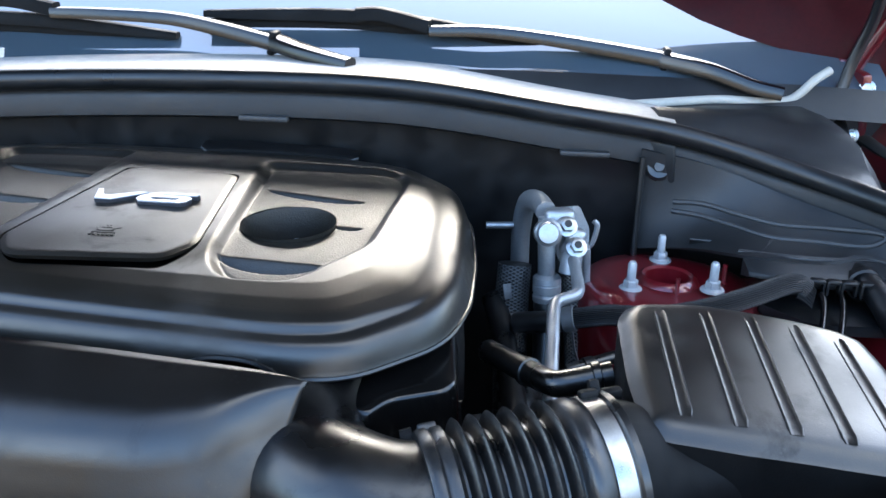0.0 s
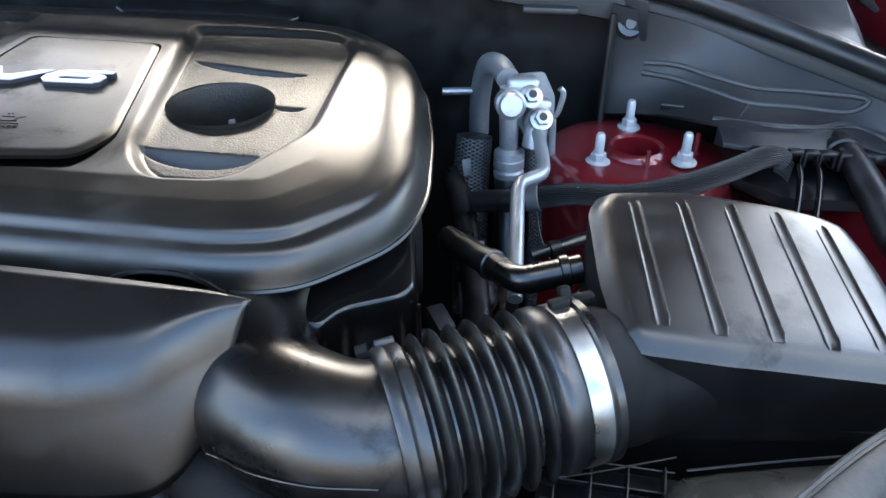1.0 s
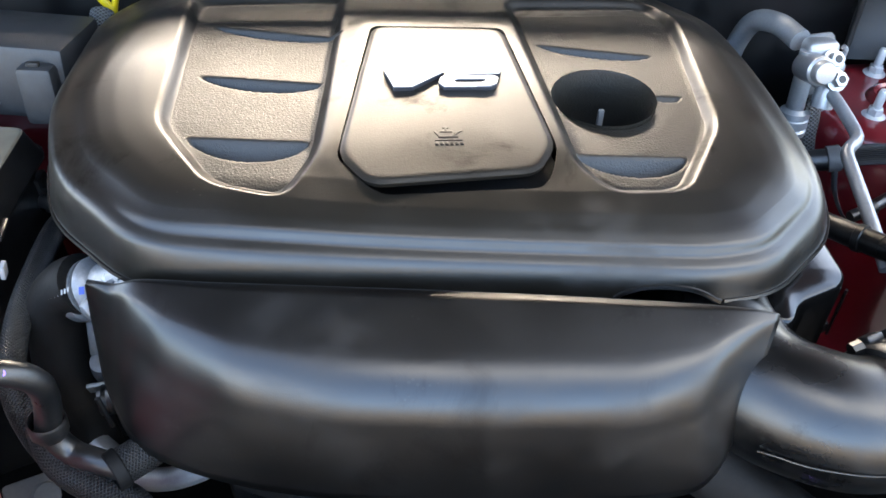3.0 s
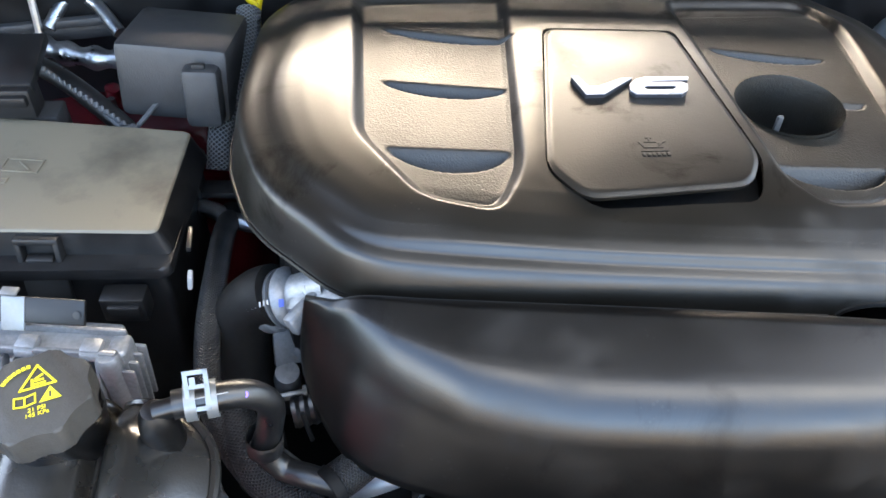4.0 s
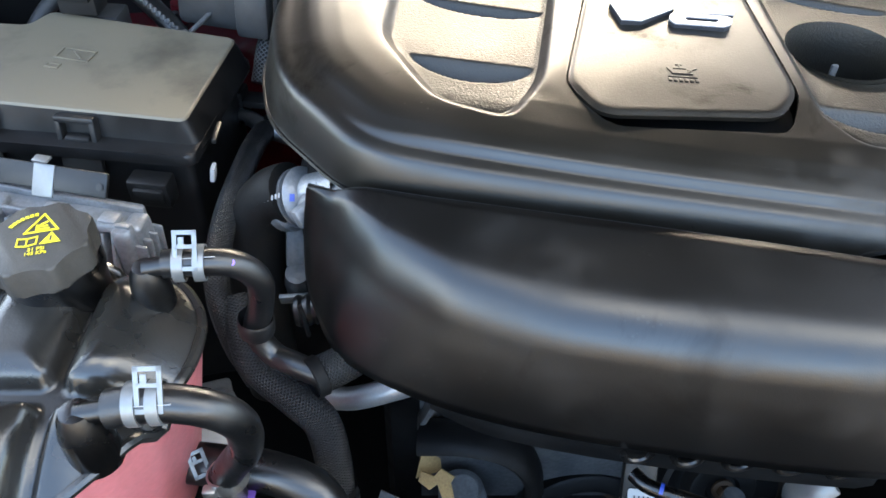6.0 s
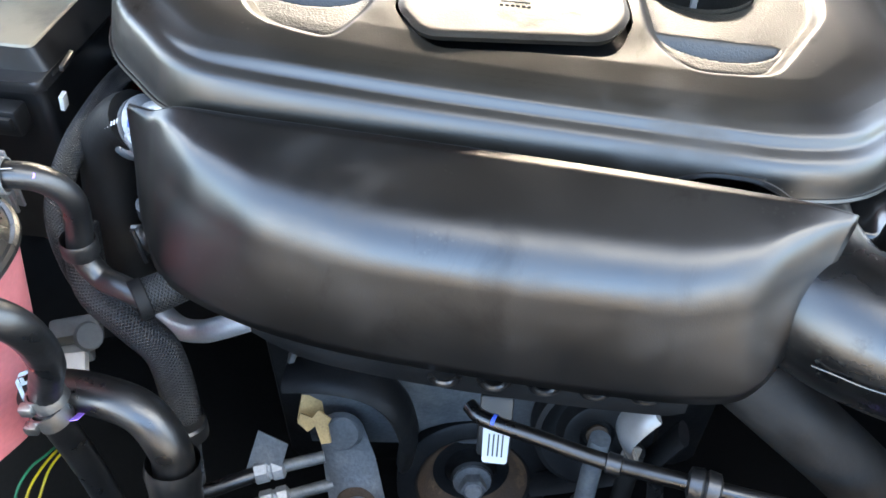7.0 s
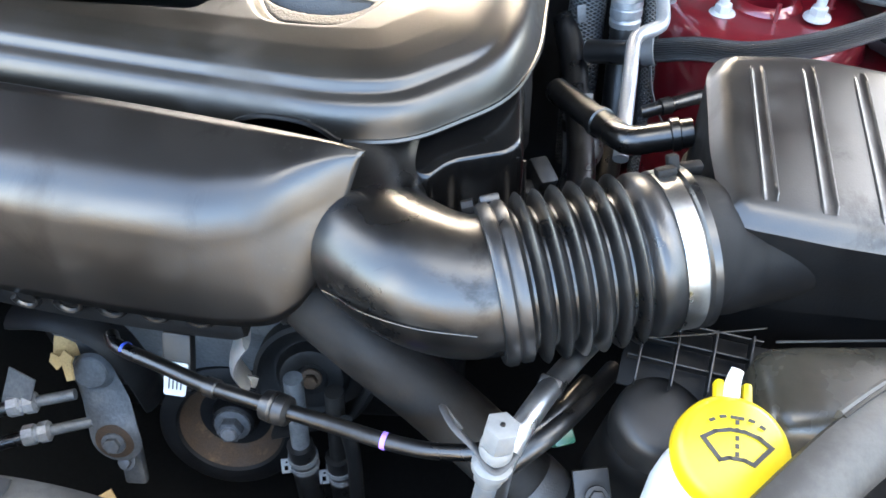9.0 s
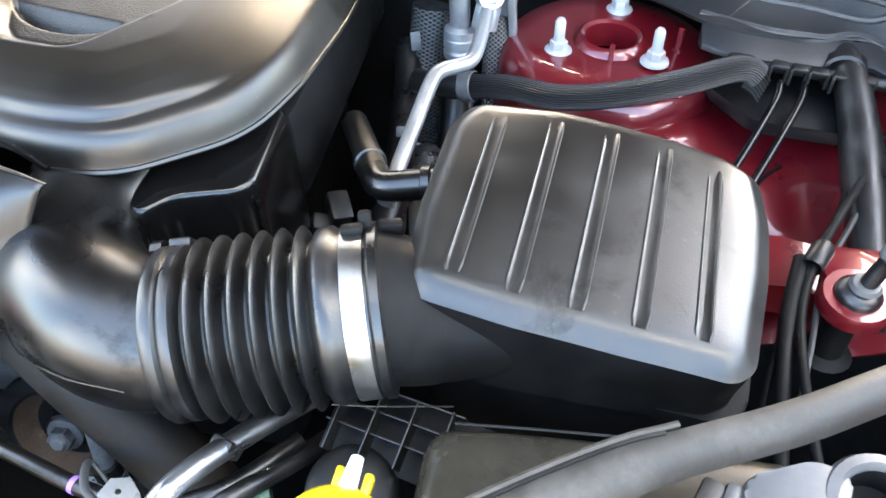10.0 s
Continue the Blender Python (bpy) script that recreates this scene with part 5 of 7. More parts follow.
fsb = [block((0.034, 0.002, 0.0012), fs @ pose(0, 0.014, 0), 0.0004), block((0.034, 0.002, 0.0012), fs @ pose(0, -0.002, 0), 0.0004), block((0.002, 0.016, 0.0012), fs @ pose(-0.016, 0.006, 0), 0.0004),
       block((0.002, 0.016, 0.0012), fs @ pose(0.016, 0.006, 0), 0.0004), block((0.002, 0.017, 0.0012), fs @ pose(0.002, 0.006, 0, 0, 0, 50), 0.0004),
       block((0.012, 0.0018, 0.0012), fs @ pose(-0.010, -0.012, 0), 0.0004), block((0.012, 0.0018, 0.0012), fs @ pose(-0.010, -0.018, 0), 0.0004), block((0.0018, 0.008, 0.0012), fs @ pose(-0.016, -0.015, 0), 0.0004), block((0.0018, 0.008, 0.0012), fs @ pose(-0.004, -0.015, 0), 0.0004)]
printed("symbol_ridge", fsb, FUSELID, lid)

bar = thing("module_bracket", "black steel bracket bar with two bright spring clips", "bracket")
bdir = Vector((0.150, -0.034, 0)).normalized()
bang = math.degrees(math.atan2(bdir.y, bdir.x))
part("bar", block((0.152, 0.004, 0.020), pose(-0.814, 0.648, 0.938, -38, 0, bang), 0.0015), BLACK, bar)
for k, (x, y) in enumerate(((-0.863, 0.657), (-0.800, 0.643))):
    c = part("spring_clip", merged(block((0.018, 0.0025, 0.026), pose(x + 0.007, y - 0.003, 0.937, -38, 0, bang), 0.0008), block((0.013, 0.008, 0.0025), pose(x + 0.007, y + 0.006, 0.951, 0, 0, bang), 0.0008)), CLIP, bar, "bright steel spring clip")
    part("embossed_ring", lathe([(0.0062, 0), (0.0062, 0.0008), (0.0045, 0.0008), (0.0045, 0)], pose(x + 0.007, y - 0.0052, 0.9345, 90 - 38, 0, bang), 18), GREYCAST, c)
# flat black discs for the dark of the bar's holes
for x, y in ((-0.884, 0.662), (-0.746, 0.631)):
    part("hole", lathe([(0, 0.0004), (0.003, 0.0)], pose(x, y - 0.002, 0.939, 52, 0, bang), 12), INKK, bar)

ecu = thing("engine_control_module", "cast aluminium control module with cooling fins", "control module")
em = pose(-0.711, 0.610, 0.899, 0, 0, -13)
part("case", merged(block((0.335, 0.030, 0.060), em @ pose(-0.1805, 0.010, -0.013), 0.003), block((0.335, 0.024, 0.044), em @ pose(-0.1805, -0.002, -0.034, -18), 0.003)), CAST, ecu)
for y_, w_ in ((-0.0085, 0.0042), (0.0135, 0.0036)):
    part("flange_rim", block((0.340, w_, 0.007), em @ pose(-0.177, y_, 0.0195), 0.0012), CAST, ecu, "bright raised edge of the casing")
for k in range(7):
    part("flange_tab", merged(block((0.0155, 0.013, 0.0070), em @ pose(-0.0265 - 0.0487 * k, -0.0035, 0.0215), 0.002), block((0.0155, 0.0060, 0.007), em @ pose(-0.0265 - 0.0487 * k, -0.0100, 0.0190, -16), 0.002)), CAST, ecu)
for k in range(33):
    part("fin", merged(block((0.0030, 0.014, 0.046), em @ pose(-0.022 - 0.0092 * k, -0.0145, -0.010, -20), 0.0011)), CAST, ecu)
part("corner_post", lathe([(0, 0.021), (0.0070, 0.0205), (0.0088, 0.0180), (0.0092, 0.012), (0.0095, -0.05)], em @ pose(-0.014, -0.0095, 0.0), 20), CAST, ecu)
part("corner_block", block((0.016, 0.022, 0.066), em @ pose(-0.0105, 0.004, -0.014), 0.005, 3), CAST, ecu)
for k in range(4):
    part("side_fin", block((0.010, 0.0032, 0.060), em @ pose(-0.0030, 0.014 - 0.0085 * k, -0.024, 0, 4, 0), 0.0012), CAST, ecu)
part("sticker", block((0.040, 0.0015, 0.030), em @ pose(-0.140, -0.034, -0.020, -24), 0.0004), PAPER, ecu, "white paper barcode sticker")
for k in range(5):
    part("print_bar", block((0.030, 0.0006, 0.0022), em @ pose(-0.140, -0.034, -0.020, -24) @ pose(0, -0.0009, 0.009 - 0.0045 * k)), INKK, ecu)

# coolant bottle
RO = rounded([(-1.02, 0.60), (-0.86, 0.578), (-0.715, 0.566), (-0.668, 0.548), (-0.645, 0.515), (-0.645, 0.470), (-0.672, 0.415), (-0.73, 0.355), (-0.85, 0.30), (-1.02, 0.29)], 0.03, 6)


# raised lobes of the upper shell: the label's platform, and two rows behind and before the seam
LOBES = [rounded(p_, 0.010, 4) for p_ in ([(-0.777, 0.590), (-0.717, 0.590), (-0.721, 0.4445), (-0.785, 0.4445)], [(-0.712, 0.590), (-0.640, 0.570), (-0.625, 0.50), (-0.630, 0.442), (-0.716, 0.442)],
         [(-0.785, 0.4355), (-0.724, 0.4355), (-0.735, 0.30), (-0.81, 0.30)], [(-0.716, 0.4345), (-0.64, 0.432), (-0.66, 0.33), (-0.73, 0.30)],
         [(-0.848, 0.500), (-0.805, 0.506), (-0.791, 0.498), (-0.795, 0.28), (-0.96, 0.30), (-0.99, 0.48)], [(-1.0, 0.610), (-0.784, 0.590), (-0.783, 0.524), (-0.800, 0.515), (-0.86, 0.512), (-1.0, 0.50)])]


def res_z(X, Y, D):
    up = np.zeros(np.shape(X))
    for k, lobe_ in enumerate(LOBES):
        d_ = poly_sdf(np.asarray(X, float), np.asarray(Y, float), lobe_)
        up = np.maximum(up, (0.38 * sstep(d_, -0.001, 0.005) + 0.62 * (1 - (1 - np.clip(d_ / 0.021, 0, 1)) ** 2)) * (0.75 if k == 4 else 1.0))
    return 0.929 + 0.019 * up - 0.048 * (1 - sstep(D, -0.03, 0.045)) - 0.10 * np.maximum(0.45 - Y, 0)


bottle = thing("coolant_bottle", "coolant bottle, black above and pink translucent below", "coolant bottle")
solid(part("upper_shell", shell(RO, res_z, 0.002), BOTTLE, bottle, "glossy black upper shell"), 0.004)
part("weld_flange", tube([(x, y, float(res_z(np.array([x]), np.array([y]), np.array([0.0]))[0])) for x, y in RO + RO[:1]], 0.004, 8, 1, cap=False), BOTTLE, bottle)
part("lower_tank", skirt([(x, y) for x, y in RO], lambda x, y: float(res_z(np.array([x]), np.array([y]), np.array([0.0]))[0]) - 0.003, 0.74, -0.035), PINK, bottle, "translucent tank with pink coolant")
part("neck", lathe([(0.030, -0.03), (0.031, 0.0), (0.033, 0.006), (0.033, 0.02)], pose(-0.7415, 0.529, 0.945), 30), DUCT, bottle)
capp = []
for i in range(128):
    an = 2 * math.pi * i / 128
    lobe = 0.0362 - 0.0042 * abs(math.cos(an * 4)) ** 1.4
    capp.append((lobe * math.cos(an), lobe * math.sin(an)))
cm = pose(-0.7415, 0.5245, 0.9635, -2, -2, 12)
cap = part("cap", prism(capp, 0.0, 0.0205, cm, 0.002, 3), CAPGREY, bottle, "dark grey lobed pressure cap with yellow symbols")
# yellow warning marks on the cap
tri_o = [(-0.013, 0.002), (0.013, 0.002), (0.0, 0.024)]
top = cm @ pose(0.003, 0.003, 0.0211) @ Matrix.Scale(0.80, 4)


def outline_bars(pts, w, m, h=0.0005):
    bars = []
    for (x0, y0), (x1, y1) in zip(pts, pts[1:] + pts[:1]):
        L_ = math.hypot(x1 - x0, y1 - y0)
        bars.append(block((L_ + w, w, h), m @ pose((x0 + x1) / 2, (y0 + y1) / 2, 0, 0, 0, math.degrees(math.atan2(y1 - y0, x1 - x0)))))
    return bars


marks = outline_bars(tri_o, 0.0016, top)
marks += [block((0.010, 0.0016, 0.0005), top @ pose(0.001, 0.005, 0)), block((0.009, 0.0016, 0.0005), top @ pose(0, 0.0085, 0)), block((0.007, 0.0016, 0.0005), top @ pose(0.001, 0.012, 0, 0, 0, 30)), block((0.0016, 0.008, 0.0005), top @ pose(-0.004, 0.007, 0))]
printed("warning_stroke", marks, INKY, cap)
bk = outline_bars([(-0.017, -0.004), (-0.0095, -0.0055), (-0.002, -0.004), (-0.002, -0.013), (-0.0095, -0.0145), (-0.017, -0.013)], 0.0012, top)
bk.append(block((0.0012, 0.009, 0.0005), top @ pose(-0.0095, -0.010, 0)))
printed("book_stroke", bk, INKY, cap)
part("warning_mark", prism([(0.001, -0.0145), (0.017, -0.0145), (0.009, -0.001)], 0, 0.0005, top), INKY, cap, "yellow warning triangle")
part("warning_mark", block((0.0016, 0.006, 0.0006), top @ pose(0.009, -0.009, 0.0003)), CAPGREY, cap)
lettering(cap, "21 PSI", top @ pose(-0.001, -0.0195, 0), 0.0052, INKY, "cap_text", 0.0002)
lettering(cap, "145 KPa", top @ pose(-0.001, -0.0245, 0), 0.0052, INKY, "cap_text", 0.0002)
for k in range(7):
    an = radians(150 - 9 * k)
    part("cap_text_bar", block((0.0028, 0.0034, 0.0004), top @ pose(-0.004 + 0.024 * math.cos(an), 0.003 + 0.022 * math.sin(an), 0, 0, 0, math.degrees(an) - 90)), INKY, cap)
# sticker
sm = pose(-0.8105, 0.5405, 0.9485, -6, -2, -4) @ Matrix.Scale(0.87, 4)
st = part("sticker", prism(rounded([(-0.020, -0.019), (0.020, -0.019), (0.019, 0.019), (-0.019, 0.019)], 0.003), 0, 0.0008, sm), PAPER, bottle, "white coolant label with a blue border")
part("label_border", merged(*outline_bars([(-0.0185, -0.0175), (0.0185, -0.0175), (0.0175, 0.0175), (-0.0175, 0.0175)], 0.0016, sm @ pose(0, 0, 0.0009), 0.0003)), INKB, st)
part("label_symbol", merged(block((0.002, 0.014, 0.0003), sm @ pose(0.002, 0.007, 0.0009)), block((0.005, 0.0015, 0.0003), sm @ pose(0.005, 0.011, 0.0009)), block((0.005, 0.0015, 0.0003), sm @ pose(0.005, 0.007, 0.0009)), block((0.014, 0.0016, 0.0003), sm @ pose(0, -0.001, 0.0009))), INKB, st)
lettering(st, "OAT COOLANT", sm @ pose(0, -0.0070, 0.0009), 0.0050, INKB, "label_text", 0.0001)
lettering(st, "MS 12106", sm @ pose(0, -0.0125, 0.0009), 0.0050, INKB, "label_text", 0.0001)
part("label_frame", merged(*outline_bars([(-0.0215, -0.0205), (0.0215, -0.0205), (0.0205, 0.0205), (-0.0205, 0.0205)], 0.0024, sm, 0.003)), DUCT, bottle)
part("nipple", merged(lathe([(0.0135, -0.02), (0.0128, 0.0), (0.0105, 0.010), (0.008, 0.015), (0, 0.017)], pose(-0.674, 0.514, 0.954), 24), tube([(-0.674, 0.513, 0.968), (-0.655, 0.515, 0.970)], 0.0065, 12)), DUCT, bottle)
part("nipple", merged(lathe([(0.016, -0.03), (0.015, 0.0), (0.012, 0.012), (0.009, 0.018), (0, 0.020)], pose(-0.690, 0.412, 0.938), 24), tube([(-0.690, 0.412, 0.952), (-0.668, 0.414, 0.955)], 0.0065, 12)), DUCT, bottle)


def spring_clip(p, along_, r, parent):
    m = aim(p, along_)
    bm = merged(lathe([(r + 0.0004, -0.010), (r + 0.0018, -0.010), (r + 0.0018, -0.003), (r + 0.0004, -0.003)], m, 22), lathe([(r + 0.0004, 0.003), (r + 0.0018, 0.003), (r + 0.0018, 0.010), (r + 0.0004, 0.010)], m, 22))
    return part("spring_clip", bm, CLIP, parent, "bright spring hose clip")


def clip_loop(p, parent, ang=0, s=1.0):
    m = pose(*p, 52, 0, ang)
    w, h = 0.0072 * s, 0.0135 * s
    return part("clip_tab", merged(*[b_ for b_ in outline_bars([(-w, -h), (w, -h), (w, h), (-w, h)], 0.0028, m, 0.0014)], block((2 * w, 0.0024, 0.0014), m @ pose(0, 0.003 * s, 0)), block((0.004 * s, 0.006 * s, 0.0014), m @ pose(-0.0025 * s, 0.007 * s, 0))), CLIP, parent, "flat bright clip tab")


h1 = thing("coolant_hose", "black rubber coolant hose with bright spring clips", "hose", "coolant hoses")
part("hose", tube([(-0.662, 0.515, 0.970), (-0.640, 0.518, 0.969), (-0.618, 0.523, 0.962), (-0.606, 0.527, 0.942), (-0.610, 0.529, 0.912), (-0.617, 0.530, 0.885), (-0.606, 0.524, 0.866), (-0.588, 0.514, 0.866), (-0.563, 0.503, 0.864)], 0.0094, 16, 6), RUBBER, h1)
spring_clip((-0.645, 0.517, 0.969), (1, 0.1, -0.05), 0.0105, h1)
clip_loop((-0.645, 0.514, 0.983), h1, 2, 0.86)
part("print_band", block((0.026, 0.0004, 0.002), pose(-0.640, 0.5125, 0.9780, 50, 0, 6)), PAPER, h1)
part("paint_mark", lathe([(0, 0.0004), (0.0022, 0)], aim((-0.618, 0.5165, 0.970), (0, -0.6, 0.7)), 10), VIOLET, h1)
part("end_collar", lathe([(0.0125, -0.008), (0.0135, -0.006), (0.0135, 0.006), (0.0125, 0.008)], aim((-0.616, 0.530, 0.893), (0.1, 0, 1)), 18), RUBBER, h1)
h2 = thing("coolant_hose", "black rubber coolant hose with steel clamps below the bottle", "hose", "coolant hoses")
part("hose", tube([(-0.672, 0.414, 0.955), (-0.645, 0.416, 0.958), (-0.618, 0.418, 0.950), (-0.604, 0.424, 0.925), (-0.610, 0.435, 0.880), (-0.630, 0.446, 0.835), (-0.640, 0.450, 0.80), (-0.640, 0.455, 0.70), (-0.645, 0.46, 0.55)], 0.0115, 16, 6), RUBBER, h2)
spring_clip((-0.650, 0.416, 0.958), (1, 0.05, 0.05), 0.0115, h2)
clip_loop((-0.645, 0.414, 0.973), h2, 2, 0.9)
part("print_band", block((0.026, 0.0004, 0.002), pose(-0.646, 0.4085, 0.966, 50, 0, 4)), PAPER, h2)
part("paint_mark", lathe([(0, 0.0004), (0.0022, 0)], aim((-0.618, 0.410, 0.958), (0, -0.6, 0.7)), 10), VIOLET, h2)
for z in (0.822, 0.798):
    x = -0.634 - (0.822 - z) * 0.2
    part("worm_clamp", merged(lathe([(0.0118, -0.007), (0.0135, -0.007), (0.0135, 0.007), (0.0118, 0.007)], aim((x, 0.4485, z), (-0.3, 0.1, 1)), 22), block((0.010, 0.008, 0.010), pose(x - 0.010, 0.436, z), 0.002)), ZINC, h2, "bright worm-drive clamp")
h3 = thing("coolant_hose", "wide black rubber coolant hose with a violet mark", "hose", "coolant hoses")
part("hose", tube([(-0.70, 0.485, 0.785), (-0.65, 0.476, 0.79), (-0.618, 0.472, 0.79), (-0.580, 0.460, 0.785), (-0.562, 0.447, 0.76), (-0.561, 0.441, 0.735), (-0.565, 0.432, 0.70), (-0.572, 0.422, 0.64), (-0.58, 0.42, 0.5)], 0.0165, 18, 6), RUBBER, h3)
part("paint_mark", block((0.006, 0.0006, 0.020), pose(-0.622, 0.450, 0.793, 50, 0, 10)), VIOLET, h3)
clip_loop((-0.662, 0.468, 0.806), h3, 30, 0.7)
part("tee", lathe([(0.021, -0.03), (0.023, -0.02), (0.021, 0.0), (0.021, 0.02)], aim((-0.563, 0.436, 0.717), (-0.1, -0.2, -1)), 20), RUBBER, h3)
tg = thing("plastic_tag", "translucent white plastic connector tag", "connector")
part("tag_body", merged(block((0.044, 0.020, 0.030), pose(-0.700, 0.600, 0.708, 25, 5, 20), 0.004), block((0.030, 0.02, 0.03), pose(-0.708, 0.596, 0.680, 25, 5, 20), 0.004)), PORTCAP, tg)
part("lens", lathe([(0, 0.004), (0.012, 0.003), (0.014, 0.0)], aim((-0.683, 0.588, 0.714), (0.6, -0.4, 0.6)), 16), PORTCAP, tg)
part("lower_tag", merged(block((0.060, 0.03, 0.012), pose(-0.690, 0.53, 0.735, 30, 0, 10), 0.002)), PAPER, tg)

wb = thing("wire_bundle", "thin yellow and green wires hanging below the coolant bottle", "wires")
for k, (m_, dx) in enumerate(((YELLOW, 0.0), (YELLOW, 0.007), (GREENWIRE, -0.006))):
    part("wire", tube([(-0.728 + dx, 0.552, 0.592), (-0.734 + dx, 0.530, 0.600), (-0.742 + dx * 1.4, 0.512, 0.598 + 0.002 * k), (-0.750 + dx * 1.8, 0.492, 0.588), (-0.756 + dx, 0.470, 0.560)], 0.0013, 8), m_, wb)
part("connector", block((0.026, 0.020, 0.018), pose(-0.757, 0.466, 0.556, 30, 0, 20), 0.003), GREYCAST, wb)

# braided hoses beside the engine
ba = thing("braided_hose", "black braided hose running beside the engine", "braided hose", "braided hoses")
part("sleeve", tube([(-0.648, 0.80, 0.875), (-0.652, 0.755, 0.890), (-0.656, 0.700, 0.895), (-0.661, 0.640, 0.890), (-0.660, 0.590, 0.872), (-0.648, 0.562, 0.840), (-0.632, 0.55, 0.80)], 0.0105, 16), BRAID, ba)
part("end_tape", lathe([(0.0108, -0.010), (0.0118, -0.008), (0.0118, 0.008), (0.0108, 0.010)], aim((-0.6485, 0.797, 0.876), (0.1, 1, -0.3)), 18), AIRBASE, ba)
bb = thing("braided_hose", "thick black woven hose curving down past the bottle", "braided hose", "braided hoses")
part("sleeve", tube([(-0.645, 0.585, 0.86), (-0.628, 0.543, 0.835), (-0.598, 0.523, 0.815), (-0.577, 0.515, 0.79), (-0.569, 0.501, 0.755), (-0.567, 0.489, 0.725)], 0.0150, 18), BRAID, bb)
part("collar", lathe([(0.0155, -0.012), (0.0185, -0.010), (0.0185, 0.002), (0.0165, 0.004), (0.0165, 0.012)], aim((-0.567, 0.488, 0.722), (0, 0.3, 1)), 20), RUBBER, bb)
part("stub", tube([(-0.567, 0.489, 0.725), (-0.570, 0.480, 0.70), (-0.572, 0.470, 0.66)], 0.0135, 16), RUBBER, bb)
th = thing("thermostat_housing", "cast aluminium thermostat housing with a hose joint", "thermostat housing")
hd = Vector((0.055, -0.022, 0.030)).normalized()
hp = Vector((-0.607, 0.655, 0.905))
part("flange", lathe([(0.0, -0.008), (0.024, -0.008), (0.0265, -0.005), (0.0265, 0.004), (0.024, 0.006), (0.025, 0.012), (0.0, 0.012)], aim(hp, hd), 30), CAST, th)
part("flange", lathe([(0.0, 0.014), (0.023, 0.014), (0.0255, 0.017), (0.024, 0.022), (0.018, 0.026), (0.018, 0.06)], aim(hp, hd), 30), CAST, th)
part("casting", merged(block((0.060, 0.050, 0.035), pose(-0.560, 0.640, 0.925, 10, -25, -20), 0.008), block((0.012, 0.05, 0.018), pose(-0.575, 0.622, 0.930, 10, -25, -50), 0.004)), CAST, th)
for d_ in ((0.0, -0.020, 0.022), (0.004, 0.024, 0.020), (-0.004, -0.030, -0.010)):
    bolt(th, hp + Vector((0.03, 0.0, 0.006)) + Vector(d_), (0.1, -0.6, 0.8), 0.005, 0.006, ZINC)
uh = thing("radiator_hose", "thick dark rubber radiator hose with printed text", "hose")
part("hose", tube([(-0.603, 0.651, 0.916), (-0.617, 0.656, 0.907), (-0.632, 0.658, 0.888), (-0.640, 0.652, 0.855), (-0.642, 0.635, 0.80), (-0.64, 0.62, 0.70)], 0.0255, 24), MATTHOSE, uh)
for k in range(9):
    part("print_bar", block((0.0013, 0.0004, 0.004), aim((-0.632 + 0.0032 * k - 0.002, 0.6395 - 0.0012 * k, 0.913 + 0.0022 * k), (0, -0.5, 0.85)) @ pose(0, 0, 0, 90), 0), PAPER, uh)
part("paint_mark", block((0.004, 0.0006, 0.006), aim((-0.598, 0.628, 0.930), (0, -0.6, 0.8)) @ pose(0, 0, 0, 90)), INKB, uh)
sn = thing("temperature_sensor", "grey metal sensor with a shield plate below the housing", "sensor")
part("shield", merged(block((0.028, 0.005, 0.038), pose(-0.598, 0.640, 0.868, -30, 8, 10), 0.002), block((0.022, 0.004, 0.030), pose(-0.583, 0.636, 0.862, -30, 40, -20), 0.002)), GREYCAST, sn)
part("barrel", lathe([(0, 0.02), (0.010, 0.018), (0.012, 0.0), (0.011, -0.02)], pose(-0.604, 0.628, 0.835, 20, 5, 0), 20), GREYCAST, sn)
part("clip", merged(block((0.03, 0.004, 0.014), pose(-0.604, 0.615, 0.828, 20, 0, 5), 0.001), block((0.004, 0.02, 0.014), pose(-0.590, 0.612, 0.826, 20, 0, 5), 0.001)), CLIP, sn)
al = thing("aluminium_pipe", "bright bent aluminium pipe below the resonator", "pipe")
part("pipe", tube([(-0.660, 0.640, 0.76), (-0.625, 0.605, 0.755), (-0.590, 0.572, 0.752), (-0.565, 0.562, 0.756), (-0.540, 0.556, 0.770), (-0.50, 0.555, 0.790)], 0.0105, 14), BRIGHT, al)
bc = thing("braided_hose", "short black braided hose beside the resonator", "braided hose", "braided hoses")
part("sleeve", tube([(-0.575, 0.505, 0.862), (-0.552, 0.520, 0.862), (-0.525, 0.54, 0.865)], 0.0145, 16), BRAID, bc)
part("end_tape", lathe([(0.0148, -0.005), (0.0160, -0.004), (0.0160, 0.004), (0.0148, 0.005)], aim((-0.573, 0.5063, 0.862), (1, 0.65, 0)), 20), AIRBASE, bc)
ct = thing("corrugated_conduit", "black corrugated conduit near the thermostat housing", "conduit")
part("conduit", lathe([(0.012 + 0.0015 * (k % 2), 0.0035 * k) for k in range(24)], aim((-0.60, 0.585, 0.845), (1, 0.1, 0.05)), 16), RUBBER, ct)
for k, (p, q) in enumerate((((-0.590, 0.560, 0.880), (-0.585, 0.555, 0.85)), ((-0.575, 0.60, 0.87), (-0.570, 0.595, 0.82)))):
    part("wire", tube([p, q], 0.002, 6), RUBBER, ct)
ws_ = thing("foil_wire", "wire bundle wrapped in silver foil beside the fuse box", "wire bundle")
part("wrapped_wire", tube([(-0.690, 0.815, 0.880), (-0.665, 0.80, 0.884), (-0.645, 0.786, 0.880), (-0.60, 0.775, 0.87)], 0.008, 12), FOIL, ws_)
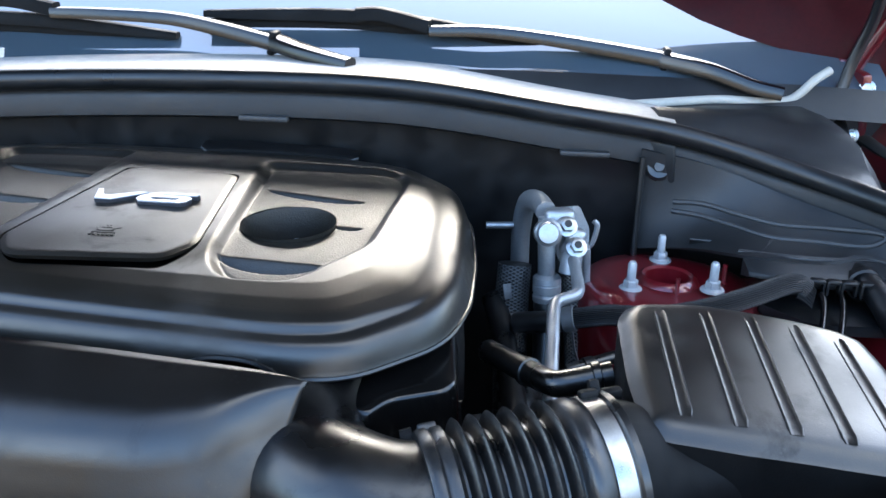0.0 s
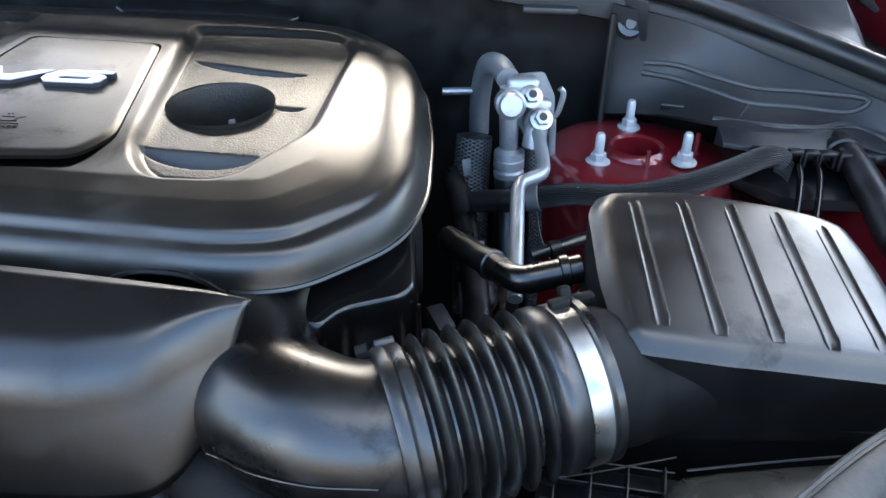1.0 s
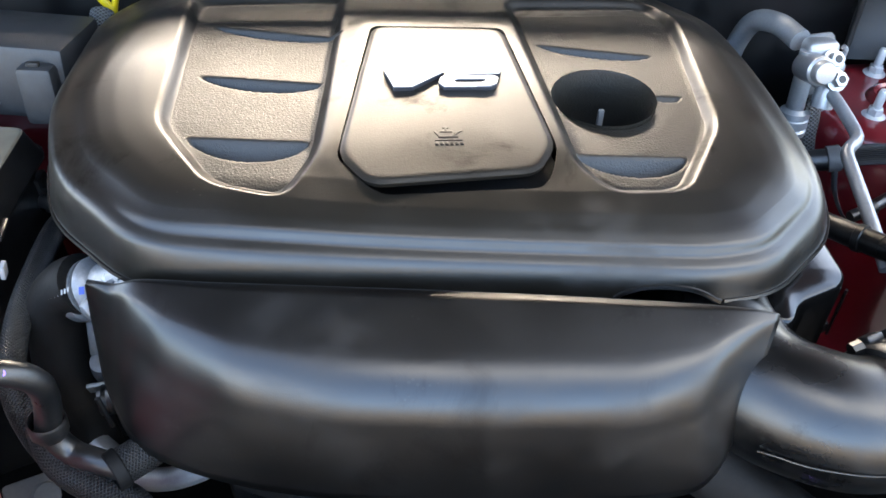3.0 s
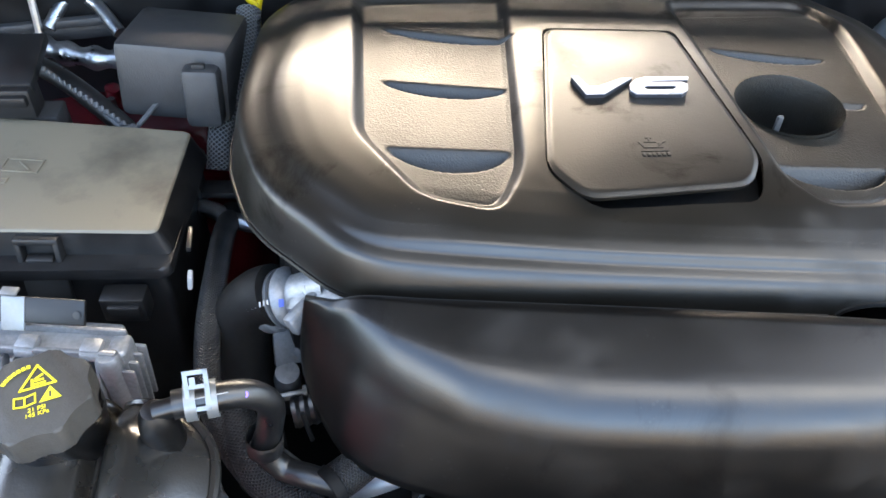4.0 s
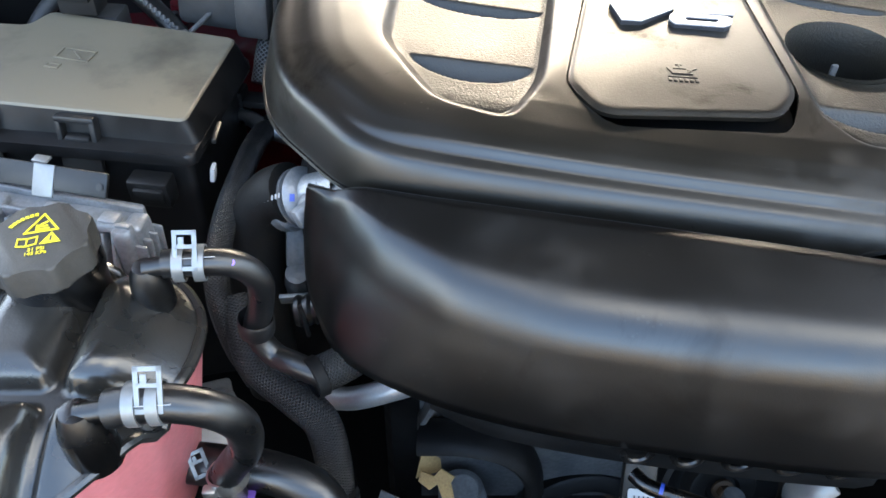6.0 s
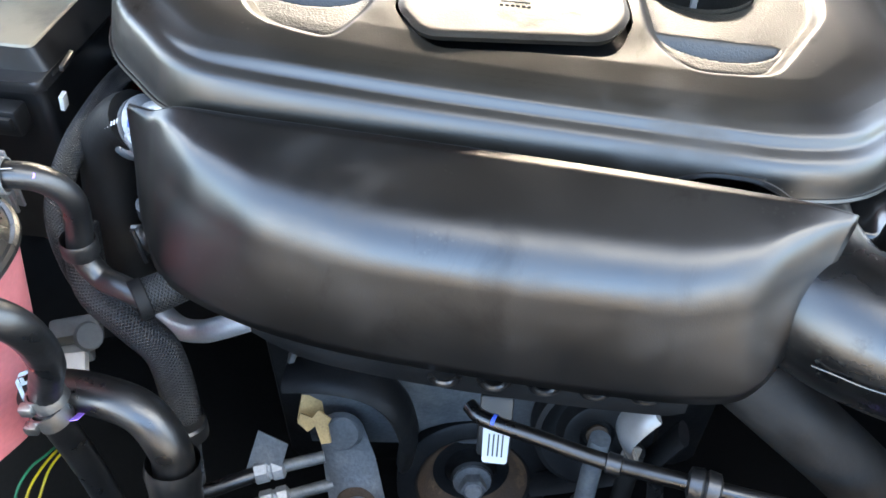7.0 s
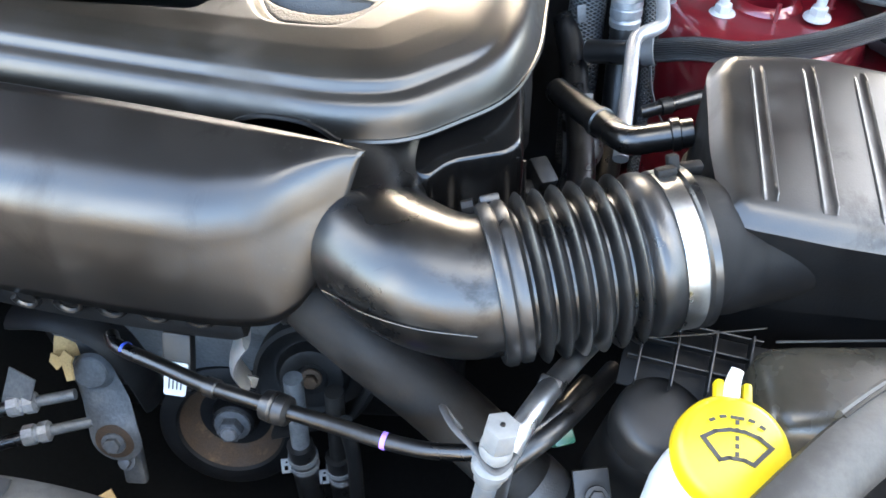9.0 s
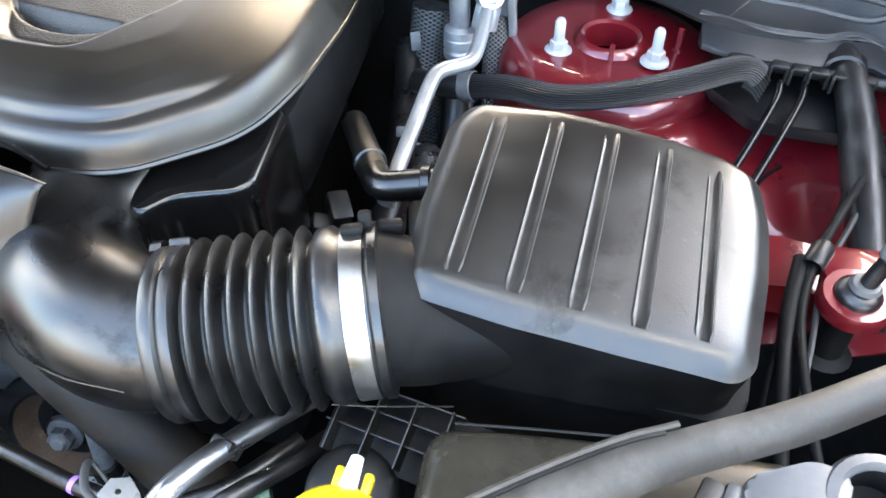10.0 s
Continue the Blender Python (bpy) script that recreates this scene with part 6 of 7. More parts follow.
part("bracket", merged(block((0.035, 0.02, 0.008), pose(-0.655, 0.815, 0.895, 0, 0, -10), 0.002), block((0.008, 0.02, 0.03), pose(-0.675, 0.818, 0.893, 0, 0, -10), 0.002)), BLACK, ws_)

# rear left corner
gm = thing("grey_module", "grey plastic module with a stepped front knob", "module")
part("case", merged(block((0.105, 0.10, 0.075), pose(-0.680, 0.925, 0.968, -8, 4, -10), 0.008), ), GREYPL, gm)
part("front_knob", merged(block((0.034, 0.026, 0.058), pose(-0.660, 0.866, 0.968, -8, 2, -8), 0.006)), GREYPL, gm)
part("notch", block((0.012, 0.006, 0.005), pose(-0.660, 0.866, 0.9985, -8, 2, -8), 0.001), INKK, gm)
ms = thing("mesh_sleeve", "black and silver mesh heat sleeve behind the module", "sleeve")
part("sleeve", tube([(-0.618, 0.99, 0.985), (-0.622, 0.955, 0.968), (-0.634, 0.915, 0.948), (-0.650, 0.875, 0.928), (-0.658, 0.845, 0.895)], 0.013, 14), MESH, ms)
dp = thing("dipstick", "yellow plastic oil dipstick handle", "dipstick")
part("handle", tube([(-0.613, 0.985, 0.935), (-0.610, 1.0, 0.975), (-0.602, 1.005, 1.0), (-0.588, 1.005, 1.015)], 0.005, 10, flat=0.7), YELLOW, dp)
part("loop", tube([(-0.610, 1.0, 0.985), (-0.622, 1.0, 1.005), (-0.628, 1.0, 1.022), (-0.615, 1.0, 1.032), (-0.590, 1.005, 1.022)], 0.0045, 10), YELLOW, dp)
sb = thing("strut_tower", "dark red painted strut tower", "strut tower", "strut towers")
part("tower", lathe([(0, 0.0), (0.10, 0.0), (0.12, -0.01), (0.14, -0.05), (0.16, -0.30)], pose(-0.79, 0.99, 0.885), 40), RED, sb)
part("stud", merged(lathe([(0, 0.03), (0.004, 0.03), (0.005, 0.012), (0.009, 0.010), (0.009, 0.002), (0.012, 0.0)], pose(-0.769, 0.955, 0.885), 14)), ZINC, sb)
part("knob", lathe([(0, 0.02), (0.008, 0.018), (0.008, 0.0), (0.013, -0.004)], pose(-0.772, 0.975, 0.90, 10, 10, 0), 14), RED, sb)
kb = thing("clip_box", "black plastic cable clip box behind the fuse box", "clip box")
part("box", merged(block((0.042, 0.065, 0.010), pose(-0.822, 0.895, 0.998, 14, 0, -6), 0.002), block((0.038, 0.026, 0.030), pose(-0.824, 0.868, 0.978, 0, 0, -6), 0.003), block((0.030, 0.008, 0.010), pose(-0.824, 0.853, 0.984, 0, 0, -6), 0.002)), BLACK, kb)
part("foot", block((0.06, 0.03, 0.03), pose(-0.824, 0.885, 0.94, 0, 0, -6), 0.003), GREYPL, kb)
cd = thing("striped_conduit", "black conduit with a pale ridged stripe", "conduit")
part("conduit", tube([(-0.835, 0.955, 0.965), (-0.80, 0.925, 0.962), (-0.765, 0.893, 0.950), (-0.735, 0.862, 0.935), (-0.72, 0.84, 0.91)], 0.010, 14), RUBBER, cd)
for k in range(20):
    p = Vector((-0.832, 0.944, 0.9725)).lerp(Vector((-0.735, 0.857, 0.9445)), k / 19)
    part("ridge", block((0.0030, 0.014, 0.005), pose(*p, -30, 20, 40), 0.0010), GREYCAST, cd)
part("cable_tie", merged(block((0.005, 0.040, 0.003), pose(-0.712, 0.872, 0.952, 20, 0, -40), 0.001), block((0.010, 0.010, 0.008), pose(-0.728, 0.852, 0.945, 0, 0, -40), 0.002)), GREYCAST, cd)
hs = thing("heater_hoses", "pair of curved black rubber hoses at the rear corner", "hose")
part("hose", tube([(-0.955, 0.86, 0.90), (-0.940, 0.905, 0.945), (-0.925, 0.945, 0.965), (-0.895, 0.965, 0.970), (-0.86, 0.965, 0.965), (-0.83, 0.95, 0.95)], 0.0075, 14), GREYPL, hs)
part("hose", tube([(-0.93, 0.85, 0.86), (-0.900, 0.90, 0.92), (-0.875, 0.935, 0.945), (-0.845, 0.945, 0.945)], 0.0085, 14), GREYPL, hs)
part("hose", tube([(-1.02, 0.84, 0.90), (-0.985, 0.90, 0.95), (-0.975, 0.95, 0.955), (-1.0, 1.0, 0.93)], 0.015, 16), GREYPL, hs)
part("collar", lathe([(0.009, 0), (0.011, 0.002), (0.011, 0.010), (0.009, 0.012)], aim((-0.944, 0.89, 0.932), (0.2, 0.8, 0.6)), 16), AIRBASE, hs)
part("ribbed_joint", lathe([(0.013 + 0.0015 * (k % 2), 0.004 * k) for k in range(12)], aim((-0.905, 1.005, 0.965), (1, -0.5, 0.0)), 14), GREYCAST, hs)
fw = thing("foil_harness", "wiring harness wrapped in crumpled silver tape", "wiring harness")
part("harness", tube([(-0.835, 0.99, 0.965), (-0.80, 0.975, 0.958), (-0.76, 0.965, 0.955), (-0.72, 0.965, 0.955)], lambda t: 0.011 + 0.002 * math.sin(t * 26), 12, 10), FOIL, fw)
part("harness", tube([(-0.82, 1.0, 0.975), (-0.80, 1.02, 0.995), (-0.775, 1.02, 0.99), (-0.75, 0.99, 0.97)], 0.007, 10), FOIL, fw)
part("rod", tube([(-0.828, 0.99, 0.965), (-0.825, 1.01, 1.05)], 0.004, 8), ALU, fw)
lb = thing("brake_tray", "dark plastic tray along the rear bulkhead", "tray")
part("tray", merged(block((0.42, 0.06, 0.02), pose(-0.97, 1.02, 0.965, 0, 0, 5), 0.006), block((0.42, 0.01, 0.01), pose(-0.97, 0.99, 0.977, 0, 0, 5), 0.003)), GREYPL, lb)

# ======== right side: strut tower, pipes ========
tw = thing("strut_tower", "dark red painted strut tower with three zinc studs", "strut tower", "strut towers")
TC = Vector((0.262, 0.853, 0.886))
part("tower", lathe([(0.0255, -0.02), (0.0255, 0.005), (0.0290, 0.0075), (0.0335, 0.005), (0.0365, 0.0), (0.07, 0.001), (0.094, -0.002), (0.102, -0.008), (0.107, -0.022), (0.113, -0.08), (0.13, -0.30)], aim(TC, (0.02, 0.03, 1)), 56), RED, tw)
part("pin", lathe([(0, 0.021), (0.0025, 0.020), (0.0025, 0.0), (0.006, -0.002)], pose(0.262, 0.812, 0.886), 10), RED, tw)
part("pin", lathe([(0, 0.022), (0.003, 0.021), (0.003, 0.0), (0.006, -0.002)], pose(0.325, 0.845, 0.888), 10), RED, tw)
for p in ((0.213, 0.826, 0.887), (0.302, 0.814, 0.891), (0.270, 0.917, 0.884)):
    hexa = [(0.0085 * math.cos(math.pi / 3 * i), 0.0085 * math.sin(math.pi / 3 * i)) for i in range(6)]
    s = part("stud", lathe([(0, 0.034), (0.0035, 0.034), (0.0050, 0.031), (0.0050, 0.010), (0.0, 0.010)], pose(*p), 14), STUDS, tw, "zinc-plated threaded stud")
    part("nut", merged(prism(hexa, 0.002, 0.012, pose(*p), 0.0015), lathe([(0, 0.0), (0.0135, 0.0), (0.013, 0.002), (0.009, 0.004), (0, 0.004)], pose(*p), 22)), STUDS, s)

ap = thing("inner_wing", "dark red painted inner wing with a seam and rubber plug", "inner wing")


def apron_z(X, Y, D):
    z = 0.788 + 0.30 * np.clip(Y - 0.60, -0.03, 0.20) + 0.04 * sstep(X, 0.42, 0.56) + 0.03 * np.exp(-(((X - 0.30) / 0.06) ** 2 + ((Y - 0.74) / 0.06) ** 2))
    z += 0.022 * np.exp(-(((X - 0.42) / 0.035) ** 2 + ((Y - 0.60) / 0.05) ** 2)) + 0.012 * np.sin(X * 60) * np.sin(Y * 42) * 0.3
    return z - 0.03 * np.exp(-((Y - 0.66 + 0.2 * (X - 0.4)) / 0.012) ** 2) * 0.3


solid(part("sheet", shell([(0.24, 0.575), (0.66, 0.575), (0.66, 0.95), (0.24, 0.95)], apron_z, 0.008), RED, ap), 0.003)
aw = lambda x, y, l=0.001: (x, y, float(apron_z(np.array([x]), np.array([y]), 0)[0]) + l)
part("seam", tube([aw(0.31 + 0.014 * k, 0.66 + 0.010 * k + 0.010 * math.sin(k)) for k in range(9)], 0.0018, 6), DARK, ap)
part("plug", lathe([(0, 0.003), (0.006, 0.002), (0.008, -0.001)], pose(*aw(0.335, 0.70)), 16), RED, ap)
part("plug", lathe([(0, 0.004), (0.004, 0.003), (0.006, -0.001)], pose(*aw(0.395, 0.66)), 16), RED, ap)
part("gusset", loft([[(x, y0, z_ - 0.03), (x, y0, z_), (x, y0 + 0.05, z_ + 0.004), (x, y0 + 0.05, z_ - 0.03)] for x, y0, z_ in ((0.372, 0.59, 0.846), (0.40, 0.585, 0.852), (0.43, 0.58, 0.85), (0.455, 0.58, 0.842))]), RED, ap)
bm_ = thing("hood_bumper", "red bracket with a black and white hood bumper stud", "hood bumper")
part("bracket", merged(lathe([(0, 0.0), (0.023, 0.0), (0.025, -0.004), (0.025, -0.012), (0, -0.012)], pose(0.436, 0.556, 0.882, 5, 0, 0), 28), block((0.055, 0.045, 0.01), pose(0.444, 0.582, 0.877), 0.004)), RED, bm_)
part("seat", lathe([(0, 0.008), (0.010, 0.006), (0.014, 0.003), (0.016, 0.0), (0.016, -0.004)], pose(0.436, 0.556, 0.884, 5, 0, 0), 24), RUBBER, bm_)
part("washer", lathe([(0, 0.004), (0.009, 0.003), (0.011, 0.0)], pose(0.437, 0.555, 0.8925, 5, 0, 0), 24), HLP, bm_)
part("post", lathe([(0.006, -0.004), (0.006, 0.012), (0.005, 0.018), (0.0055, 0.022), (0.0055, 0.026), (0, 0.028)], pose(0.438, 0.555, 0.894, -8, 14, 0), 18), RUBBER, bm_)
part("tip", lathe([(0.0068, 0.024), (0.0078, 0.030), (0.006, 0.036), (0, 0.038)], pose(0.438, 0.555, 0.894, -8, 14, 0), 18), GREYCAST, bm_)
part("mount", lathe([(0.012, 0.0), (0.012, -0.05), (0.02, -0.055)], pose(0.434, 0.556, 0.872), 18), DARK, bm_)

wh = thing("braided_hose", "long black braided hose crossing the strut tower", "braided hose", "braided hoses")
part("sleeve", tube([(0.140, 0.768, 0.879), (0.175, 0.755, 0.890), (0.22, 0.735, 0.898), (0.27, 0.733, 0.908), (0.32, 0.745, 0.917), (0.358, 0.761, 0.922), (0.374, 0.766, 0.920), (0.383, 0.765, 0.915)], 0.0112, 18), STRAND, wh)
for k in range(7):
    part("loose_end", tube([(0.374 - 0.0006 * k, 0.763 - 0.0008 * k, 0.926 - 0.0026 * k), (0.385 - 0.0010 * k, 0.762 - 0.001 * k, 0.921 - 0.0026 * k), (0.392 - 0.0012 * k, 0.762 - 0.002 * k, 0.9135 - 0.0022 * k)], lambda t: 0.0026 - 0.0012 * t, 7), AIRBASE, wh)
part("cuff", lathe([(0.0132, -0.007), (0.0142, -0.006), (0.0142, 0.006), (0.0132, 0.007)], aim((0.136, 0.769, 0.878), (1, -0.3, 0.3)), 22), HLP, wh, "pale plastic cuff")
part("end_hose", tube([(0.138, 0.769, 0.877), (0.11, 0.782, 0.868), (0.082, 0.800, 0.858)], 0.012, 16), RUBBER, wh)
part("tail", tube([(0.138, 0.762, 0.867), (0.142, 0.755, 0.845), (0.150, 0.745, 0.825), (0.157, 0.735, 0.815)], lambda t: 0.006 - 0.003 * t, 8, flat=0.3), HLP, wh, "loose pale tape end")
br = thing("pipe_bracket", "black plastic pipe bracket on the inner wing", "bracket")
part("plate", prism(rounded([(0.345, 0.80), (0.385, 0.745), (0.47, 0.735), (0.50, 0.80), (0.42, 0.84)], 0.012), 0.872, 0.884, bevel=0.003), BLACK, br)
for dx in (0.0, 0.020):
    bp2 = thing("brake_pipe", "thin black brake pipe beside the filter box", "pipe", "brake pipes")
    part("pipe", tube([(0.405 + dx, 0.775, 0.905), (0.400 + dx, 0.755, 0.900), (0.380 + dx, 0.712, 0.890), (0.350 + dx, 0.655, 0.868), (0.335 + dx, 0.62, 0.85)], 0.0034, 10), GLOSSBOX, bp2)
bt = thing("heater_hose", "wide matt grey-black hose down the inner wing", "hose")
part("hose", tube([(0.462, 0.83, 0.905), (0.461, 0.80, 0.910), (0.463, 0.770, 0.906), (0.466, 0.735, 0.893), (0.466, 0.69, 0.878), (0.464, 0.64, 0.866), (0.462, 0.60, 0.853), (0.460, 0.57, 0.83)], lambda t: 0.0160 - 0.0015 * math.sin(t * 9), 20), RUBBER, bt)
part("collar", lathe([(0.0165, -0.008), (0.019, -0.006), (0.019, 0.006), (0.0165, 0.008)], aim((0.459, 0.795, 0.908), (0.1, 0.5, 0.0)), 20), BLACK, bt)
wr = thing("wiring_loom", "black wiring loom hanging beside the filter box", "wiring loom")
part("wire", tube([(0.52, 0.76, 0.90), (0.475, 0.70, 0.89), (0.435, 0.63, 0.885), (0.412, 0.585, 0.880), (0.400, 0.54, 0.868), (0.398, 0.48, 0.86), (0.41, 0.42, 0.83)], 0.0036, 10), DARK, wr)
part("wire", tube([(0.53, 0.74, 0.89), (0.48, 0.69, 0.88), (0.44, 0.62, 0.875), (0.420, 0.58, 0.87), (0.406, 0.52, 0.86), (0.392, 0.46, 0.84)], 0.0024, 8), GREYPL, wr)
part("loom", tube([(0.405, 0.59, 0.878), (0.392, 0.54, 0.865), (0.385, 0.48, 0.85), (0.385, 0.42, 0.82)], lambda t: 0.0062 - 0.001 * t, 12), DARK, wr)
part("wire", tube([(0.50, 0.75, 0.895), (0.46, 0.69, 0.880), (0.425, 0.61, 0.872), (0.403, 0.565, 0.862), (0.385, 0.52, 0.845), (0.375, 0.47, 0.82)], 0.0022, 8), DARK, wr)
part("tape", lathe([(0.0075, -0.012), (0.0085, -0.010), (0.0085, 0.010), (0.0075, 0.012)], aim((0.415, 0.59, 0.881), (0.5, 0.9, 0.1)), 14), BLACK, wr)

# air conditioning joint block and pipes
ac = thing("aircon_pipes", "aluminium air conditioning pipes with a bolted joint block", "pipes")
part("joint_block", merged(block((0.034, 0.026, 0.030), pose(0.131, 0.846, 0.962, -10, 0, -6), 0.007, 3), block((0.024, 0.024, 0.036), pose(0.147, 0.842, 0.938, -10, 16, -6), 0.007, 3), lathe([(0, 0.012), (0.010, 0.012), (0.012, 0.009), (0.012, -0.012)], pose(0.144, 0.828, 0.918, -15, 10, 0), 20)), BRIGHT, ac)
part("plate", prism(rounded([(-0.026, 0.022), (0.004, 0.026), (0.017, 0.000), (0.018, -0.050), (-0.008, -0.054), (-0.026, -0.020)], 0.005), -0.0015, 0.0015, pose(0.152, 0.866, 0.947, 84, 0, -8)), BRIGHT, ac, "flat aluminium backing plate")
part("hook", tube([(0.168, 0.868, 0.922), (0.173, 0.866, 0.926), (0.177, 0.866, 0.940), (0.178, 0.866, 0.950), (0.174, 0.866, 0.955)], 0.0032, 8), BRIGHT, ac)
part("end_cap", lathe([(0, 0.010), (0.0105, 0.009), (0.0125, 0.006), (0.0125, 0.0), (0.0150, -0.002), (0.0155, -0.006), (0.0155, -0.034), (0.012, -0.040)], aim((0.114, 0.808, 0.962), (-0.08, -0.9, 0.30)), 26), BRIGHT, ac)
part("pipe", tube([(0.100, 0.962, 0.86), (0.100, 0.958, 0.91), (0.104, 0.940, 0.952), (0.112, 0.905, 0.967), (0.118, 0.865, 0.967)], 0.0120, 18), BRIGHT, ac, "wide aluminium pipe")
part("pipe", tube([(0.1165, 0.842, 0.968), (0.1165, 0.838, 0.945), (0.1175, 0.836, 0.918), (0.1185, 0.834, 0.890)], 0.0100, 16), BRIGHT, ac, "wide aluminium pipe")
part("ferrule", lathe([(0.012, 0.0), (0.0158, 0.003), (0.0165, 0.009), (0.0140, 0.0115), (0.0165, 0.014), (0.0165, 0.022), (0.0150, 0.0235), (0.0165, 0.025), (0.0160, 0.031), (0.011, 0.035)], aim((0.1188, 0.830, 0.868), (0, 0.12, 1)), 26), BRIGHT, ac)
part("hose", tube([(0.1188, 0.830, 0.872), (0.118, 0.815, 0.83), (0.115, 0.78, 0.77), (0.11, 0.75, 0.68)], 0.0150, 16), RUBBER, ac)
part("pipe", tube([(0.1450, 0.830, 0.926), (0.1450, 0.808, 0.924), (0.1435, 0.775, 0.919), (0.1410, 0.757, 0.9165), (0.1350, 0.747, 0.916), (0.1190, 0.734, 0.917), (0.1125, 0.724, 0.916), (0.1090, 0.706, 0.912), (0.1040, 0.670, 0.902), (0.0985, 0.632, 0.891), (0.094, 0.600, 0.880)], 0.0066, 14, 8), BRIGHT, ac, "thin bent aluminium pipe")
for p in ((0.1365, 0.828, 0.962), (0.1485, 0.826, 0.938)):
    bolt(ac, p, (0.05, -0.75, 0.6), 0.0085, 0.011, ZINC)
# black discs on the bolt heads paint the sockets' shade
for p in ((0.1365, 0.828, 0.962), (0.1485, 0.826, 0.938)):
    part("socket_dark", lathe([(0, 0.0004), (0.0042, 0.0004), (0.0045, -0.001)], aim(Vector(p) + Vector((0.05, -0.75, 0.6)).normalized() * 0.0112, (0.05, -0.75, 0.6)), 14), INKK, ac)
part("cross_tube", tube([(0.055, 0.955, 0.917), (0.102, 0.955, 0.917)], 0.0045, 10), BRIGHT, ac)
part("stay", block((0.008, 0.012, 0.10), pose(0.168, 0.855, 0.88, 6, -4, 0), 0.002), BRIGHT, ac)
ms2 = thing("mesh_sleeve", "black and silver mesh heat sleeve behind the pipes", "sleeve")
part("sleeve", tube([(0.085, 0.87, 0.90), (0.082, 0.86, 0.86), (0.080, 0.84, 0.80), (0.08, 0.82, 0.70)], 0.020, 16), MESH, ms2)
ms3 = thing("mesh_sleeve", "dark mesh sleeve beside the strut tower", "sleeve")
part("sleeve", tube([(0.150, 0.86, 0.90), (0.152, 0.84, 0.85), (0.155, 0.82, 0.80), (0.155, 0.80, 0.70)], 0.013, 14), MESH, ms3)
fs2 = thing("foil_sleeve", "crumpled black and silver foil sleeve hanging behind the bellows", "sleeve")
SLEEVEFOIL = material("crumpled_dark_foil", (0.09, 0.095, 0.10), 0.34, 0.8, var=0.9, scale=90, bump=1.0, bump_scale=160, dirt=0.8, dirt_color=(0.006, 0.006, 0.007))
part("sleeve", tube([(0.098, 0.775, 0.785), (0.090, 0.755, 0.788), (0.083, 0.730, 0.792), (0.075, 0.700, 0.790), (0.070, 0.670, 0.765), (0.068, 0.650, 0.72)], lambda t: 0.0165 + 0.002 * math.sin(t * 23), 14, 8), SLEEVEFOIL, fs2)
hn = thing("engine_harness", "black engine wiring harness with white tags", "wiring harness")
part("harness", tube([(0.06, 0.86, 0.86), (0.068, 0.82, 0.84), (0.072, 0.77, 0.82), (0.075, 0.70, 0.80), (0.07, 0.62, 0.78)], 0.014, 12), RUBBER, hn)
part("tag", block((0.013, 0.003, 0.010), pose(0.078, 0.742, 0.840, -35, 0, 5), 0.0005), GREYCAST, hn)
part("tag", block((0.010, 0.003, 0.018), pose(0.074, 0.835, 0.880, -20, 0, 20), 0.0005), GREYCAST, hn)
part("connector", merged(block((0.022, 0.020, 0.022), pose(0.030, 0.67, 0.800, 20, 10, 30), 0.004), block((0.02, 0.03, 0.02), pose(0.034, 0.66, 0.81, 20, 10, 30), 0.003)), BLACK, hn)
part("connector", block((0.02, 0.016, 0.016), pose(0.02, 0.65, 0.80, 30, 20, 20), 0.003), BLACK, hn)
pcv = thing("breather_hose", "black plastic breather elbow hose into the filter box", "hose")
part("hose", tube([(0.045, 0.700, 0.878), (0.063, 0.660, 0.888), (0.080, 0.620, 0.899), (0.0900, 0.597, 0.9055), (0.0985, 0.589, 0.908), (0.115, 0.589, 0.911), (0.144, 0.590, 0.917)], 0.0116, 18), DUCT, pcv)
part("collar", lathe([(0.0118, -0.004), (0.0134, -0.003), (0.0134, 0.003), (0.0118, 0.004)], aim((0.131, 0.590, 0.9145), (1, 0.03, 0.2)), 20), DUCT, pcv)
part("collar", lathe([(0.0118, -0.004), (0.0134, -0.003), (0.0134, 0.003), (0.0118, 0.004)], aim((0.077, 0.627, 0.897), (0.45, -0.85, 0.25)), 20), DUCT, pcv)
VAC = [(0.125, 0.70, 0.855), (0.147, 0.704, 0.86), (0.19, 0.72, 0.862), (0.231, 0.714, 0.862), (0.283, 0.712, 0.858), (0.33, 0.70, 0.84)]
th_ = thing("vacuum_hose", "thin black vacuum hose below the braided hose", "hose")
part("hose", tube(VAC, 0.0065, 12), RUBBER, th_)
part("cuff", lathe([(0.0068, -0.006), (0.0082, -0.005), (0.0082, 0.005), (0.0068, 0.006)], aim(VAC[1], Vector(VAC[2]) - Vector(VAC[0])), 16), BLACK, th_)
wp = thing("water_pipe", "bare metal pipe going down behind the bellows", "pipe")
part("pipe", tube([(0.074, 0.835, 0.775), (0.076, 0.815, 0.755), (0.078, 0.80, 0.72), (0.08, 0.78, 0.64)], 0.0115, 14), BRIGHT, wp)
part("sleeve", lathe([(0.0120, 0.0), (0.0140, 0.002), (0.0140, 0.012), (0.0120, 0.014)], aim((0.0765, 0.812, 0.748), (-0.05, 0.35, 1)), 18), RUBBER, wp)

# ======== front of the engine, low down ========
eb = thing("engine_block", "dark engine block and aluminium timing cover", "engine")
# block and head near-black: shade below the cover is in their colour
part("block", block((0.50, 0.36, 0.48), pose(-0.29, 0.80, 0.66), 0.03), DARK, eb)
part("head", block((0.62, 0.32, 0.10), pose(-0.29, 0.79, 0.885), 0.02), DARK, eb)
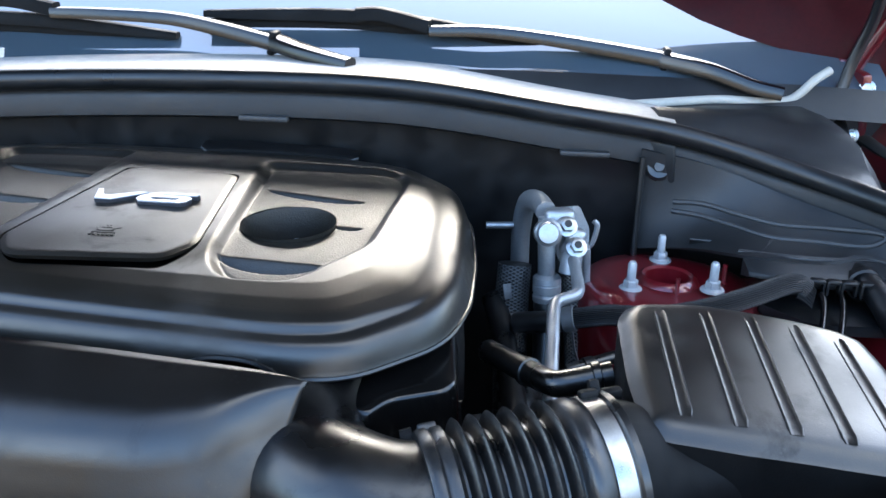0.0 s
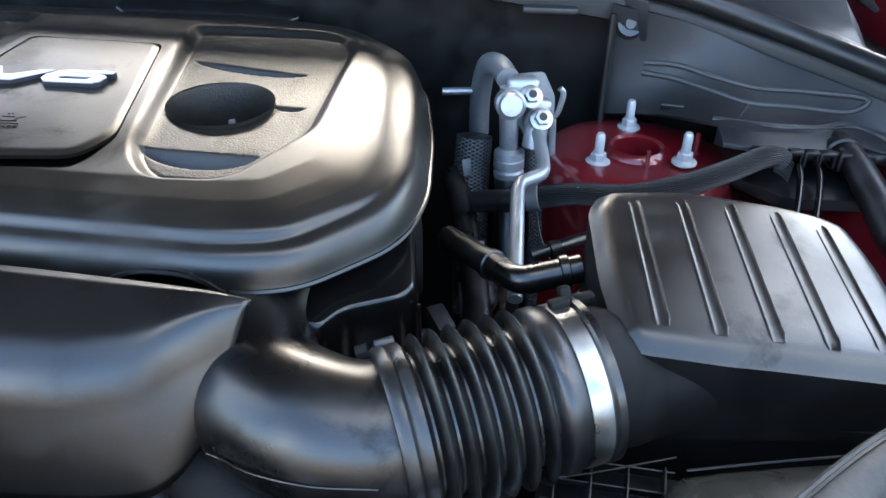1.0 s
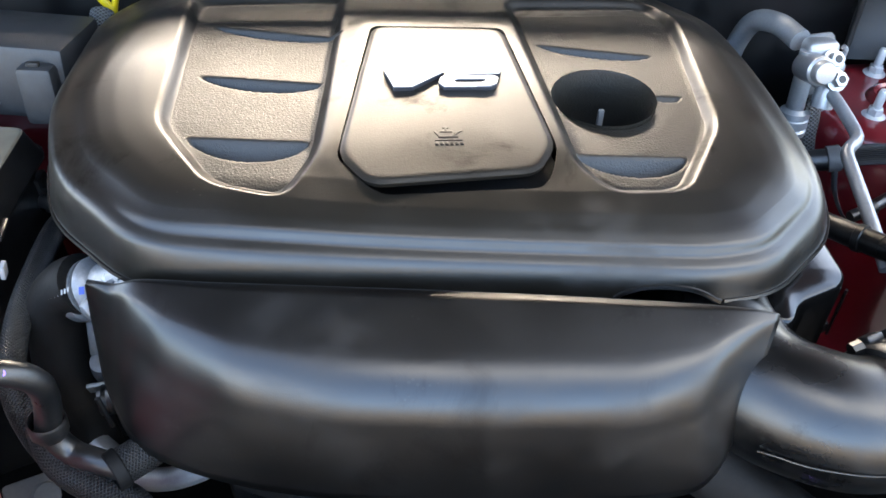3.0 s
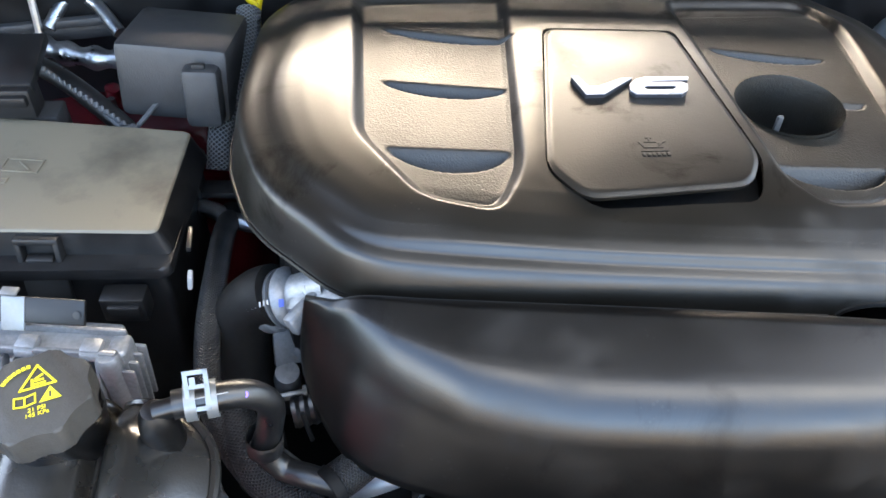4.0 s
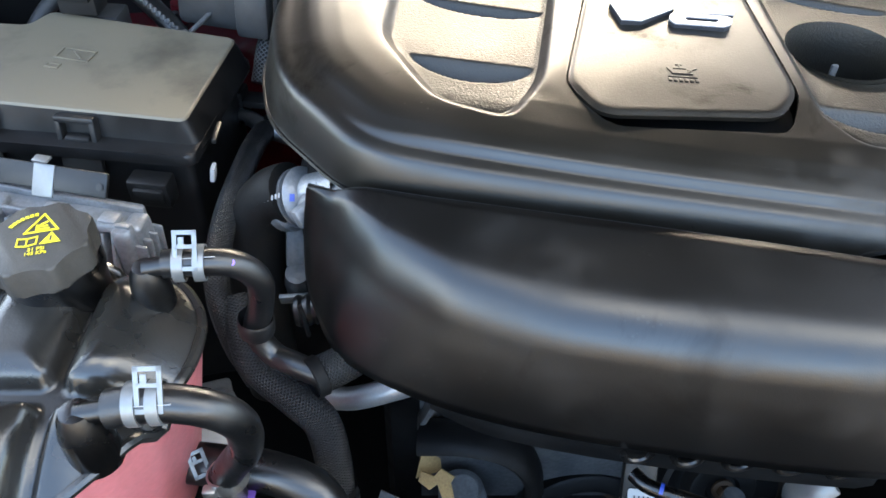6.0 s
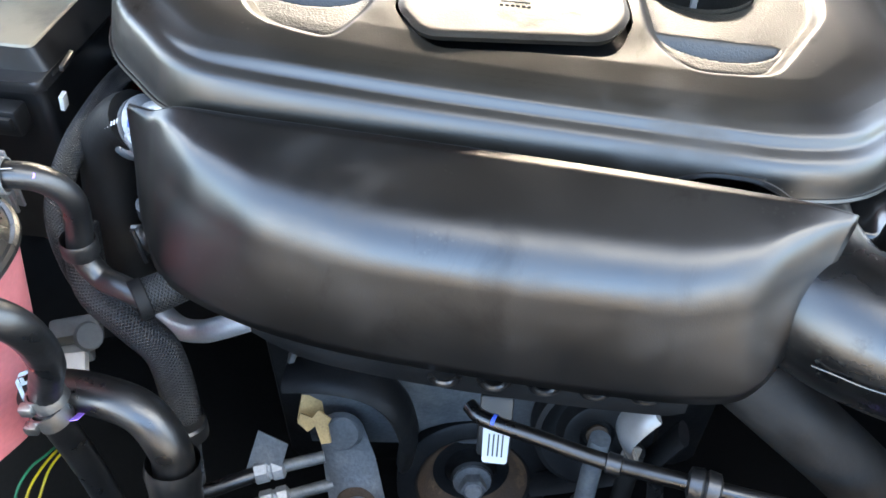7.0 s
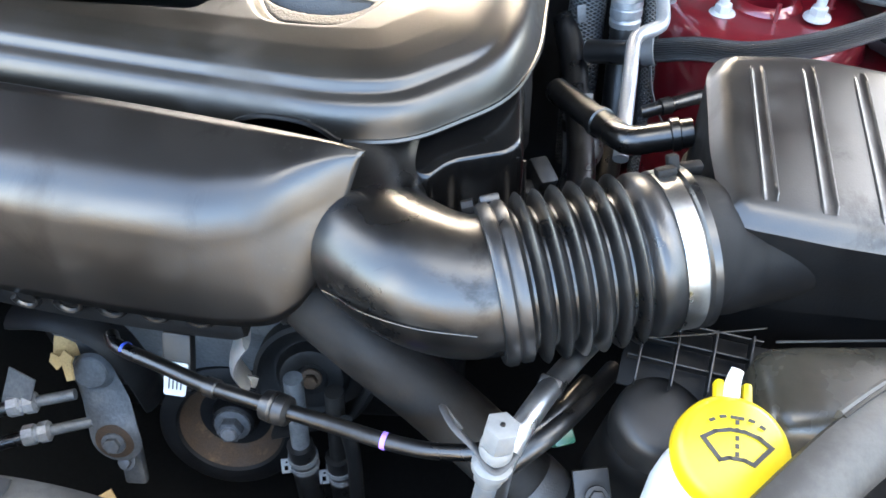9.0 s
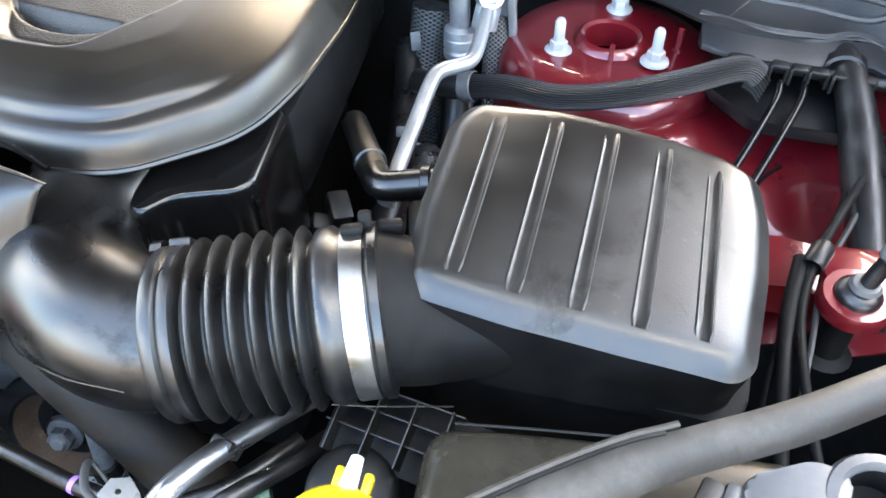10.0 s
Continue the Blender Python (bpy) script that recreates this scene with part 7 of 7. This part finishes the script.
part("timing_cover", loft([[(x, 0.60 + 0.01 * math.sin(x * 40), 0.80), (x, 0.595, 0.74), (x, 0.60, 0.66), (x, 0.61, 0.5), (x, 0.66, 0.5), (x, 0.66, 0.80)] for x in (-0.50, -0.46, -0.40, -0.34, -0.28, -0.22, -0.16)]), GREYCAST, eb, "dull cast aluminium timing cover")
for k in range(5):
    part("rib", block((0.006, 0.02, 0.12), pose(-0.48 + 0.06 * k, 0.592, 0.73, 0, 20 - 10 * k, 0), 0.002), GREYCAST, eb)

pl = thing("crank_pulley", "black belt pulley with a rust-brown ring and bolt", "pulley", "belt pulleys")
PD = Vector((0.05, -0.86, 0.30)).normalized()
pm = aim((-0.316, 0.575, 0.472), PD)
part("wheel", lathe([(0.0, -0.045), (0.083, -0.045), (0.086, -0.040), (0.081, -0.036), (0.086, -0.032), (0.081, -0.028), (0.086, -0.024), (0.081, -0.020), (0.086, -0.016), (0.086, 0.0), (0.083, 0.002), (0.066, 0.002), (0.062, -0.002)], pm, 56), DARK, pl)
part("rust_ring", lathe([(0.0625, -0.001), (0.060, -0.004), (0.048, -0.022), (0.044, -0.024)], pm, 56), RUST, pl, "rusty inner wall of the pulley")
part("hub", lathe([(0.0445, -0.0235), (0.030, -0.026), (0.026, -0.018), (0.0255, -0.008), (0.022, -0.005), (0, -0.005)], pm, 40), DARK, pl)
bolt(pl, tuple(Vector((-0.316, 0.575, 0.472)) - PD * 0.006), tuple(PD), 0.0155, 0.018, GREYCAST)
part("bolt_shank", lathe([(0.0, 0.016), (0.008, 0.016), (0.010, 0.013), (0.010, 0.006)], pm, 20), CAST, pl)
p2 = thing("idler_pulley", "black idler pulley with a rusty bolt", "pulley", "belt pulleys")
pm2 = aim((-0.196, 0.560, 0.605), (0.05, -0.80, 0.35))
part("wheel", lathe([(0.0, -0.03), (0.060, -0.03), (0.063, -0.026), (0.063, 0.0), (0.058, 0.003), (0.044, -0.008), (0.040, -0.008), (0.034, 0.004), (0.031, 0.005), (0.018, 0.004), (0.015, 0.000), (0, 0.000)], pm2, 44), DARK, p2)
bolt(p2, (-0.196, 0.558, 0.607), (0.05, -0.80, 0.35), 0.008, 0.012, RUST)
blt = thing("drive_belt", "black ribbed rubber drive belt", "belt")
part("belt", tube([(-0.50, 0.575, 0.675), (-0.46, 0.57, 0.682), (-0.42, 0.565, 0.675), (-0.395, 0.56, 0.65), (-0.385, 0.56, 0.60), (-0.39, 0.57, 0.54)], 0.021, 12, flat=0.45), DARK, blt)
part("belt", tube([(-0.25, 0.56, 0.50), (-0.20, 0.545, 0.545), (-0.15, 0.54, 0.58), (-0.12, 0.54, 0.64)], 0.016, 10, flat=0.4), DARK, blt)
ten = thing("belt_tensioner", "dirty grey cast belt tensioner arm with a rusty end", "belt tensioner")
ta, tb_ = Vector((-0.458, 0.582, 0.568)), Vector((-0.444, 0.560, 0.478))
nrm = Vector((0.05, -0.8, 0.35)).normalized()
part("arm", loft([[tuple(c + (Vector((1, 0, 0)) * math.cos(a_) + Vector((0, 0.4, 1)).normalized() * math.sin(a_)) * r + nrm * h) for a_ in [2 * math.pi * k / 20 for k in range(20)]]
                  for c, r, h in ((ta, 0.020, 0.004), (ta.lerp(tb_, 0.02), 0.024, -0.002), (ta.lerp(tb_, 0.5), 0.029, 0.002), (tb_, 0.031, 0.018), (tb_, 0.026, 0.021))]), GREYCAST, ten)
part("rusty_end", lathe([(0, 0.006), (0.010, 0.006), (0.012, 0.002), (0.023, 0.0), (0.026, -0.006)], aim(tb_ + nrm * 0.022, nrm), 28), RUST, ten, "round rusty end plate")
bolt(ten, tb_ + nrm * 0.026, nrm, 0.010, 0.008, GREYCAST)
part("upper_boss", lathe([(0, 0.003), (0.018, 0.002), (0.020, 0.0)], aim(ta + nrm * 0.006, nrm), 20), GREYCAST, ten)
part("foot", merged(block((0.028, 0.012, 0.07), pose(-0.447, 0.555, 0.418, -20, 0, 0), 0.004)), GREYCAST, ten)
bolt(ten, (-0.447, 0.545, 0.432), (0, -0.7, 0.7), 0.008, 0.01, GREYCAST)
for (p0, p1, p3) in (((-0.475, 0.560, 0.552), (-0.530, 0.545, 0.550), (-0.62, 0.505, 0.545)), ((-0.470, 0.556, 0.502), (-0.530, 0.538, 0.500), (-0.62, 0.497, 0.495))):
    q = thing("cooler_line", "thin hose with a bright crimped metal end", "hose", "cooler lines")
    part("metal_end", tube([p0, p1], 0.0065, 12), GREYCAST, q)
    part("ferrule", lathe([(0.0075, -0.017), (0.0125, -0.015), (0.0125, -0.003), (0.0105, -0.001), (0.0105, 0.001), (0.0125, 0.003), (0.0125, 0.013), (0.0075, 0.016)], aim(p1, Vector(p0) - Vector(p1)), 8), CAST, q)
    part("hose", tube([p1, tuple(Vector(p1).lerp(Vector(p3), 0.5) + Vector((0, 0, 0.004))), p3, tuple(Vector(p3) + Vector((-0.06, -0.05, -0.06)))], 0.008, 12), RUBBER, q)
cork = thing("cardboard_scrap", "tan torn cardboard scrap behind the tensioner", "cardboard")
part("scrap", prism([(-0.03, -0.012), (-0.012, -0.016), (-0.004, -0.004), (0.012, -0.022), (0.024, -0.014), (0.012, 0.006), (0.014, 0.016), (-0.006, 0.018), (-0.012, 0.004), (-0.030, 0.002)], 0, 0.003, pose(-0.478, 0.575, 0.590, 55, 0, -30) @ Matrix.Scale(0.8, 4)), TAN, cork)
part("flap", prism([(-0.02, -0.02), (0.022, -0.016), (0.016, 0.02), (-0.012, 0.024)], 0, 0.003, pose(-0.492, 0.60, 0.585, 70, 10, 20) @ Matrix.Scale(0.7, 4)), TAN, cork)
pc = thing("white_tag", "pale plastic tag hanging near the cooler lines", "tag")
part("tag", prism([(-0.026, -0.030), (0.018, -0.024), (0.026, 0.018), (-0.012, 0.030)], 0, 0.002, pose(-0.532, 0.552, 0.568, 55, 0, -8) @ Matrix.Scale(0.85, 4)), GREYCAST, pc)
for p in ((-0.46, 0.50, 0.42), (-0.03, 0.40, 0.50)):
    s_ = thing("cardboard_scrap", "small tan scrap lying low in the bay", "cardboard")
    part("scrap", prism([(-0.010, -0.010), (0.012, -0.006), (0.008, 0.012), (-0.012, 0.006)], 0, 0.003, pose(*p, 50, 0, 20)), TAN, s_)

vt = thing("vapour_line", "black plastic vapour line with a rubber collar", "pipe")
VT = [(-0.330, 0.478, 0.774), (-0.318, 0.465, 0.775), (-0.275, 0.446, 0.778), (-0.236, 0.429, 0.780), (-0.200, 0.414, 0.787), (-0.167, 0.402, 0.792), (-0.12, 0.388, 0.794), (-0.08, 0.377, 0.794), (-0.045, 0.369, 0.798), (-0.010, 0.366, 0.808), (0.03, 0.385, 0.812), (0.065, 0.43, 0.805)]
part("line", tube(VT, 0.0062, 14), DUCT, vt)
part("collar", lathe([(0.0066, -0.012), (0.0115, -0.010), (0.0125, -0.002), (0.0105, 0.0), (0.0125, 0.002), (0.0115, 0.010), (0.0066, 0.012)], aim((-0.167, 0.402, 0.792), (0.04, -0.014, 0.003)), 20), RUBBER, vt)
part("sleeve", lathe([(0.0066, -0.006), (0.008, -0.005), (0.008, 0.005), (0.0066, 0.006)], aim((-0.225, 0.424, 0.782), (0.04, -0.016, 0.004)), 16), RUBBER, vt)
part("blue_band", lathe([(0.0064, -0.0015), (0.0066, -0.0015), (0.0066, 0.0015), (0.0064, 0.0015)], aim((-0.311, 0.462, 0.7755), (0.043, -0.019, 0.003)), 16), INKB, vt)
part("violet_band", lathe([(0.0064, -0.002), (0.0066, -0.002), (0.0066, 0.002), (0.0064, 0.002)], aim((-0.082, 0.3775, 0.794), (0.04, -0.011, 0.0)), 16), VIOLET, vt)
lbx = thing("part_label", "small white printed label on a bracket", "label")
part("label", prism(rounded([(-0.011, -0.016), (0.011, -0.016), (0.012, 0.016), (-0.012, 0.016)], 0.003), 0, 0.001, pose(-0.304, 0.498, 0.683, 48, 0, -6)), PAPER, lbx)
for k in range(4):
    part("print_bar", block((0.0014, 0.020, 0.0004), pose(-0.304, 0.498, 0.683, 48, 0, -6) @ pose(-0.006 + 0.0040 * k, 0, 0.0012)), INKK, lbx)
part("bracket", block((0.03, 0.014, 0.06), pose(-0.304, 0.515, 0.69, -30, 0, -6), 0.004), BLACK, lbx)
wbk = thing("metal_bracket", "bright curved metal strap below the resonator", "bracket")
part("strap", tube([(-0.198, 0.452, 0.815), (-0.208, 0.450, 0.80), (-0.214, 0.449, 0.78), (-0.206, 0.445, 0.760)], 0.015, 10, flat=0.25), CLIP, wbk)
part("bent_foot", block((0.016, 0.010, 0.004), pose(-0.206, 0.446, 0.762, 60, 30, 10), 0.001), GREYCAST, wbk)
rh = thing("radiator_hose", "large black radiator hose running diagonally forward", "hose")
part("joint_collar", lathe([(0.029, -0.008), (0.0315, -0.006), (0.0315, 0.006), (0.029, 0.008)], aim((-0.150, 0.472, 0.850), (0.05, -0.03, -0.025)), 26), RUBBER, rh)
part("end_sleeve", lathe([(0.029, -0.012), (0.0300, -0.010), (0.0300, 0.010), (0.029, 0.012)], aim((0.03, 0.390, 0.709), (0.05, -0.025, -0.045)), 26), GREYPL, rh)
part("hose", tube([(-0.20, 0.52, 0.87), (-0.150, 0.472, 0.850), (-0.105, 0.448, 0.820), (-0.055, 0.430, 0.780), (0.0, 0.405, 0.735), (0.05, 0.38, 0.69), (0.09, 0.35, 0.62)], 0.0275, 24), MATTHOSE, rh)
for x, y, z, mat in ((-0.208, 0.512, 0.52, GREYCAST), (-0.170, 0.515, 0.495, MATTHOSE)):
    q = thing("small_coolant_hose", "small coolant hose with a bright spring clip", "hose", "small coolant hoses")
    part("metal_pipe", tube([(x + 0.005, y + 0.015, z + 0.13), (x + 0.002, y + 0.008, z + 0.07), (x, y, z + 0.02)], 0.010, 14), mat, q)
    part("hose", tube([(x, y, z + 0.03), (x, y - 0.004, z - 0.03), (x, y - 0.01, z - 0.10)], 0.0145, 14), RUBBER, q)
    spring_clip((x, y - 0.001, z), (0, 0.1, 1), 0.0145, q)
    clip_loop((x - 0.018, y - 0.010, z), q, 10, 0.5)
fl = thing("fuel_line", "black hose beside the coolant hoses", "hose")
part("hose", tube([(-0.15, 0.50, 0.62), (-0.145, 0.49, 0.56), (-0.15, 0.48, 0.45)], 0.008, 12), RUBBER, fl)

# air conditioning charge port, washer filler, caps
cp = thing("charge_port", "white plastic cap on an aluminium charge port", "charge port")
cpm = pose(-0.003, 0.331, 0.862, -6, 8, 0) @ Matrix.Scale(0.86, 4)
hx = [(0.0130 * math.cos(math.pi / 3 * i + 0.3), 0.0130 * math.sin(math.pi / 3 * i + 0.3)) for i in range(6)]
cpc = part("cap", merged(prism(hx, 0.014, 0.036, cpm, 0.0020), lathe([(0.0118, 0.002), (0.0124, 0.003), (0.0124, 0.013), (0.0112, 0.0145)], cpm, 28)), PORTCAP, cp, "white hexagonal cap")
part("cap_skirt", lathe([(0.0098, -0.030), (0.0110, -0.028), (0.0112, -0.016), (0.0150, -0.014), (0.0155, -0.008), (0.0120, -0.005), (0.0118, 0.001)], cpm, 28), PORTCAP, cpc)
part("valve_body", lathe([(0.0085, -0.075), (0.0085, -0.030), (0.0100, -0.028)], cpm, 20), BRIGHT, cp, "bright aluminium valve body")
part("pip", lathe([(0, 0.0372), (0.0018, 0.0370), (0.0022, 0.0358)], cpm, 10), INKK, cpc)
part("strap", tube([cpm @ Vector((0.0155, 0, 0.004)), cpm @ Vector((0, -0.0155, 0.002)), cpm @ Vector((-0.0155, 0, 0.006)), cpm @ Vector((-0.032, 0.012, 0.012)), cpm @ Vector((-0.040, 0.034, 0.006)), cpm @ Vector((-0.024, 0.028, -0.010))], 0.0026, 8, flat=0.5), GREYPL, cp)
pp = thing("aluminium_pipe", "bright aluminium pipe rising to the bellows", "pipe")
part("pipe", tube([(-0.002, 0.333, 0.80), (0.002, 0.335, 0.840), (0.010, 0.345, 0.860), (0.022, 0.366, 0.862), (0.040, 0.402, 0.848), (0.064, 0.445, 0.828), (0.085, 0.48, 0.81)], 0.0080, 14), ALU, pp)
part("clip", block((0.016, 0.012, 0.018), pose(0.034, 0.392, 0.851, 30, 0, -25), 0.002), BLACK, pp)
part("tail_hose", tube([(0.005, 0.36, 0.795), (0.035, 0.378, 0.812), (0.06, 0.412, 0.80), (0.09, 0.46, 0.78)], 0.0075, 12), RUBBER, pp)
wf = thing("washer_filler", "yellow washer fluid cap on a white bottle neck", "washer filler")
wm = pose(0.128, 0.320, 0.892, 16, 4, -6) @ Matrix.Scale(0.88, 4)
cap2 = part("cap", lathe([(0, 0.0235), (0.030, 0.0225), (0.0345, 0.020), (0.0370, 0.014), (0.0372, 0.004), (0.036, 0.0), (0.030, -0.002)], wm, 48), YELLOW, wf, "round yellow cap with a windscreen symbol")
part("hinge_tab", merged(block((0.006, 0.016, 0.010), wm @ pose(0.009, 0.039, 0.012), 0.002), block((0.006, 0.016, 0.010), wm @ pose(-0.009, 0.039, 0.012), 0.002)), YELLOW, cap2)
part("hinge_pin", tube([wm @ Vector((-0.002, 0.034, 0.014)), wm @ Vector((-0.001, 0.046, 0.018)), wm @ Vector((0.0, 0.052, 0.023))], lambda t: 0.0055 - 0.0018 * t, 10), WHITE, cap2)
tm = wm @ pose(0, 0.003, 0.0240) @ Matrix.Diagonal((1.12, 0.85, 1, 1))
arc = [(0.024 * math.sin(radians(a_)) * 1.0, 0.024 * math.cos(radians(a_)) - 0.014) for a_ in (-52, -30, -10, 10, 30, 52)]
arc2 = [(0.012 * math.sin(radians(a_)), 0.008 * math.cos(radians(a_)) - 0.019) for a_ in (50, 20, -20, -50)]
ws_mark = outline_bars(arc + arc2, 0.0028, tm)
for k in range(5):
    ws_mark.append(block((0.0022, 0.0034, 0.0005), tm @ pose(0, 0.016 - 0.006 * k, 0)))
for k in range(3):
    for sg in (1, -1):
        an = radians(20 + 30 * k)
        ws_mark.append(block((0.0038, 0.0024, 0.0005), tm @ pose(sg * (0.002 + 0.006 * k), 0.0195 - 0.0016 * k * k + 0.001 * k, 0, 0, 0, -sg * 18 * k)))
printed("washer_stroke", ws_mark, INKK, cap2)
part("neck", lathe([(0.027, 0.0), (0.029, -0.012), (0.033, -0.026), (0.036, -0.040), (0.038, -0.06), (0.038, -0.20)], pose(0.131, 0.320, 0.888, 4, 0, 0), 36), WHITE, wf, "milky white bottle neck")
of = thing("oil_filter_cap", "round black plastic cap beside the washer filler", "cap")
om = pose(0.114, 0.392, 0.822, 10, 4, 0)
part("cap", lathe([(0, 0.0030), (0.014, 0.0028), (0.024, 0.0018), (0.0285, 0.0), (0.0310, -0.0035), (0.0325, -0.008), (0.0332, -0.030), (0.0322, -0.031)], om, 48), BLACK, of)
part("housing", lathe([(0.0322, -0.0308), (0.0336, -0.033), (0.0345, -0.06), (0.036, -0.13)], om, 48), AIRBASE, of)
gb_ = thing("ground_bracket", "small black bracket with a bolt", "bracket")
part("plate", block((0.026, 0.04, 0.004), pose(0.068, 0.352, 0.775, 40, 0, 10), 0.001), BLACK, gb_)
bolt(gb_, (0.070, 0.348, 0.782), (0, -0.6, 0.8), 0.006, 0.006, BLACK)
gc = thing("green_connector", "small green plastic connector", "connector")
part("connector", block((0.016, 0.012, 0.016), pose(0.046, 0.39, 0.79, 30, 0, 20), 0.002), material("green_plastic", (0.01, 0.06, 0.035), 0.4), gc)

# front panel trim and headlamp housing
ft = thing("front_trim", "weathered grey plastic trim bar above the headlamp", "trim")
TB = curve_points([(0.10, 0.255, 0.930), (0.166, 0.313, 0.938), (0.215, 0.349, 0.938), (0.265, 0.380, 0.938), (0.298, 0.395, 0.938), (0.358, 0.423, 0.938), (0.412, 0.454, 0.938), (0.50, 0.505, 0.936), (0.62, 0.575, 0.930)], 5)


def front_sweep(prof, a_=0, b_=99):
    rings = []
    for i, p_ in enumerate(TB):
        t = (TB[min(i + 1, len(TB) - 1)] - TB[max(i - 1, 0)])
        n = Vector((t.y, -t.x, 0)).normalized()
        wide = 1.0 + 0.6 * min(1.0, max(0.0, (0.30 - p_.x) / 0.12))
        rings.append([tuple(p_ + n * (u * (wide if u > 0.004 else 1.0)) + Vector((0, 0, v))) for u, v in prof])
    return loft(rings[a_:b_])


part("bar", front_sweep([(0.0, -0.022), (0.0, -0.004), (0.002, 0.0), (0.006, 0.0015), (0.011, 0.0008), (0.016, -0.003), (0.020, -0.009), (0.0212, -0.016), (0.018, -0.019)]), FRONTPL, ft)
part("edge_strip", front_sweep([(-0.002, -0.006), (-0.002, 0.0018), (-0.0003, 0.0026), (0.0014, 0.0018), (0.0014, -0.004)], 6, 21), FRONTPL, ft, "thin raised edge strip")
# black strip laid in as the groove's shade
part("groove", front_sweep([(0.0016, -0.002), (0.0016, 0.0016), (0.0036, 0.0018), (0.0036, -0.002)], 6, 20), INKK, ft)
part("lower_sill", front_sweep([(0.030, -0.050), (0.030, -0.030), (0.033, -0.027), (0.040, -0.029), (0.044, -0.036), (0.044, -0.050)], 6, 23), FRONTPL, ft, "grey lower sill")
hl = thing("headlamp_housing", "pale grey plastic headlamp housing at the front corner", "headlamp")
part("housing", prism(rounded([(0.334, 0.382), (0.372, 0.398), (0.392, 0.392), (0.378, 0.352), (0.335, 0.330)], 0.008), 0.86, 0.918, bevel=0.005), HLP, hl)
part("rib", block((0.010, 0.06, 0.04), pose(0.322, 0.352, 0.895, 0, 0, -20), 0.003), HLP, hl)
part("rib", block((0.012, 0.035, 0.03), pose(0.313, 0.362, 0.905, 0, 0, -24), 0.003), FRONTPL, hl)
rm = pose(0.404, 0.376, 0.915, 8, 0, 0)
part("lamp_collar", lathe([(0.020, -0.03), (0.021, 0.0), (0.024, 0.004), (0.029, 0.003), (0.031, -0.002), (0.031, -0.03)], rm, 32), HLP, hl)
part("recess", lathe([(0, -0.02), (0.020, -0.02), (0.0205, 0.0)], rm, 32), DARK, hl)
part("plug", lathe([(0, -0.004), (0.008, -0.005), (0.010, -0.008), (0.010, -0.02)], pose(0.408, 0.372, 0.915, 8, 0, 0), 20), WHITE, hl, "pale plug in the recess")
part("shell", block((0.30, 0.09, 0.012), pose(0.26, 0.318, 0.855, 0, 0, 25), 0.004), DARK, hl)
fr = thing("front_grille_trim", "grey plastic grille trim with square holes at the front", "grille trim")
GT = curve_points([(-0.66, 0.24, 0.862), (-0.50, 0.265, 0.875), (-0.397, 0.281, 0.880), (-0.333, 0.290, 0.880), (-0.264, 0.285, 0.880), (-0.20, 0.272, 0.876), (-0.14, 0.25, 0.868)], 5)
gr_ = []
for i, p_ in enumerate(GT):
    gr_.append([tuple(p_ + Vector((0, u, v))) for u, v in ((0.004, -0.03), (0.004, -0.002), (0.0, 0.001), (-0.02, 0.003), (-0.06, 0.004), (-0.09, 0.0), (-0.09, -0.03))])
part("trim", loft(gr_), FRONTPL, fr)
# black blocks set on the trim as the dark of its holes
for k in range(2):
    part("hole", block((0.016, 0.022, 0.004), pose(-0.318 + 0.026 * k, 0.280 - 0.002 * k, 0.8815, 4, 0, -4), 0.002), INKK, fr)
gh = thing("cooler_hose", "grey rubber hose low beside the fan", "hose")
part("hose", tube([(-0.72, 0.46, 0.60), (-0.645, 0.464, 0.602), (-0.575, 0.462, 0.600), (-0.52, 0.44, 0.58), (-0.49, 0.40, 0.52)], 0.0095, 14), GREYPL, gh)
